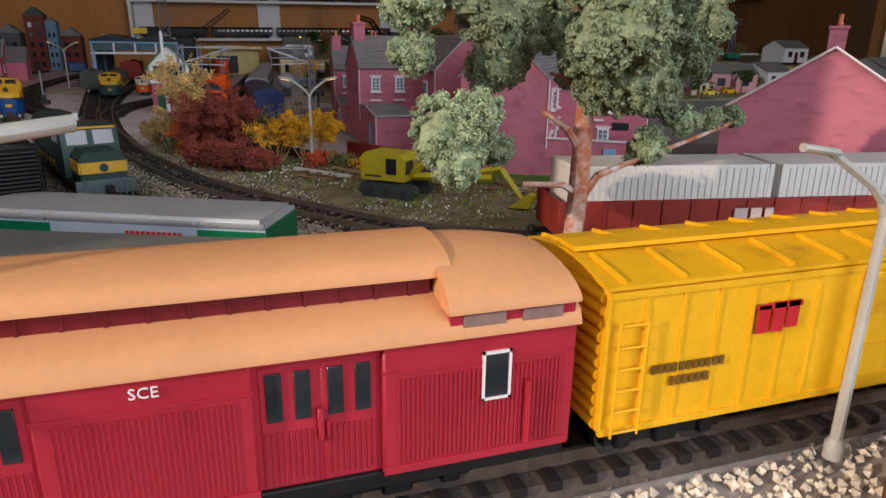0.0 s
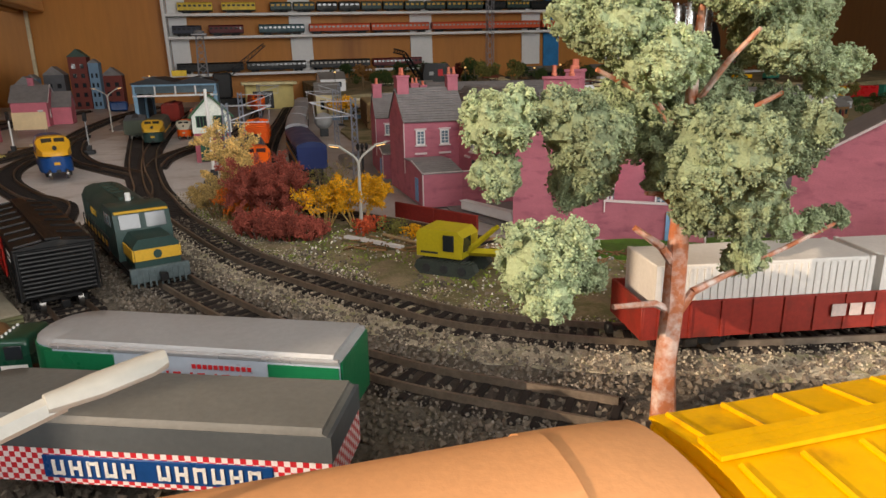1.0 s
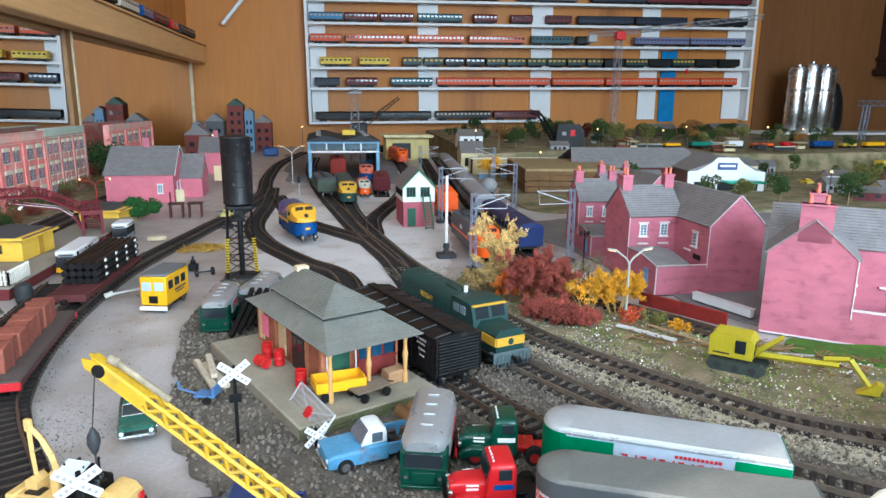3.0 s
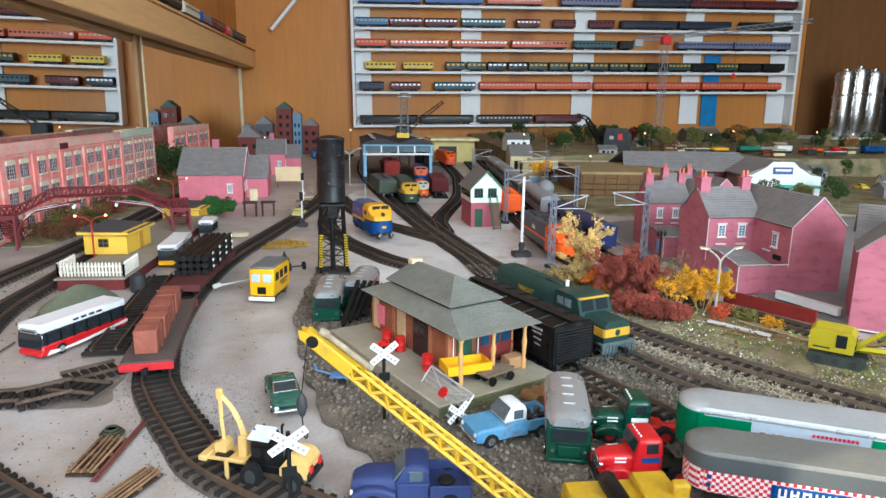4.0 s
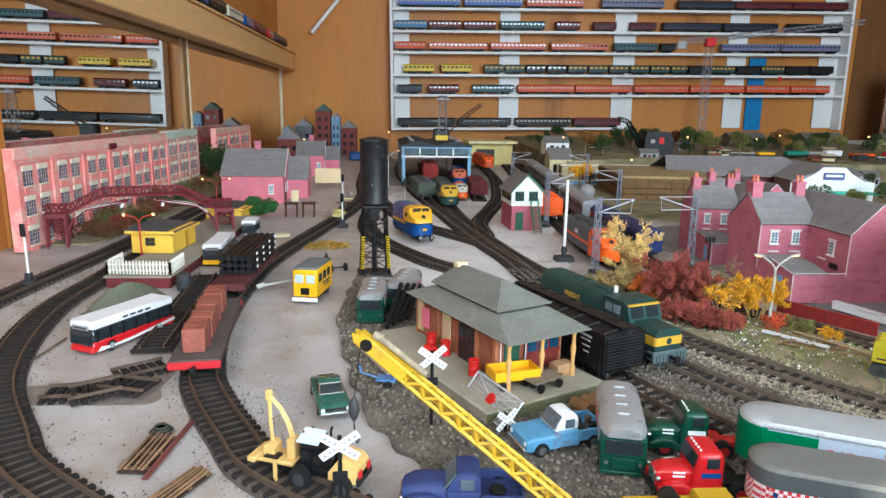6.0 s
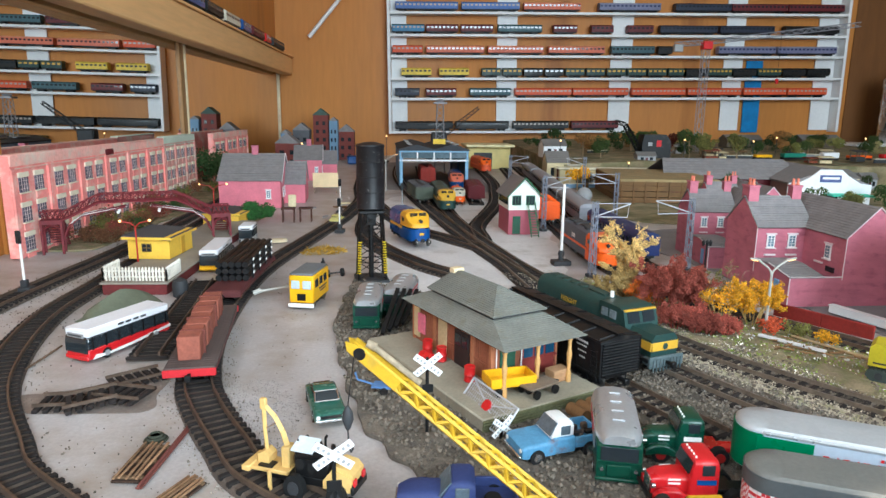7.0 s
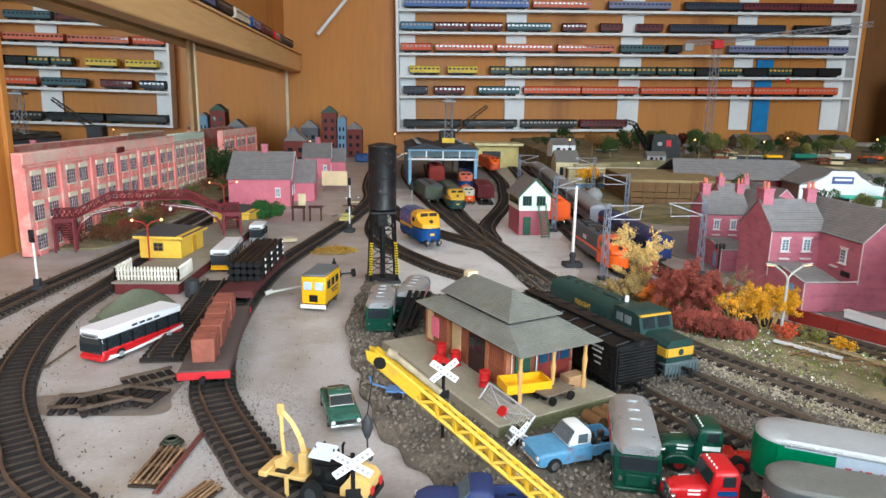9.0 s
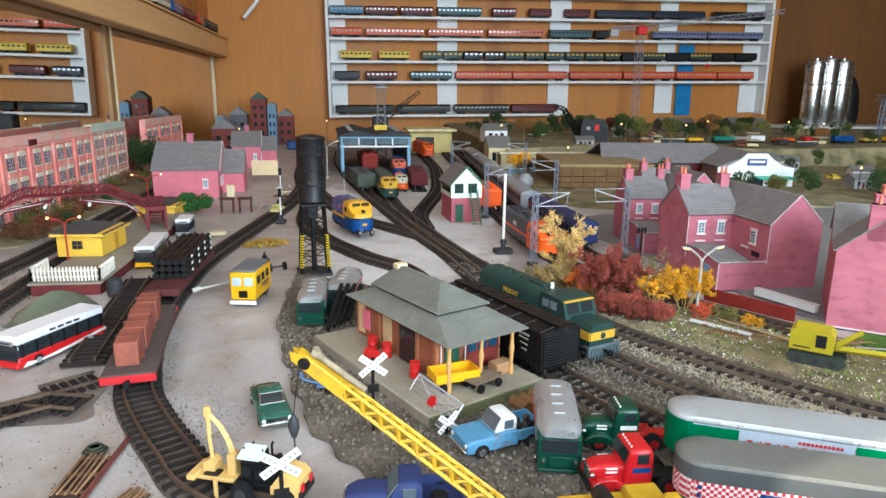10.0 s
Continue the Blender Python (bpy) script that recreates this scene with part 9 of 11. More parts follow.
rust_box = tagged(part("wagon_body", Mb().box(0, 0, 0.0100, 0.036, 0.013, 0.020, 0.0008).box(0, 0, 0.0208, 0.037, 0.014, 0.0014, 0.0004).box(0, -0.0066, 0.0060, 0.036, 0.0006, 0.0010).box(0, -0.0066, 0.0140, 0.036, 0.0006, 0.0010), mat("rust_brown", (122, 62, 42), rough=0.8, var=0.25)), "rust-brown old wagon body resting on the pale ballast", "wagon body")
put_at(rust_box, 0.2370, 0.1120, 0.0008, 6)
for k in range(4):
    bar = part("steel_length", Mb().box(0, 0, 0, 0.052 - 0.004 * k, 0.0022, 0.0030, 0.0004).box(0, 0, 0.0018, 0.052 - 0.004 * k, 0.0034, 0.0008), BLACK)
    tagged(bar, "black steel section leaning beside the parked vans", "steel section", "steel sections")
    bar.matrix_basis = pose(-0.1575 + 0.0055 * k, 0.5340 + 0.004 * k, 0.0165, 0, -30, 74 - 2 * k)

# ---- trees and plants ----
LEAF = mat("foliage_green", (158, 172, 134), rough=0.95, var=0.22, coarse=160, fine=1400, rand=0.26, bump=0.9, bump_d=0.0010)
BARK = mat("bark", (186, 112, 76), rough=0.8, var=0.15, coarse=110, fine=700, dirt=(226, 216, 208), dirty=0.55)


def foam(mb, c, r, seed, squash=0.85, rows=44):
    """A lumpy, sponge-like clump: a ball of ripples and pits at three sizes."""
    c, o, sd = Vector(c), len(mb.v), Vector((seed * 3.1, seed * 1.7, seed * 0.9))
    cols = rows * 2
    for i in range(rows + 1):
        for j in range(cols):
            th, ph = math.pi * i / rows, 2 * math.pi * j / cols
            d = Vector((math.sin(th) * math.cos(ph), math.sin(th) * math.sin(ph), math.cos(th)))
            p = d * r
            k = 1 + 0.30 * noise.noise(d * 1.6 + sd) + 0.22 * noise.noise(p * 230 + sd) + 0.10 * noise.noise(p * 480 + sd)
            k = max(0.55, k)
            mb.v.append(tuple(c + Vector((p.x, p.y, p.z * squash)) * k))
    for i in range(rows):
        for j in range(cols):
            a, b = o + i * cols + j, o + i * cols + (j + 1) % cols
            mb.f.append((a, b, b + cols, a + cols))


def knobbly(mb, c, r, seed, rnd):
    """A floret: a dark core ball set all over with small knobs, each coated with fine crumbs."""
    foam(mb, c, r * 0.80, seed, rows=10)
    for _ in range(max(8, int(4 * math.pi * r * r / 1.3e-5))):
        d = Vector((rnd.gauss(0, 1), rnd.gauss(0, 1), rnd.gauss(0, 1))).normalized()
        k = 1 + 0.20 * noise.noise(d * 2.2 + Vector((seed, r * 900, 0)))
        p, kr = c + Vector((d.x, d.y, d.z * 0.9)) * r * k * rnd.uniform(0.86, 1.0), rnd.uniform(0.0011, 0.0022)
        mb.crumb(p, kr * 1.05, rnd)
        for _ in range(16):
            e = (Vector((rnd.gauss(0, 1), rnd.gauss(0, 1), rnd.gauss(0, 1))).normalized() + d * 0.5).normalized()
            mb.crumb(p + e * kr * rnd.uniform(0.75, 1.1), rnd.uniform(0.00035, 0.00075), rnd)


def crumbs_on(mb, n0, n, size, rnd):
    """Fine crumbs clinging to the foam's skin."""
    pts = mb.v[n0:]
    for _ in range(n):
        p = Vector(rnd.choice(pts))
        mb.crumb(p + Vector((rnd.uniform(-1, 1), rnd.uniform(-1, 1), rnd.uniform(-1, 1))) * 0.0008, rnd.uniform(0.45, 1.25) * size, rnd)


def clump(mb, c, r, n, size, rnd, squash=0.85, hollow=0.55):
    """A ragged ball of small crumbs with an uneven outline."""
    c = Vector(c)
    for _ in range(n):
        d = Vector((rnd.gauss(0, 1), rnd.gauss(0, 1), rnd.gauss(0, 1))).normalized()
        lump = 1 + 0.34 * noise.noise(c * 40 + d * 1.7) + 0.26 * noise.noise(c * 11 + d * 4.2)
        k = hollow + (1 - hollow) * rnd.random() ** 0.5
        mb.crumb(c + Vector((d.x * r, d.y * r, d.z * r * squash)) * lump * k, rnd.uniform(0.5, 1.25) * size, rnd)


def big_tree():
    rnd = random.Random(4)
    t = thing("model_tree", "tall model gum tree with foam foliage clumps and peeling bark", "tree")
    tr = Mb()
    pts = [Vector((0, 0, 0)), Vector((-0.0006, 0.0004, 0.02)), Vector((0.0006, 0, 0.04)), Vector((0.0002, 0, 0.06)), Vector((0.002, 0.002, 0.085)), Vector((0.003, 0.003, 0.11)), Vector((0.004, 0.002, 0.138))]
    radii = [0.0046, 0.0036, 0.0034, 0.0030, 0.0022, 0.0016, 0.0007]
    rings = []
    for p, r in zip(pts, radii):
        rings.append([(p.x + r * (1 + 0.15 * rnd.uniform(-1, 1)) * math.cos(2 * math.pi * i / 10), p.y + r * math.sin(2 * math.pi * i / 10), p.z) for i in range(10)])
    part("trunk", tr.loft(rings), BARK, t)
    limbs = [((0.000, 0, 0.038), (-0.006, 0, 0.0415), (-0.022, -0.002, 0.043), 0.0014), ((0.001, 0, 0.036), (0.007, 0, 0.044), (0.019, 0.001, 0.0475), 0.0017), ((0.019, 0.001, 0.0475), (0.045, 0.004, 0.054), (0.072, 0.006, 0.062), 0.0010),
             ((0.000, 0, 0.053), (-0.006, -0.001, 0.060), (-0.014, 0.002, 0.066), 0.0016), ((0.001, 0, 0.070), (-0.010, -0.004, 0.077), (-0.016, -0.006, 0.078), 0.0010), ((0.002, 0, 0.085), (0.016, 0.004, 0.096), (0.036, 0.004, 0.104), 0.0012),
             ((0.002, 0.002, 0.09), (-0.012, 0, 0.104), (-0.03, 0, 0.112), 0.0011), ((0.003, 0.003, 0.1), (0.006, -0.008, 0.114), (0.010, -0.014, 0.122), 0.0010)]
    for a, b, c, r in limbs:
        part("limb", Mb().pipe([a, b, c], r, 7, r * 0.6), BARK, t)
    clumps = [((0.000, -0.014, 0.088), 0.0225), ((-0.0475, -0.006, 0.0615), 0.0165), ((-0.033, -0.004, 0.0550), 0.0070), ((-0.056, 0.000, 0.100), 0.0120), ((-0.038, -0.006, 0.097), 0.0140), ((-0.057, 0.006, 0.083), 0.0085),
              ((0.040, 0.006, 0.090), 0.0170), ((0.029, 0.004, 0.0530), 0.0085), ((0.046, 0.008, 0.0610), 0.0065), ((0.034, 0.006, 0.0690), 0.0095), ((0.068, 0.008, 0.0625), 0.0045), ((0.057, 0.008, 0.0610), 0.0045), ((-0.022, 0.006, 0.126), 0.0180), ((0.012, 0.0, 0.140), 0.0200), ((-0.016, -0.006, 0.113), 0.0140),
              ((0.034, 0.004, 0.122), 0.0175), ((0.018, 0.018, 0.104), 0.0170), ((-0.026, 0.014, 0.080), 0.0120), ((0.016, 0.0, 0.158), 0.0120), ((0.057, 0.01, 0.110), 0.0120), ((0.010, 0.020, 0.082), 0.0120), ((-0.010, 0.022, 0.098), 0.0160)]
    for k, (c, r) in enumerate(clumps):
        mb, c = Mb(), Vector(c)
        balls = [(c, r * 0.74)]
        for q in range(6):
            d = Vector((rnd.gauss(0, 1), rnd.gauss(0, 1), rnd.gauss(0, 0.8))).normalized()
            balls.append((c + d * r * 0.60, r * rnd.uniform(0.34, 0.48)))
        for b, br in balls:
            knobbly(mb, b, br, k * 13 + 1, rnd)
        part("foliage_clump", mb, LEAF, t, smooth=0, kind="stuff")
    return put_at(t, 0.2115, 0.232, 0.0025)


big_tree()


def bush(name, label, category, x, y, h, w, tone, seed, n=1500, size=0.0012, stem=None, spike=False, z=0.003, group=""):
    """A wiry model tree or shrub: twigs and many small leaf crumbs in an uneven crown."""
    rnd = random.Random(seed)
    t = thing(name, label, category, group)
    tw = Mb()
    tips = []
    for k in range(26 if n > 1500 else 9):
        a, q = rnd.uniform(0, 6.28), rnd.uniform(0.25, 1.0)
        p1 = Vector((0.30 * w * math.cos(a) * q, 0.30 * w * math.sin(a) * q, h * rnd.uniform(0.10, 0.40)))
        reach = 0.5 * w * (0.25 if spike else 1) * q
        p2 = Vector((reach * math.cos(a), reach * math.sin(a), h * rnd.uniform(0.5, 0.95)))
        tw.pipe([(0, 0, 0), p1, p2], 0.0008 * h / 0.05, 4, 0.0003 * h / 0.05)
        tips.append((p1 + p2) / 2)
        tips.append(p2)
    part("branchwork", tw, stem or mat("twig", (132, 112, 84), rough=0.9), t, kind="stuff")
    cr = Mb()
    if n > 1500:
        for k in range(13):
            if spike:
                zz = (k + 0.5) / 13
                g = 6.28 * 0.382 * k
                c, r = Vector((0.20 * w * (1 - zz) * math.cos(g), 0.20 * w * (1 - zz) * math.sin(g), h * (0.10 + 0.82 * zz))), w * (0.27 - 0.17 * zz)
            else:
                c = tips[(k * 5) % len(tips)] * rnd.uniform(0.75, 0.95)
                r = w * rnd.uniform(0.13, 0.21)
                c.z = max(c.z, r * 0.6)
            foam(cr, c, r, seed * 11 + k, rows=14)
        crumbs_on(cr, 0, n * 5 // 4, size, rnd)
        n = n // 3
    for _ in range(n):
        b = rnd.choice(tips)
        if spike:
            zz = rnd.random() ** 0.8
            rr = 0.5 * w * (1 - zz) ** 0.7 + 0.06 * w
            a = rnd.uniform(0, 6.28)
            p = Vector((rr * rnd.random() ** 0.5 * math.cos(a), rr * rnd.random() ** 0.5 * math.sin(a), 0.1 * h + 0.9 * h * zz))
        else:
            d = Vector((rnd.gauss(0, 1), rnd.gauss(0, 1), rnd.gauss(0, 1.0)))
            p = b + d * 0.100 * w
            p.z = max(0.0005, min(p.z, h * 1.06))
        cr.crumb(p, rnd.uniform(0.5, 1.3) * size, rnd)
    part("crown", cr, tone, t, smooth=0, kind="stuff")
    return put_at(t, x, y, z)


def leafmat(name, rgb):
    return mat(name, rgb, rough=0.95, var=0.25, coarse=120, fine=900, rand=0.35)


GOLDL, REDL, YELL, ORL = leafmat("gold_leaf", (204, 172, 108)), leafmat("red_leaf", (158, 80, 66)), leafmat("yellow_leaf", (236, 172, 34)), leafmat("orange_leaf", (212, 112, 40))
DKG, OLV = leafmat("dark_leaf", (54, 74, 36)), leafmat("olive_leaf", (110, 108, 56))
def wiry(name, label, category, x, y, h, w, tone, seed, leaves, stem=None, lean=(0.0, 0.0), spike=False, bare=0.0, size=0.0010, group=""):
    """A dried-plant model tree: forking wiry stems, with fine leaf flakes crowded round the outer twigs."""
    rnd = random.Random(seed)
    t = thing(name, label, category, group)
    tw, spots = Mb(), []
    def grow(p, d, length, r, level):
        q = p + d * length
        q.z = max(q.z, 0.0008)
        tw.rod(p, q, r, r * 0.7, 4, caps=False)
        if level >= 1:
            spots.append((p, q))
        if level < 3:
            for _ in range(4 if level == 0 else 3):
                turn = Vector((rnd.gauss(0, 1), rnd.gauss(0, 1), rnd.gauss(0, 0.7))) * (0.40 if spike else 0.62)
                grow(p.lerp(q, rnd.uniform(0.55, 1.0)), (d + turn).normalized(), length * rnd.uniform(0.42, 0.66), r * 0.6, level + 1)
    for k in range(9):
        a = 6.2832 * k / 9 + rnd.uniform(-0.3, 0.3)
        out = (0.16 if spike else 0.60) * w / h * rnd.uniform(0.3, 1.2)
        d = Vector((math.cos(a) * out + lean[0], math.sin(a) * out + lean[1], 1.0)).normalized()
        grow(Vector((0.10 * w * math.cos(a), 0.10 * w * math.sin(a), 0)), d, h * (rnd.uniform(0.26, 0.60) if spike else rnd.uniform(0.42, 0.58)), 0.0006, 0)
    part("branchwork", tw, stem or mat("twig", (132, 112, 84), rough=0.9), t, smooth=0, kind="stuff")
    cr = Mb()
    live = [q for q in spots if rnd.random() > bare]
    for _ in range(leaves):
        a, b = rnd.choice(live)
        p = a.lerp(b, rnd.random()) + Vector((rnd.gauss(0, 1), rnd.gauss(0, 1), rnd.gauss(0, 1))) * 0.0011
        p.z = max(p.z, 0.0005)
        cr.crumb(p, rnd.uniform(0.5, 1.25) * size, rnd)
    part("crown", cr, tone, t, smooth=0, kind="stuff")
    return put_at(t, x, y, 0.003)


PALETWIG = mat("pale_twig", (206, 176, 112), rough=0.9)
wiry("autumn_tree", "tall pale gold model tree beside the main line", "tree", 0.0690, 0.6080, 0.070, 0.030, GOLDL, 1, 11000, spike=True, group="autumn trees")
wiry("autumn_tree", "pale gold model shrub below a taller tree", "tree", 0.0560, 0.5950, 0.040, 0.034, GOLDL, 2, 5200, group="autumn trees")
wiry("autumn_tree", "small bright orange model shrub between trees", "tree", 0.0770, 0.5760, 0.034, 0.022, ORL, 9, 3200, group="autumn trees")
wiry("autumn_tree", "dense dusty red model tree beside the main line", "tree", 0.0985, 0.5560, 0.058, 0.044, REDL, 3, 19000, stem=REDL, size=0.0009, group="autumn trees")
wiry("autumn_tree", "dense dusty red model tree beside the main line", "tree", 0.0890, 0.5640, 0.052, 0.034, REDL, 8, 9000, stem=REDL, size=0.0009, group="autumn trees")
wiry("autumn_tree", "yellow-leaved model tree with bare twigs beside a lamp", "tree", 0.1570, 0.5350, 0.046, 0.048, YELL, 4, 9500, stem=PALETWIG, bare=0.15, size=0.0009, group="autumn trees")
wiry("autumn_tree", "thin yellow model tree of mostly bare pale twigs", "tree", 0.1330, 0.5420, 0.046, 0.046, YELL, 6, 1500, stem=PALETWIG, bare=0.5, size=0.0009, group="autumn trees")
wiry("bare_tree", "leafless grey-brown twiggy model tree", "tree", 0.128, 0.566, 0.054, 0.050, OLV, 5, 420, group="autumn trees")
for k, (x, y, q) in enumerate(((0.084, 0.524, 1.0), (0.095, 0.512, 0.9), (0.106, 0.507, 0.8), (0.119, 0.506, 0.7), (0.104, 0.530, 0.9))):
    wiry("low_shrub", "low dusty red shrub at the foot of the trees", "shrub", x, y, 0.024 * q, 0.032 * q, REDL, 20 + k, 3000, stem=REDL, size=0.0009, group="low shrubs")
bush("low_shrub", "low orange-red shrub at a lamp's foot", "shrub", 0.163, 0.512, 0.011, 0.026, leafmat("rust_leaf", (176, 78, 48)), 30, 450, 0.0011, group="low shrubs")
bush("low_shrub", "small yellow shrub beside the red wall", "shrub", 0.186, 0.480, 0.010, 0.018, YELL, 31, 320, 0.001, group="low shrubs")
bush("low_shrub", "small green shrub beside the red wall", "shrub", 0.174, 0.497, 0.011, 0.020, OLV, 32, 350, 0.001, group="low shrubs")
bush("hedge_bush", "rounded dark green bush beside the station house", "bush", -0.385, 1.075, 0.030, 0.046, leafmat("bush_green", (44, 84, 36)), 33, 2200, 0.0020)
bush("wall_bush", "dark green bush between the factory fronts", "bush", -0.585, 1.57, 0.085, 0.085, DKG, 34, 1500, 0.003)
for k, y in enumerate((0.90, 0.95, 1.00, 1.06, 1.12, 1.19, 1.26, 1.33, 1.40, 1.47)):
    bush("weed_patch", "brown-green weeds along the factory foot", "weeds", -0.578 + 0.012 * math.sin(k * 2.3), y, 0.020 + 0.008 * (k % 3), 0.036, OLV if k % 2 else leafmat("brown_weed", (112, 74, 48)), 40 + k, 380, 0.0018, group="weeds")
for k, (x, y, q, m) in enumerate(((-0.545, 0.90, 1.0, "brown_weed"), (-0.550, 0.95, 1.2, "red_leaf"), (-0.548, 1.00, 0.9, "dark_leaf"), (-0.556, 1.05, 1.1, "brown_weed"), (-0.552, 1.11, 1.0, "red_leaf"), (-0.558, 1.18, 1.2, "dark_leaf"))):
    bush("weed_patch", "rusty brown scrub below the footbridge", "weeds", x, y, 0.018 * q, 0.034 * q, MATS[m], 140 + k, 700, 0.0014, group="weeds")
straw = Mb()
rs = random.Random(8)
for _ in range(420):
    a, q = rs.uniform(0, 6.28), rs.random() ** 0.5
    p = Vector((0.030 * q * math.cos(a), 0.018 * q * math.sin(a), 0.010 * (1 - q) * rs.random() + 0.001))
    d = Vector((rs.gauss(0, 1), rs.gauss(0, 1), rs.gauss(0, 0.35))).normalized() * rs.uniform(0.002, 0.006)
    straw.rod(p, p + d, 0.0005, n=3)
put_at(tagged(part("straw_heap", straw, mat("straw", (186, 148, 60), rough=0.9, var=0.2, rand=0.4)), "untidy heap of yellow straw and scrap", "heap", kind="stuff"), -0.250, 0.845, 0.0006, 20)
twigs, rt2 = Mb(), random.Random(77)
for _ in range(150):
    k = rt2.random()
    p = Vector((0.150 + 0.15 * k + rt2.gauss(0, 0.012), 0.480 - 0.105 * k + rt2.gauss(0, 0.014), 0.0055))
    a, l = rt2.uniform(0, 6.28), rt2.uniform(0.003, 0.016)
    twigs.rod(p, p + Vector((l * math.cos(a), l * math.sin(a), rt2.uniform(0, 0.0015))), rt2.uniform(0.0003, 0.0007), n=4)
tagged(part("fallen_twigs", twigs, mat("twig_litter", (150, 116, 80), rough=0.9, var=0.3, rand=0.5), smooth=0), "scattered brown twigs and splinters on the earth", "twigs", kind="stuff")
scatter("rubble_chips", [(0.13, 0.50), (0.19, 0.42), (0.30, 0.36), (0.42, 0.33), (0.42, 0.36), (0.30, 0.40), (0.20, 0.47), (0.15, 0.52)], 150, (0.0008, 0.0020), mat("rubble_white", (178, 176, 172), rough=0.8, var=0.2, rand=0.5), "broken white and grey rubble pieces on the earth", "rubble", 78, 0.0042)
tagged(part("dead_stick", Mb().rod((0.168, 0.494, 0.006), (0.212, 0.415, 0.006), 0.0012, n=5), mat("stick", (170, 146, 108), rough=0.9)), "pale straight stick lying on the earth", "stick")
tagged(part("white_board", Mb().box(0, 0, 0.0008, 0.050, 0.004, 0.0016, m=pose(0.158, 0.478, 0.005, 0, 0, -52)), WHITE), "narrow white board lying on the earth", "board")

# ---- display shelves on the plywood wall ----
SHELF = pose(-0.195, 2.795, 0.0, 0, -0.82, 0)
unit = thing("display_shelves", "white wall shelves displaying rows of model trains", "shelf unit")
LEVELS = (0.657, 0.568, 0.482, 0.400, 0.312, 0.232)
DEEP = 0.058
for z in LEVELS:
    part("shelf_board", bx(0.955, -DEEP / 2, z, 1.90, DEEP, 0.010, 0.001), WHITE, unit)
part("shelf_board", bx(0.495, -DEEP / 2, 0.098, 0.985, DEEP, 0.010, 0.001), WHITE, unit)
part("side_panel", bx(0.0, -DEEP / 2, 0.46, 0.012, DEEP + 0.002, 0.735, 0.001), WHITE, unit)
part("side_panel", bx(1.908, -DEEP / 2, 0.46, 0.012, DEEP + 0.002, 0.735, 0.001), WHITE, unit)
part("side_panel", bx(0.955, -DEEP / 2, 0.83, 1.92, DEEP + 0.002, 0.012, 0.001), WHITE, unit)
for x0, x1, zb in ((0.008, 0.072, 0.10), (0.445, 0.528, 0.10), (0.924, 1.015, 0.10), (1.413, 1.495, 0.10), (1.815, 1.900, 0.10)):
    part("back_panel", bx((x0 + x1) / 2, -0.003, (zb + 0.82) / 2, x1 - x0, 0.005, 0.82 - zb), WHITE, unit, "white back panel")
part("back_panel", bx(1.549, -0.003, 0.24, 0.072, 0.005, 0.30), mat("blue_panel", (28, 118, 176), rough=0.5), unit, "bright blue back panel")
unit.matrix_basis = SHELF

SALMON, TEAL = mat("salmon", (206, 108, 82), rough=0.5, var=0.08), mat("teal", (62, 92, 100), rough=0.5, var=0.1)
SHBLUE, COACHRED = mat("coach_sky", (70, 104, 168), rough=0.45, var=0.1), mat("coach_orange", (208, 84, 46), rough=0.5, var=0.08)
DKBLUE, PYEL = mat("coach_midnight", (38, 44, 62), rough=0.45, var=0.1), mat("pale_yellow", (222, 192, 70), rough=0.5)
LITEWIN = mat("light_window", (164, 154, 144), rough=0.3, bump=0)
KIT = {"b": (SHBLUE, SHBLUE, LITEWIN, "sky blue coach with pale windows"), "s": (SALMON, mat("salmon_roof", (224, 146, 112), rough=0.5), GLASS, "salmon coach with pale roof"), "w": (mat("lilac_grey", (112, 114, 142), rough=0.45, var=0.1), mat("lilac_roof", (146, 148, 170), rough=0.5), NAVY, "lilac-grey coach with dark windows"),
       "k": (BLACK, BLACK, GLASS, "plain black coach"), "m": (MAROON, MAROON, GLASS, "maroon coach"), "n": (DKBLUE, DKBLUE, GLASS, "midnight blue coach"), "o": (COACHRED, COACHRED, LITEWIN, "orange-red coach with pale windows"),
       "t": (TEAL, TEAL, GLASS, "teal locomotive"), "y": (PYEL, PYEL, DARKGREY, "pale yellow railcar"), "g": (GREENP, mat("goods_olive", (78, 84, 62), rough=0.6), GOLD, "dark green goods wagon with yellow band"),
       "l": (mat("light_blue_stock", (64, 120, 160), rough=0.45), TEAL, LITEWIN, "light blue goods wagon"), "c": (BLACK, BLACK, LITEWIN, "black coach with white lettering band")}
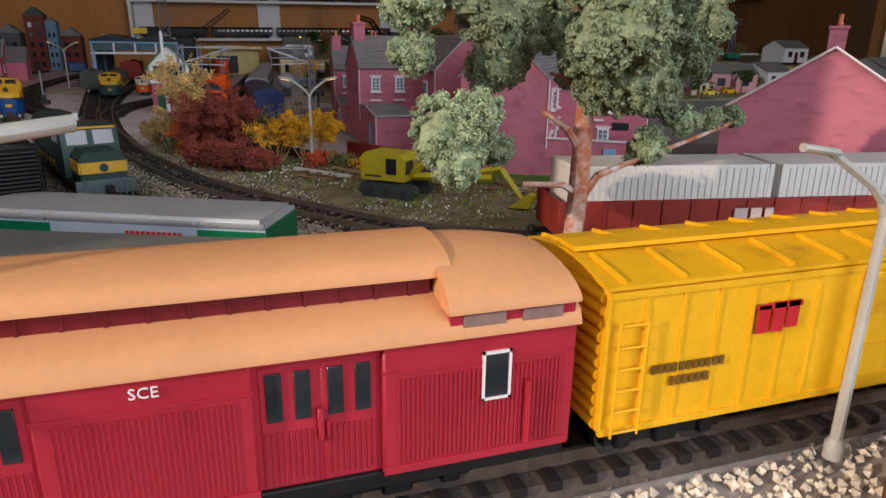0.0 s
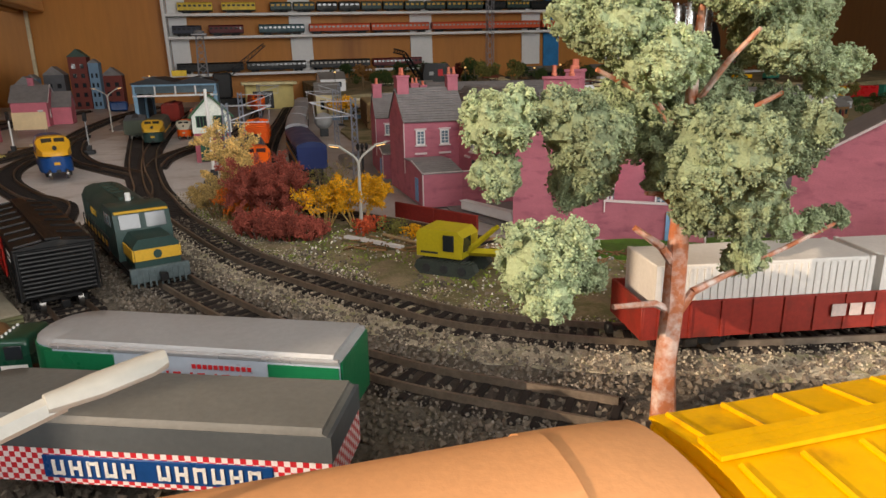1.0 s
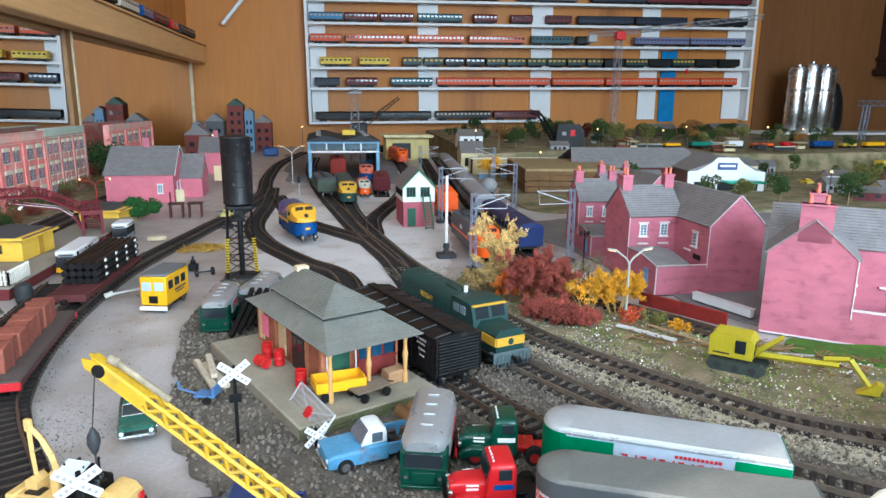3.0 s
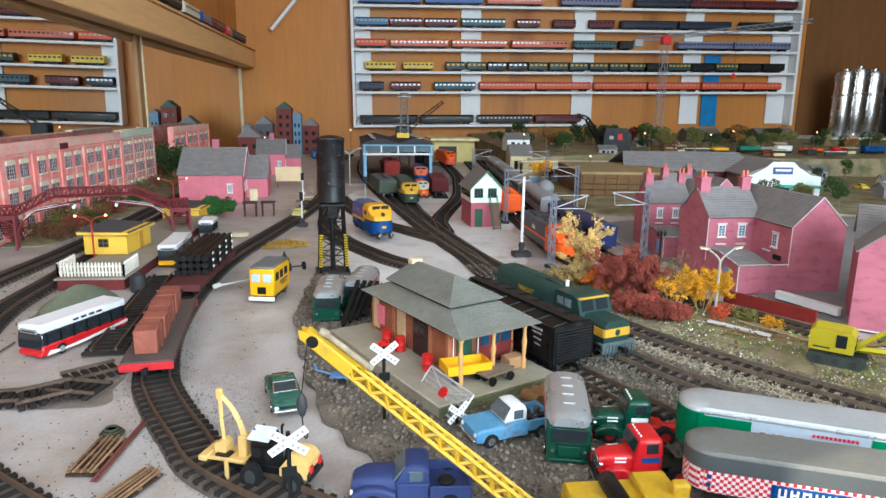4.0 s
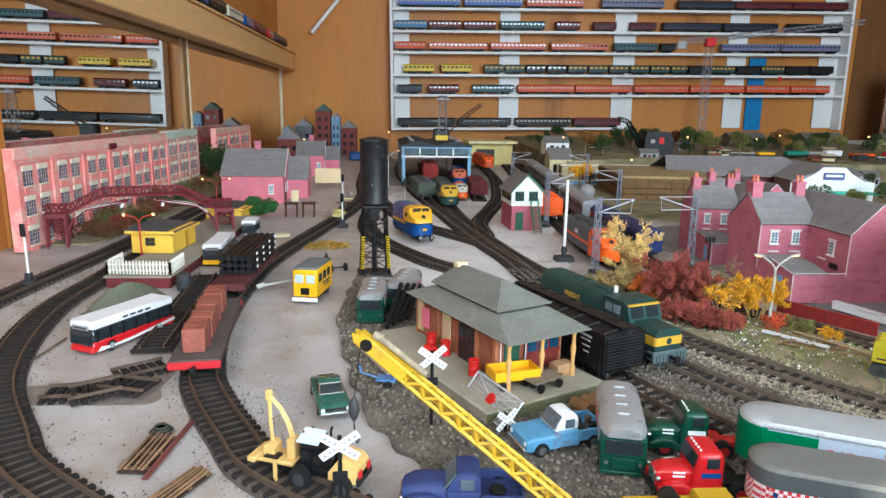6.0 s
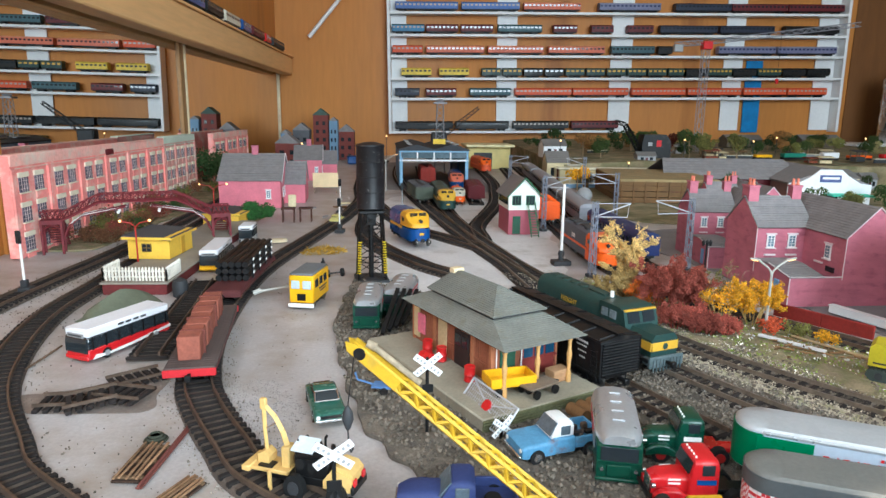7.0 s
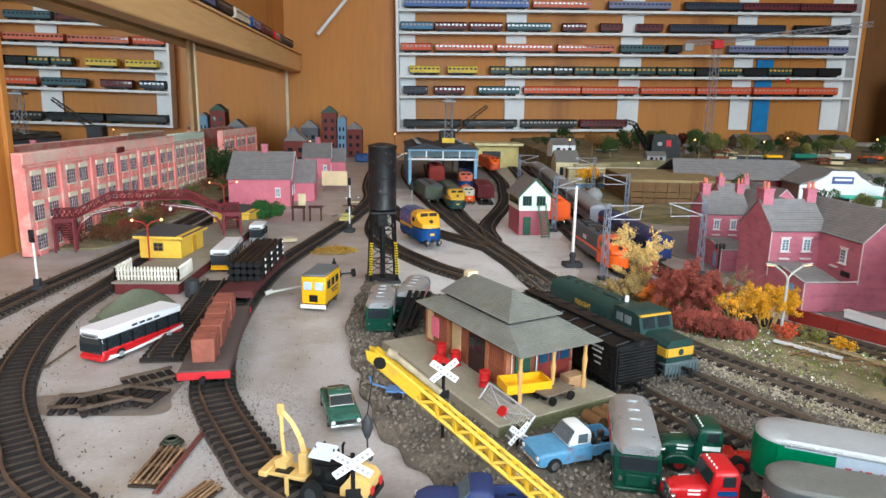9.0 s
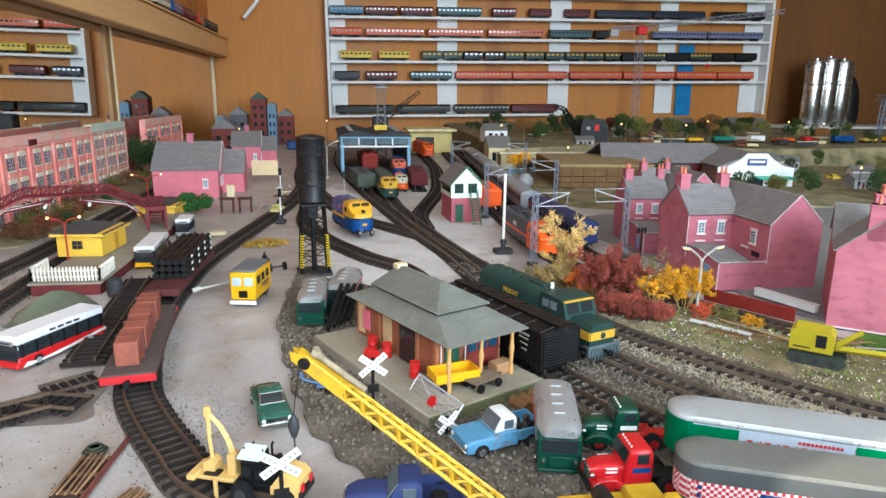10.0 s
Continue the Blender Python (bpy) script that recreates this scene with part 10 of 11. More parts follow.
ROWS_OF = [
    (0.568, "bbswnmm", (0.154, 0.411, 0.662, 0.982, 1.289, 1.528, 1.769), (0.25, 0.235, 0.233, 0.255, 0.235, 0.236, 0.238)),
    (0.482, "lmmtmmmnnk", (0.079, 0.215, 0.357, 0.532, 0.718, 0.871, 1.031, 1.234, 1.482, 1.76), (0.13, 0.13, 0.132, 0.18, 0.098, 0.092, 0.106, 0.242, 0.231, 0.233)),
    (0.400, "ossstkww", (0.075, 0.269, 0.516, 0.768, 1.004, 1.14, 1.489, 1.748), (0.122, 0.235, 0.228, 0.234, 0.18, 0.06, 0.245, 0.255)),
    (0.312, "yyggkkggggggkgkgkk", tuple((0.11, 0.264)) + tuple(0.417 + 0.0868 * i for i in range(10)) + tuple(1.273 + 0.107 * i for i in range(6)), (0.122, 0.121) + (0.079,) * 10 + (0.1,) * 6),
    (0.232, "nmtoooooo", (0.072, 0.211, 0.414, 0.635, 0.876, 1.123, 1.362, 1.581, 1.767), (0.1, 0.124, 0.17, 0.235, 0.235, 0.228, 0.231, 0.186, 0.171)),
    (0.098, "kkcm", (0.14, 0.382, 0.628, 0.858), (0.238, 0.223, 0.235, 0.2)),
    (0.657, "mmtnkoms", tuple(0.14 + 0.23 * i for i in range(8)), (0.22,) * 8),
]
for z, kinds, xs, ls in ROWS_OF:
    for k, x, l in zip(kinds, xs, ls):
        body, roofm, win, words = KIT[k]
        c = coach(words + " on a white shelf", l, body, roofm, win, simple=True, group="shelf trains", W=0.034)
        c.matrix_basis = SHELF @ pose(x, -DEEP / 2 - 0.003, z + 0.0052)

# trains along the beam shelf
for y, l, k, words in ((1.30, 0.20, NAVY, "dark blue coach on the beam shelf"), (1.52, 0.18, BLUE, "blue locomotive on the beam shelf"), (1.70, 0.14, BLACK, "black tank engine on the beam shelf"), (1.87, 0.15, CREAM, "white tank wagon with red patch on the beam shelf"),
                       (2.03, 0.10, BLUE, "blue wagon on the beam shelf"), (2.19, 0.16, MAROON, "maroon wagon on the beam shelf"), (2.34, 0.08, RED, "red wagon on the beam shelf"), (2.53, 0.22, DARKGREY, "dark grey coach on the beam shelf")):
    put_at(coach(words, l, k, k, GLASS, simple=True, group="beam shelf trains", W=0.036), -0.615, y, 0.395, 90)

# ---- engine yard stock ----
put_at(streamliner("green and yellow diesel standing before the engine shed", GOLD, GREENP, 0.19), *along("main", 1.262, 180)).scale = (1.0, 0.95, 0.86)
put_at(boxcar("dark red wagon beside the engine shed", 0.13, 0.034, 0.011, 0.040, MAROON, MAROON), *along("stub", 1.362)).scale = (1.0, 0.92, 0.80)
put_at(boxcar("brown-red wagon standing inside the shed", 0.13, 0.034, 0.011, 0.042, OXIDE, OXIDE), *along("main", 1.66))
put_at(streamliner("blue locomotive standing inside the shed", SALMON, BLUE, 0.14), -0.020, 1.56, RZ, -92).scale = (1.0, 0.95, 0.88)
put_at(boxcar("grey-green open wagon at the shed door", 0.12, 0.034, 0.011, 0.034, mat("moss_grey", (84, 92, 80), rough=0.7), TARROOF), *along("siding", 1.325))
put_at(streamliner("small orange and cream locomotive beside the green diesel", CREAM, ORANGE, 0.075, ORANGE), -0.034, 1.33, 0.0006, -88).scale = (0.9, 0.75, 0.70)
put_at(streamliner("orange locomotive at the far end of the yard", ORANGE, COACHRED, 0.16), 0.095, 2.02, RZ, -84)

# ---- the far layout ----
cs = thing("goods_shed", "pale cream goods shed beyond the engine yard", "shed")
part("wall", bx(0, 0, 0.036, 0.14, 0.10, 0.072), mat("shed_cream", (214, 196, 130), rough=0.7, var=0.1), cs)
part("roof", Mb().box(0, -0.01, 0.076, 0.16, 0.14, 0.008, 0.001), mat("shed_cream_roof", (220, 208, 160), rough=0.7), cs)
part("doorway", bx(-0.02, -0.0508, 0.028, 0.06, 0.002, 0.05), DARKGREY, cs)
put_at(cs, 0.135, 2.20, 0.0005, 2)


def town_tower(x, y, w, d, h, tone, rooft, label):
    t = thing("town_building", label, "building", "corner town")
    part("wall", bx(0, 0, h / 2, w, d, h), tone, t)
    part("roof", Mb().prism([(-w / 2 - 0.003, h), (w / 2 + 0.003, h), (0, h + w * 0.45)], -d / 2, d / 2, "y"), rooft, t)
    for k in range(int(h / 0.03)):
        for q in (-1, 1):
            part("window", bx(q * w * 0.22, -d / 2 - 0.0006, 0.016 + k * 0.03, w * 0.2, 0.0012, 0.014), GLASS, t)
    return put_at(t, x, y, 0.0005, 0)


DULLBRICK, DULLBLUE = mat("dull_brick", (120, 62, 56), rough=0.85, var=0.15), mat("dull_blue", (112, 142, 168), rough=0.7, var=0.1)
town_tower(-0.450, 2.52, 0.055, 0.06, 0.165, DULLBRICK, mat("dull_green_roof", (70, 92, 84), rough=0.7), "tall dull brick tower with green roof in the corner")
town_tower(-0.402, 2.50, 0.030, 0.05, 0.145, DULLBLUE, SLATE, "narrow pale blue house in the corner town")
town_tower(-0.360, 2.55, 0.060, 0.06, 0.105, DULLBRICK, SLATE, "dull brick house in the corner town")
town_tower(-0.520, 2.50, 0.060, 0.06, 0.110, mat("dull_grey_wall", (92, 92, 96), rough=0.8), SLATE, "dark grey house in the corner town")
town_tower(-0.565, 2.42, 0.030, 0.05, 0.100, DULLBLUE, SLATE, "pale blue house front in the corner town")
town_tower(-0.525, 2.22, 0.075, 0.06, 0.075, DULLBRICK, SLATE, "low dull brick house before the corner town")
put_at(tagged(part("blue_tarpaulin", Mb().box(0, 0, 0.014, 0.05, 0.04, 0.028, 0.004), BLUE), "bright blue covered load beside the far track", "covered load"), -0.315, 2.32, 0.001, 10)


def lattice_tower():
    t = thing("lattice_tower", "grey lattice tower with platform above the engine yard", "tower")
    LG = mat("lattice_grey", (150, 150, 154), rough=0.5, metal=0.3)
    part("mast", lattice(Mb(), (0, 0, 0), (0, 0, 0.205), 0.030, 12, 0.0013, 0.018), LG, t)
    part("platform", Mb().box(0, 0, 0.208, 0.040, 0.034, 0.005, 0.001).lathe([(0.012, 0.211), (0.014, 0.216), (0.006, 0.219)], 0, 0, 12), LG, t)
    return put_at(t, -0.035, 1.985, 0.0, 0)


lattice_tower()


def tower_crane():
    t = thing("tower_crane", "tall grey tower crane with red cab before the shelves", "crane")
    CGR = mat("crane_grey", (150, 150, 158), rough=0.5, metal=0.2)
    part("mast", lattice(Mb(), (0, 0, 0), (0, 0, 0.395), 0.020, 24, 0.0011), CGR, t)
    part("cab", Mb().box(0, -0.004, 0.408, 0.032, 0.028, 0.026, 0.002), RED, t)
    part("jib", lattice(Mb(), (0.01, 0, 0.420), (0.52, 0, 0.485), 0.014, 34, 0.0012), CGR, t)
    part("counter_jib", lattice(Mb(), (-0.01, 0, 0.418), (-0.105, 0, 0.410), 0.014, 8, 0.0012), CGR, t)
    part("counterweight", bx(-0.095, 0, 0.398, 0.030, 0.018, 0.024, 0.002), GREY, t)
    part("cable", Mb().rod((0.255, 0, 0.45), (0.255, 0, 0.305), 0.0006, n=4), BLACK, t)
    part("hook_block", Mb().box(0.255, 0, 0.297, 0.010, 0.006, 0.016, 0.001), RED, t)
    return put_at(t, 0.858, 2.20, 0.0, 0)


tower_crane()


def breakdown_crane(label, x, y, rz, jib):
    t = thing("rail_crane", label, "crane", "rail cranes")
    part("carrier", Mb().box(0, 0, 0.030, 0.090, 0.045, 0.030, 0.003), BLACK, t)
    part("housing", Mb().prism([(-0.045, 0.045), (0.040, 0.045), (0.040, 0.105), (0.025, 0.125), (-0.040, 0.125), (-0.045, 0.10)], -0.022, 0.022, "y"), BLACK, t)
    part("jib", lattice(Mb(), (-0.03, 0, 0.055), (-0.030 - jib * 0.55, 0, 0.105 + jib * 0.42), 0.016, 10, 0.0016, 0.010), BLACK, t)
    part("jib_head", lattice(Mb(), (-0.030 - jib * 0.55, 0, 0.105 + jib * 0.42), (-0.030 - jib * 0.80, 0, 0.110 + jib * 0.44), 0.010, 4, 0.0014), BLACK, t)
    part("plate", bx(0.004, -0.0228, 0.100, 0.014, 0.001, 0.018), INKR, t, "small red plate")
    part("plate", bx(-0.022, -0.0228, 0.098, 0.012, 0.001, 0.010), GREY, t, "small grey plate")
    for ex in (-0.03, 0.03):
        for s in (-1, 1):
            part("wheel", Mb().rod((ex, s * 0.018, 0.010), (ex, s * 0.022, 0.010), 0.010, n=12), BLACK, t)
    return put_at(t, x, y, 0.0, rz)


breakdown_crane("large black crane housing with lattice jib on the far layout", 0.592, 1.90, 0, 0.115)
cr2 = thing("rail_crane", "dark grey lattice crane jib before the lowest shelf", "crane", "rail cranes")
part("jib", lattice(Mb(), (0.0, 0, 0.10), (0.13, 0, 0.20), 0.018, 10, 0.0014, 0.010), DARKGREY, cr2)
part("housing", Mb().box(-0.02, 0, 0.065, 0.06, 0.05, 0.085, 0.006), DARKGREY, cr2)
part("carrier", bx(0, 0, 0.012, 0.14, 0.05, 0.022, 0.002), BLACK, cr2)
put_at(cr2, 0.01, 2.50, 0.0, 0)


def shop():
    t = thing("tyre_shop", "large grey-roofed shop with white stepped gable front", "shop")
    part("wall", bx(0, 0.12, 0.024, 0.20, 0.24, 0.048), mat("shop_wall", (150, 120, 116), rough=0.8), t)
    part("roof", Mb().prism([(-0.11, 0.045), (0.11, 0.045), (0.11, 0.049), (0.0, 0.082), (-0.11, 0.049)], 0.002, 0.24, "y"), SLATE, t)
    part("gable_front", Mb().prism([(-0.115, 0.0), (0.115, 0.0), (0.115, 0.047), (0.085, 0.050), (0.050, 0.066), (0.030, 0.080), (-0.030, 0.080), (-0.050, 0.066), (-0.085, 0.050), (-0.115, 0.047)], -0.004, 0.0, "y"), WHITE, t, "white stepped gable front")
    part("sign", bx(0, -0.0052, 0.060, 0.058, 0.002, 0.016, 0.0005), mat("sign_navy", (74, 86, 134), rough=0.5), t, "blue-grey sign panel")
    bars("sign_marking", t, pose(0, -0.0066, 0.060), [(0, 0.0012, 0.046, 0.0050)], INKW, "white sign bar")
    part("canopy", bx(0.045, -0.022, 0.026, 0.115, 0.036, 0.004, 0.0008), mat("canopy_teal", (70, 190, 160), rough=0.5), t, "teal canopy")
    for x in (-0.07, 0.0, 0.07):
        part("shop_window", bx(x, -0.0048, 0.014, 0.05, 0.001, 0.020), GLASS, t)
    t.matrix_basis = pose(0.735, 1.305, 0.001, 0, 0, -8) @ Matrix.Diagonal((0.72, 1.0, 0.92, 1.0))
    return t


shop()
shop_side = thing("long_roofed_hall", "long low hall with grey slate roof behind the houses", "hall")
part("wall", bx(0, 0, 0.022, 0.30, 0.14, 0.044), MAROON, shop_side)
for s in (-1, 1):
    slope("roof", shop_side, (-0.16, s * 0.08, 0.042), (0.16, s * 0.08, 0.042), (0.14, 0, 0.082), (-0.14, 0, 0.082), 8)
put_at(shop_side, 0.60, 1.50, 0.001, -4)

deckm = mat("brown_timber", (112, 84, 54), rough=0.85, var=0.2, coarse=40)
vd = thing("timber_viaduct", "brown timber trestle structure behind the wired tracks", "viaduct")
part("deck", bx(0, 0, 0.050, 0.20, 0.26, 0.006, 0.001), mat("sand_deck", (150, 130, 92), rough=0.9, var=0.2), vd)
for i in range(9):
    part("frame", bx(-0.095 + i * 0.024, -0.13, 0.024, 0.003, 0.003, 0.048), deckm, vd)
for z in (0.010, 0.022, 0.034, 0.045):
    part("board", bx(0, -0.1285, z, 0.20, 0.002, 0.0105), deckm, vd)
    part("board", bx(-0.0995, 0, z, 0.002, 0.26, 0.0105), deckm, vd)
put_at(vd, 0.405, 1.42, 0.0005, -6)
ledge2 = thing("stone_parapet", "long pale stone parapet on the far layout", "parapet")
part("parapet", bx(0, 0, 0.020, 0.42, 0.02, 0.040, 0.002), mat("pale_stone", (188, 172, 132), rough=0.9, var=0.15), ledge2)
part("coping", bx(0, 0, 0.0425, 0.43, 0.026, 0.005, 0.001), mat("coping", (214, 204, 178), rough=0.8), ledge2)
put_at(ledge2, 0.47, 1.68, 0.0, -3)
hill = Mb()
rings = []
for i in range(13):
    x = 0.28 + 2.6 * i / 12
    zz = 0.052 + 0.012 * noise.noise(Vector((x * 3, 0, 4)))
    rings.append([(x, 1.70, 0.0), (x, 1.72, zz), (x, 2.1, zz + 0.006), (x, 2.6, zz + 0.016), (x, 2.79, zz + 0.02), (x, 2.79, 0.0)])
setting("raised_ground", hill.loft(rings), SAND, "raised sandy and green scenery along the back wall", "ground", smooth=60)


def far_tree(x, y, z, h, tone, seed, label="small dark green tree on the far layout"):
    rnd = random.Random(seed)
    t = thing("far_tree", label, "tree", "far trees")
    part("trunk", Mb().rod((0, 0, 0), (0, 0, h * 0.7), h * 0.035, h * 0.015, 6), MATS["twig"], t)
    mb = Mb()
    for k in range(5):
        a = rnd.uniform(0, 6.28)
        clump(mb, (h * 0.20 * math.cos(a), h * 0.20 * math.sin(a), h * rnd.uniform(0.42, 0.85)), h * rnd.uniform(0.15, 0.26), 130, h * 0.036, rnd)
    part("crown", mb, tone, t, smooth=0, kind="stuff")
    return put_at(t, x, y, z)


FARG = leafmat("far_green", (62, 78, 36))
rt = random.Random(77)
for k, (x, y, h, m) in enumerate(((0.385, 1.92, 0.080, leafmat("far_brown", (146, 104, 56))), (0.42, 1.86, 0.065, FARG), (0.46, 1.95, 0.055, FARG), (0.72, 1.95, 0.085, FARG), (0.68, 2.02, 0.075, leafmat("far_red", (112, 48, 36))), (0.78, 2.0, 0.06, OLV),
                                  (0.87, 1.95, 0.075, DKG), (0.95, 1.98, 0.06, FARG), (1.02, 1.90, 0.055, OLV), (1.10, 1.96, 0.065, FARG), (1.22, 2.02, 0.075, OLV), (1.32, 1.95, 0.06, leafmat("far_sage", (150, 142, 96))), (1.45, 2.05, 0.055, FARG), (1.60, 2.1, 0.06, OLV),
                                  (0.50, 2.15, 0.05, DKG), (0.63, 2.2, 0.055, FARG), (1.8, 1.95, 0.06, OLV), (2.0, 2.05, 0.06, FARG))):
    far_tree(x, y, 0.053, h, m, 100 + k)
for k in range(52):
    x, y = 0.30 + 1.35 * rt.random(), rt.uniform(1.74, 2.45)
    if abs(x - 0.58) < 0.10 and y < 1.98:
        y += 0.30
    far_tree(x, y, 0.055, rt.uniform(0.035, 0.080), rt.choice((FARG, DKG, OLV, FARG, MATS["far_brown"])), 200 + k)
far_tree(0.275, 1.56, 0.0, 0.072, YELL, 130, "bright yellow tree on the far layout")
far_tree(0.62, 1.17, 0.002, 0.055, FARG, 131)
far_tree(0.66, 1.13, 0.002, 0.045, OLV, 132)
far_tree(0.86, 1.10, 0.002, 0.060, DKG, 133)
far_tree(0.93, 1.06, 0.002, 0.055, FARG, 134)
far_tree(0.46, 1.20, 0.002, 0.070, DKG, 135)

# container trains and vehicles on the raised ground
TINTS = [(YELLOW, "yellow"), (BLUE, "blue"), (ORANGE, "orange"), (mat("far_teal", (40, 120, 100), rough=0.5), "teal"), (PYEL, "pale yellow"), (RED, "red"), (WHITE, "white")]
def far_box(x, y, z, l, h, d, tone, word, rz=0):
    c = thing("far_container", word + " container wagon on the far layout", "container", "far containers")
    part("shell", bx(0, 0, h / 2 + 0.008, l, d, h, 0.0015), tone, c)
    part("chassis", bx(0, 0, 0.005, l, d * 0.8, 0.006), BLACK, c)
    part("door_bar", Mb().box(l / 2 + 0.0005, 0, h / 2 + 0.008, 0.001, 0.002, h * 0.9), tone, c)
    return put_at(c, x, y, z, rz)
far_box(1.237, 1.830, 0.003, 0.06, 0.022, 0.032, BLUE, "bright blue")
far_box(1.356, 1.861, 0.003, 0.06, 0.024, 0.032, ORANGE, "orange")
far_box(1.281, 1.730, 0.003, 0.034, 0.019, 0.032, BLUE, "dark blue")
for k in range(9):
    m, w = TINTS[(k * 3) % 7]
    far_box(0.90 + k * 0.098, 1.86 + 0.010 * math.sin(k * 2.1), 0.056, 0.050 + 0.020 * (k % 2), 0.008 + 0.004 * (k % 3), 0.022, m, w, 4)
for k in range(7):
    m, w = TINTS[(k * 5 + 4) % 7]
    far_box(1.42 + k * 0.13, 1.60 + 0.01 * k, 0.002, 0.105, 0.032, 0.034, m, w, 3)


def far_house(x, y, z, w, d, h, tone, rooft, label, rz=0):
    t = thing("far_house", label, "house", "far houses")
    part("wall", Mb().prism([(-d / 2, 0), (d / 2, 0), (d / 2, h), (0, h * 1.5), (-d / 2, h)], -w / 2, w / 2), tone, t)
    for s in (-1, 1):
        part("roof", shingled(Mb(), (-w / 2 - 0.002, s * (d / 2 + 0.002), h - 0.001), (w / 2 + 0.002, s * (d / 2 + 0.002), h - 0.001), (w / 2 + 0.002, 0, h * 1.5 + 0.001), (-w / 2 - 0.002, 0, h * 1.5 + 0.001), 6), rooft, t)
    for q in (-1, 1):
        part("window", bx(q * w * 0.25, -d / 2 - 0.0006, h * 0.55, w * 0.16, 0.0012, h * 0.4), GLASS, t)
    part("door", bx(0, -d / 2 - 0.0006, h * 0.35, w * 0.12, 0.0012, h * 0.7), MAROON, t)
    return put_at(t, x, y, z, rz)


GR = mat("far_roof_grey", (120, 116, 112), rough=0.8, var=0.12)
for x, y, z, w, d, h, tone, lb, rz in ((0.30, 1.95, 0.054, 0.07, 0.05, 0.035, WHITE, "small white house on the far layout", 6), (0.265, 1.75, 0.0, 0.06, 0.06, 0.055, mat("far_cream", (206, 190, 150), rough=0.8), "cream house beside the far bend", 0),
                                       (0.52, 1.78, 0.054, 0.05, 0.04, 0.018, GREY, "small grey hut on the far layout", -5), (1.14, 2.45, 0.066, 0.14, 0.06, 0.030, mat("far_stone", (96, 86, 72), rough=0.9, var=0.2), "low dark stone building on the far layout", 3),
                                       (1.44, 2.45, 0.066, 0.16, 0.06, 0.032, MATS["far_stone"], "low dark stone building on the far layout", 3), (1.85, 1.80, 0.054, 0.12, 0.08, 0.045, WHITE, "white house on the far layout", 10),
                                       (1.15, 1.25, 0.002, 0.10, 0.09, 0.040, mat("far_pink", (200, 150, 150), rough=0.8), "pale pink house beyond the terrace", -20), (1.35, 1.35, 0.002, 0.10, 0.08, 0.040, WHITE, "white house beyond the terrace", 15),
                                       (0.90, 1.55, 0.002, 0.10, 0.08, 0.035, MATS["far_cream"], "cream house beyond the shop", 8), (1.6, 1.25, 0.002, 0.14, 0.1, 0.05, GREY, "grey hall beyond the terrace", 12)):
    far_house(x, y, z, w, d, h, tone, GR, lb, rz)
rv = random.Random(5)
for k in range(16):
    m, w = TINTS[k % 7]
    sedan(w + " model car parked on the far streets", m, rv.uniform(0.45, 1.5), rv.uniform(1.0, 1.25) + 0.25 * (k % 2), rv.choice((0, 90, 180, 25)), 0.046, 0.018)
put_at(tagged(part("globe_tank", Mb().lathe([(0.001, 0.0), (0.010, 0.003), (0.016, 0.011), (0.016, 0.019), (0.010, 0.027), (0.001, 0.030)], 0, 0, 16), GREY), "pale grey globe-shaped tank beside the wired tracks", "tank"), 0.205, 1.25, 0.012)
part("stand", bx(0.205, 1.25, 0.007, 0.014, 0.014, 0.013), DARKGREY, None)
tagged(bpy.data.objects["stand"], "dark square plinth under a globe tank", "plinth")

# polished steel canisters and dark frame at the back wall
STEELM = mat("polished_steel", (196, 198, 200), rough=0.24, metal=1.0, var=0.10, coarse=20, bump=0.02)
for x, r, h in ((1.838, 0.040, 0.270), (1.900, 0.043, 0.282), (1.966, 0.042, 0.272)):
    c = thing("steel_canister", "tall polished steel canister against the plywood wall", "canister", "steel canisters")
    part("body", Mb().lathe([(r * 0.96, 0), (r, 0.006), (r, h * 0.93), (r * 0.92, h * 0.98), (r * 0.3, h), (r * 0.28, h + 0.008), (0.001, h + 0.009)], 0, 0, 28), STEELM, c)
    part("band", Mb().lathe([(r * 1.005, h * 0.62), (r * 1.03, h * 0.63), (r * 1.03, h * 0.65), (r * 1.005, h * 0.66)], 0, 0, 28), STEELM, c)
    put_at(c, x, 2.60, 0.078)
part("far_platform", bx(2.1, 2.62, 0.0735, 0.9, 0.22, 0.009, 0.001), WHITE, None)
tagged(bpy.data.objects["far_platform"], "white shelf board at the back of the layout", "board")
put_at(tagged(part("dark_sack", Mb().lathe([(0.05, 0), (0.058, 0.05), (0.05, 0.14), (0.03, 0.20), (0.006, 0.215)], 0, 0, 14), BLACK), "dark rounded bundle beside the steel canisters", "bundle"), 2.05, 2.66, 0.078)
clock = thing("cuckoo_cabinet", "dark brown carved wall cabinet on the plywood", "cabinet")
part("case", Mb().box(0, 0, 0.16, 0.22, 0.10, 0.34, 0.004), mat("dark_carved", (52, 34, 28), rough=0.5, var=0.2), clock)
part("lower_moulding", Mb().box(0, -0.004, -0.02, 0.26, 0.11, 0.03, 0.006).box(0, -0.004, 0.04, 0.24, 0.11, 0.02, 0.004), MATS["dark_carved"], clock)
put_at(clock, 2.48, 2.745, 0.36)
gantry = thing("gantry_crane", "grey lattice gantry at the back of the layout", "gantry")
for x in (-0.09, 0.09):
    part("leg", lattice(Mb(), (x, 0, 0), (x * 0.9, 0, 0.13), 0.016, 8, 0.0016), mat("gantry_grey", (110, 122, 140), rough=0.5, metal=0.3), gantry)
part("bridge", lattice(Mb(), (-0.12, 0, 0.135), (0.12, 0, 0.135), 0.018, 12, 0.0016), MATS["gantry_grey"], gantry)
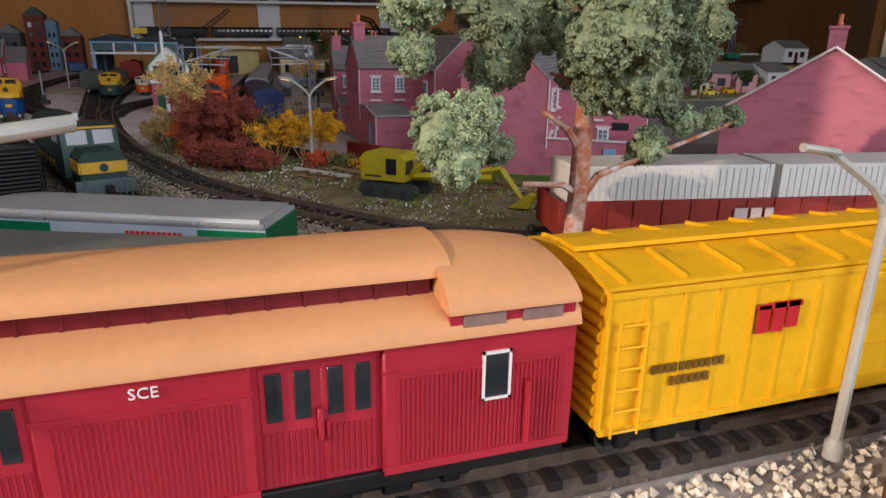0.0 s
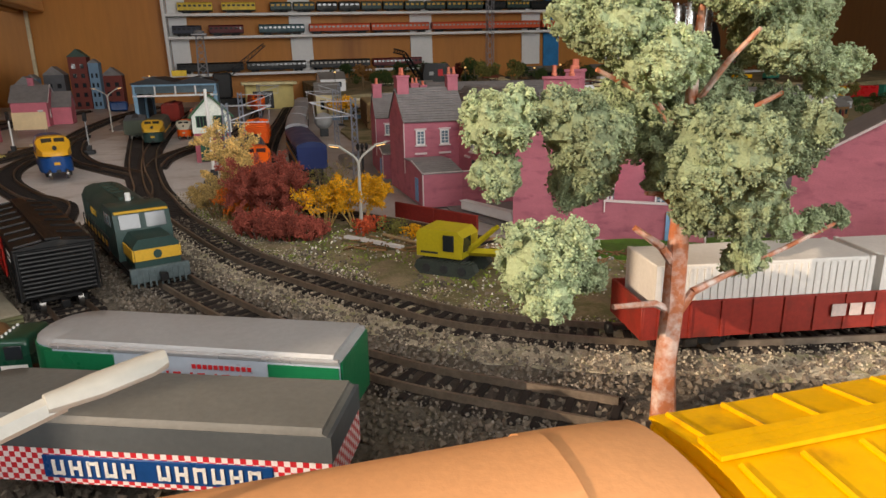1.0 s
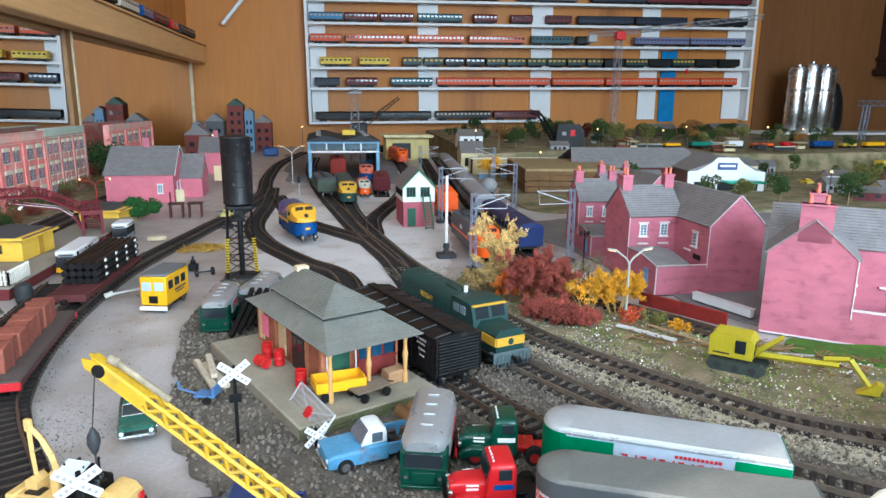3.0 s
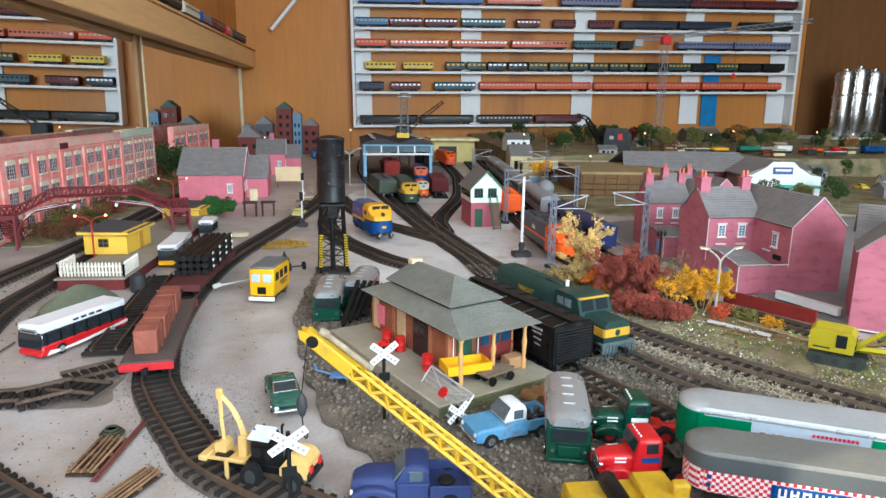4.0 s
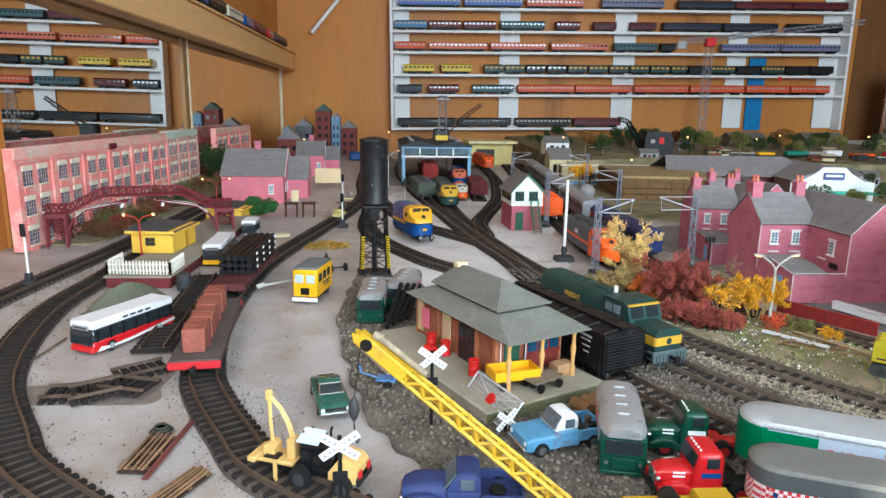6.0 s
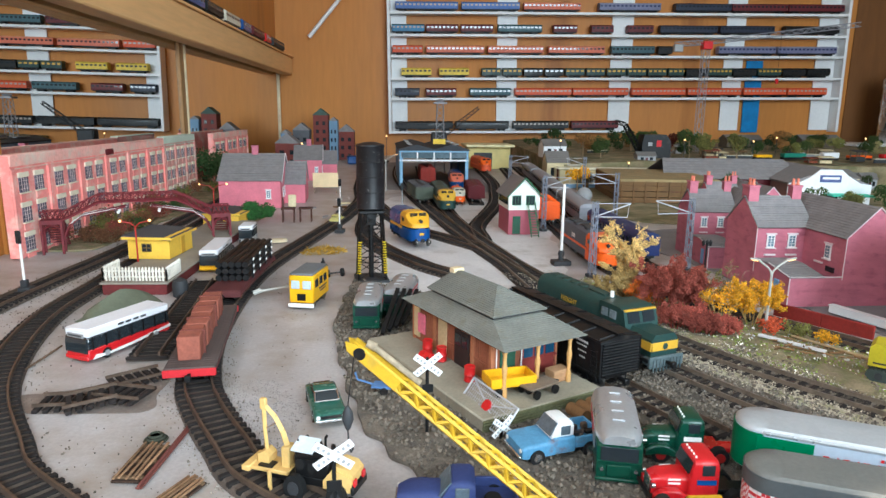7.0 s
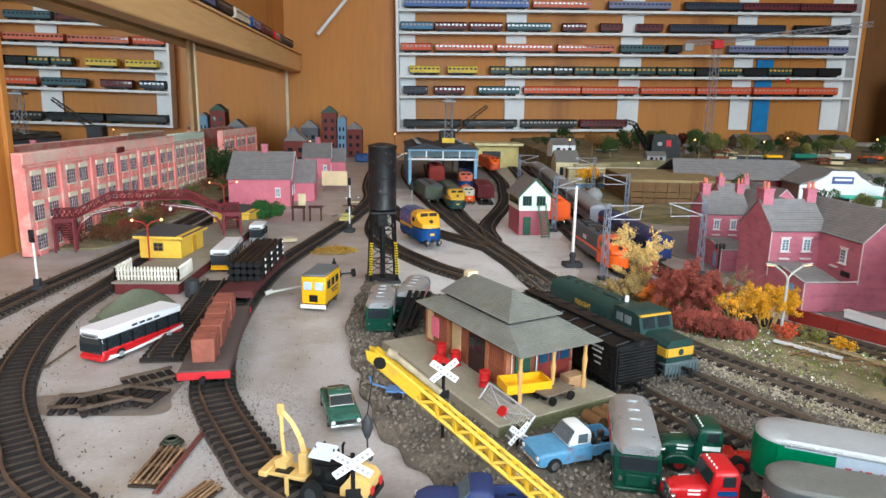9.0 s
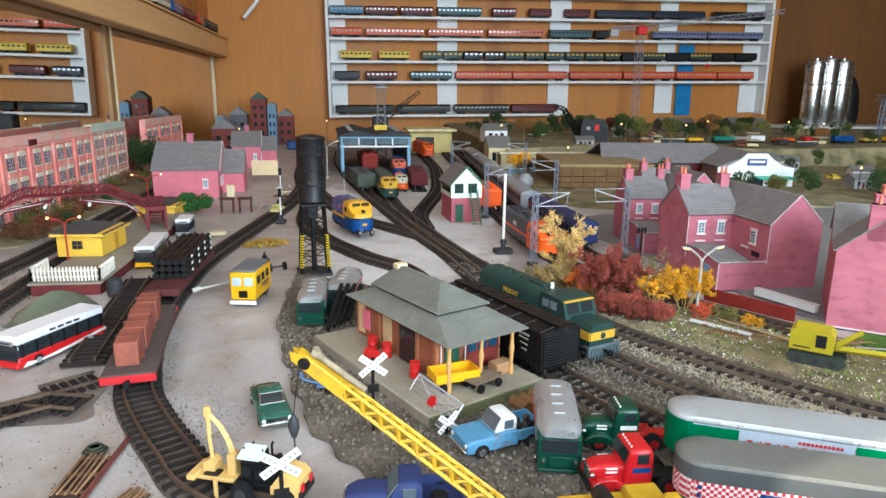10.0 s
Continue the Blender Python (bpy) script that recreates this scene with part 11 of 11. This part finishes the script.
put_at(gantry, 1.95, 2.25, 0.062, 8)

# small glowing street lamps over the far layout
for k, (x, y, z, h) in enumerate(((0.30, 1.85, 0.054, 0.05), (0.66, 1.85, 0.055, 0.055), (0.88, 1.88, 0.056, 0.05), (1.02, 2.0, 0.058, 0.055), (1.25, 1.92, 0.056, 0.06), (1.42, 1.98, 0.058, 0.05), (-0.20, 2.2, 0.0, 0.10), (-0.47, 2.15, 0.0, 0.075), (0.42, 1.62, 0.0, 0.06), (0.9, 1.2, 0.002, 0.05))):
    t = thing("far_lamp", "tiny glowing street lamp on the far layout", "street lamp", "far lamps")
    part("post", Mb().rod((0, 0, 0), (0, 0, h), 0.0009, n=5), DARKGREY, t)
    part("bulb", Mb().lathe([(0.0004, h), (0.0024, h + 0.0016), (0.0020, h + 0.0038), (0.0004, h + 0.0048)], 0, 0, 8), BULB, t, "glowing warm bulb")
    put_at(t, x, y, z)

# stalls, walls and street furniture crowding the streets beyond the wired tracks
rk = random.Random(91)
BITS = [(WHITE, "white"), (GREY, "pale grey"), (MATS["brown_timber"], "brown timber"), (MATS["far_cream"], "cream"), (DARKGREY, "dark grey"), (MATS["rust_brown"], "rust-brown"), (MATS["slate"], "slate grey"), (MATS["dull_blue"], "dull blue")]


def stall(x, y, z, w, d, h, tone, word, rz):
    """A small open stall: counter, posts and a sloping roof."""
    t = thing("street_stall", "small " + word + " stall on the far streets", "stall", "far stalls")
    part("counter", bx(0, 0, h * 0.22, w * 0.9, d * 0.8, h * 0.44, 0.0006), tone, t)
    for a in (-1, 1):
        for b in (-1, 1):
            part("post", bx(a * w * 0.44, b * d * 0.42, h * 0.45, 0.0018, 0.0018, h * 0.9), MATS["far_stone"], t)
    part("roof", Mb().prism([(-d * 0.56, h * 0.86), (d * 0.56, h), (d * 0.56, h + 0.0016), (-d * 0.56, h * 0.86 + 0.0016)], -w * 0.54, w * 0.54), tone, t)
    return put_at(t, x, y, z, rz)


def low_wall(x, y, z, l, h, tone, word, rz):
    t = thing("street_wall", "low " + word + " wall on the far streets", "wall", "far walls")
    part("wall", bx(0, 0, h / 2, l, 0.005, h), tone, t)
    part("coping", bx(0, 0, h, l + 0.002, 0.007, 0.002), MATS["coping"], t)
    return put_at(t, x, y, z, rz)


for k in range(46):
    up_hill = k % 2
    x, y = (rk.uniform(0.27, 1.35), rk.uniform(1.735, 2.15)) if up_hill else (rk.uniform(0.27, 0.56), rk.uniform(1.57, 1.66))
    m, w = BITS[rk.randrange(8)]
    z = 0.056 if up_hill else 0.003
    if k % 5 == 4:
        low_wall(x, y, z, rk.uniform(0.05, 0.12), rk.uniform(0.008, 0.018), m, w, rk.uniform(-12, 12))
    else:
        stall(x, y, z, rk.uniform(0.018, 0.045), rk.uniform(0.016, 0.03), rk.uniform(0.014, 0.034), m, w, rk.uniform(-20, 20))
for k in range(14):
    x, y = -0.40 + 0.10 * rk.random(), rk.uniform(1.12, 1.42)
    m, w = BITS[rk.randrange(8)]
    put_at(tagged(part("scrap_timber", Mb().box(0, 0, 0.0015, rk.uniform(0.010, 0.026), rk.uniform(0.002, 0.006), 0.003, 0.0005), m), w + " scrap length lying beside the trestles", "scrap", "yard scrap"), x + 0.075, y, 0.0008, rk.uniform(0, 180))

# huts and trees crowding the lower streets of the far layout
rc = random.Random(61)
HUTS = [(WHITE, "white"), (GREY, "grey"), (MATS["far_cream"], "cream"), (deckm, "brown timber"), (MATS["far_stone"], "dull stone"), (MAROON, "dark red")]
spots = []
while len(spots) < 44:
    x, y = rc.uniform(0.42, 1.75), rc.uniform(1.08, 1.66)
    if (abs(x - 0.735) < 0.12 and 1.24 < y < 1.58) or (abs(x - 0.60) < 0.18 and abs(y - 1.50) < 0.10) or (abs(x - 0.405) < 0.12 and y < 1.58) or (x < 0.62 and y < 1.15) or any(abs(x - a) + abs(y - b) < 0.05 for a, b in spots):
        continue
    spots.append((x, y))
for k, (x, y) in enumerate(spots):
    if k % 3 == 0:
        m, w = HUTS[(k // 3) % 6]
        far_house(x, y, 0.003, rc.uniform(0.035, 0.06), rc.uniform(0.03, 0.045), rc.uniform(0.016, 0.030), m, GR, "small " + w + " hut on the far streets", rc.uniform(-25, 25))
    else:
        far_tree(x, y, 0.003, rc.uniform(0.030, 0.062), rc.choice((FARG, DKG, OLV, FARG, DKG)), 300 + k)
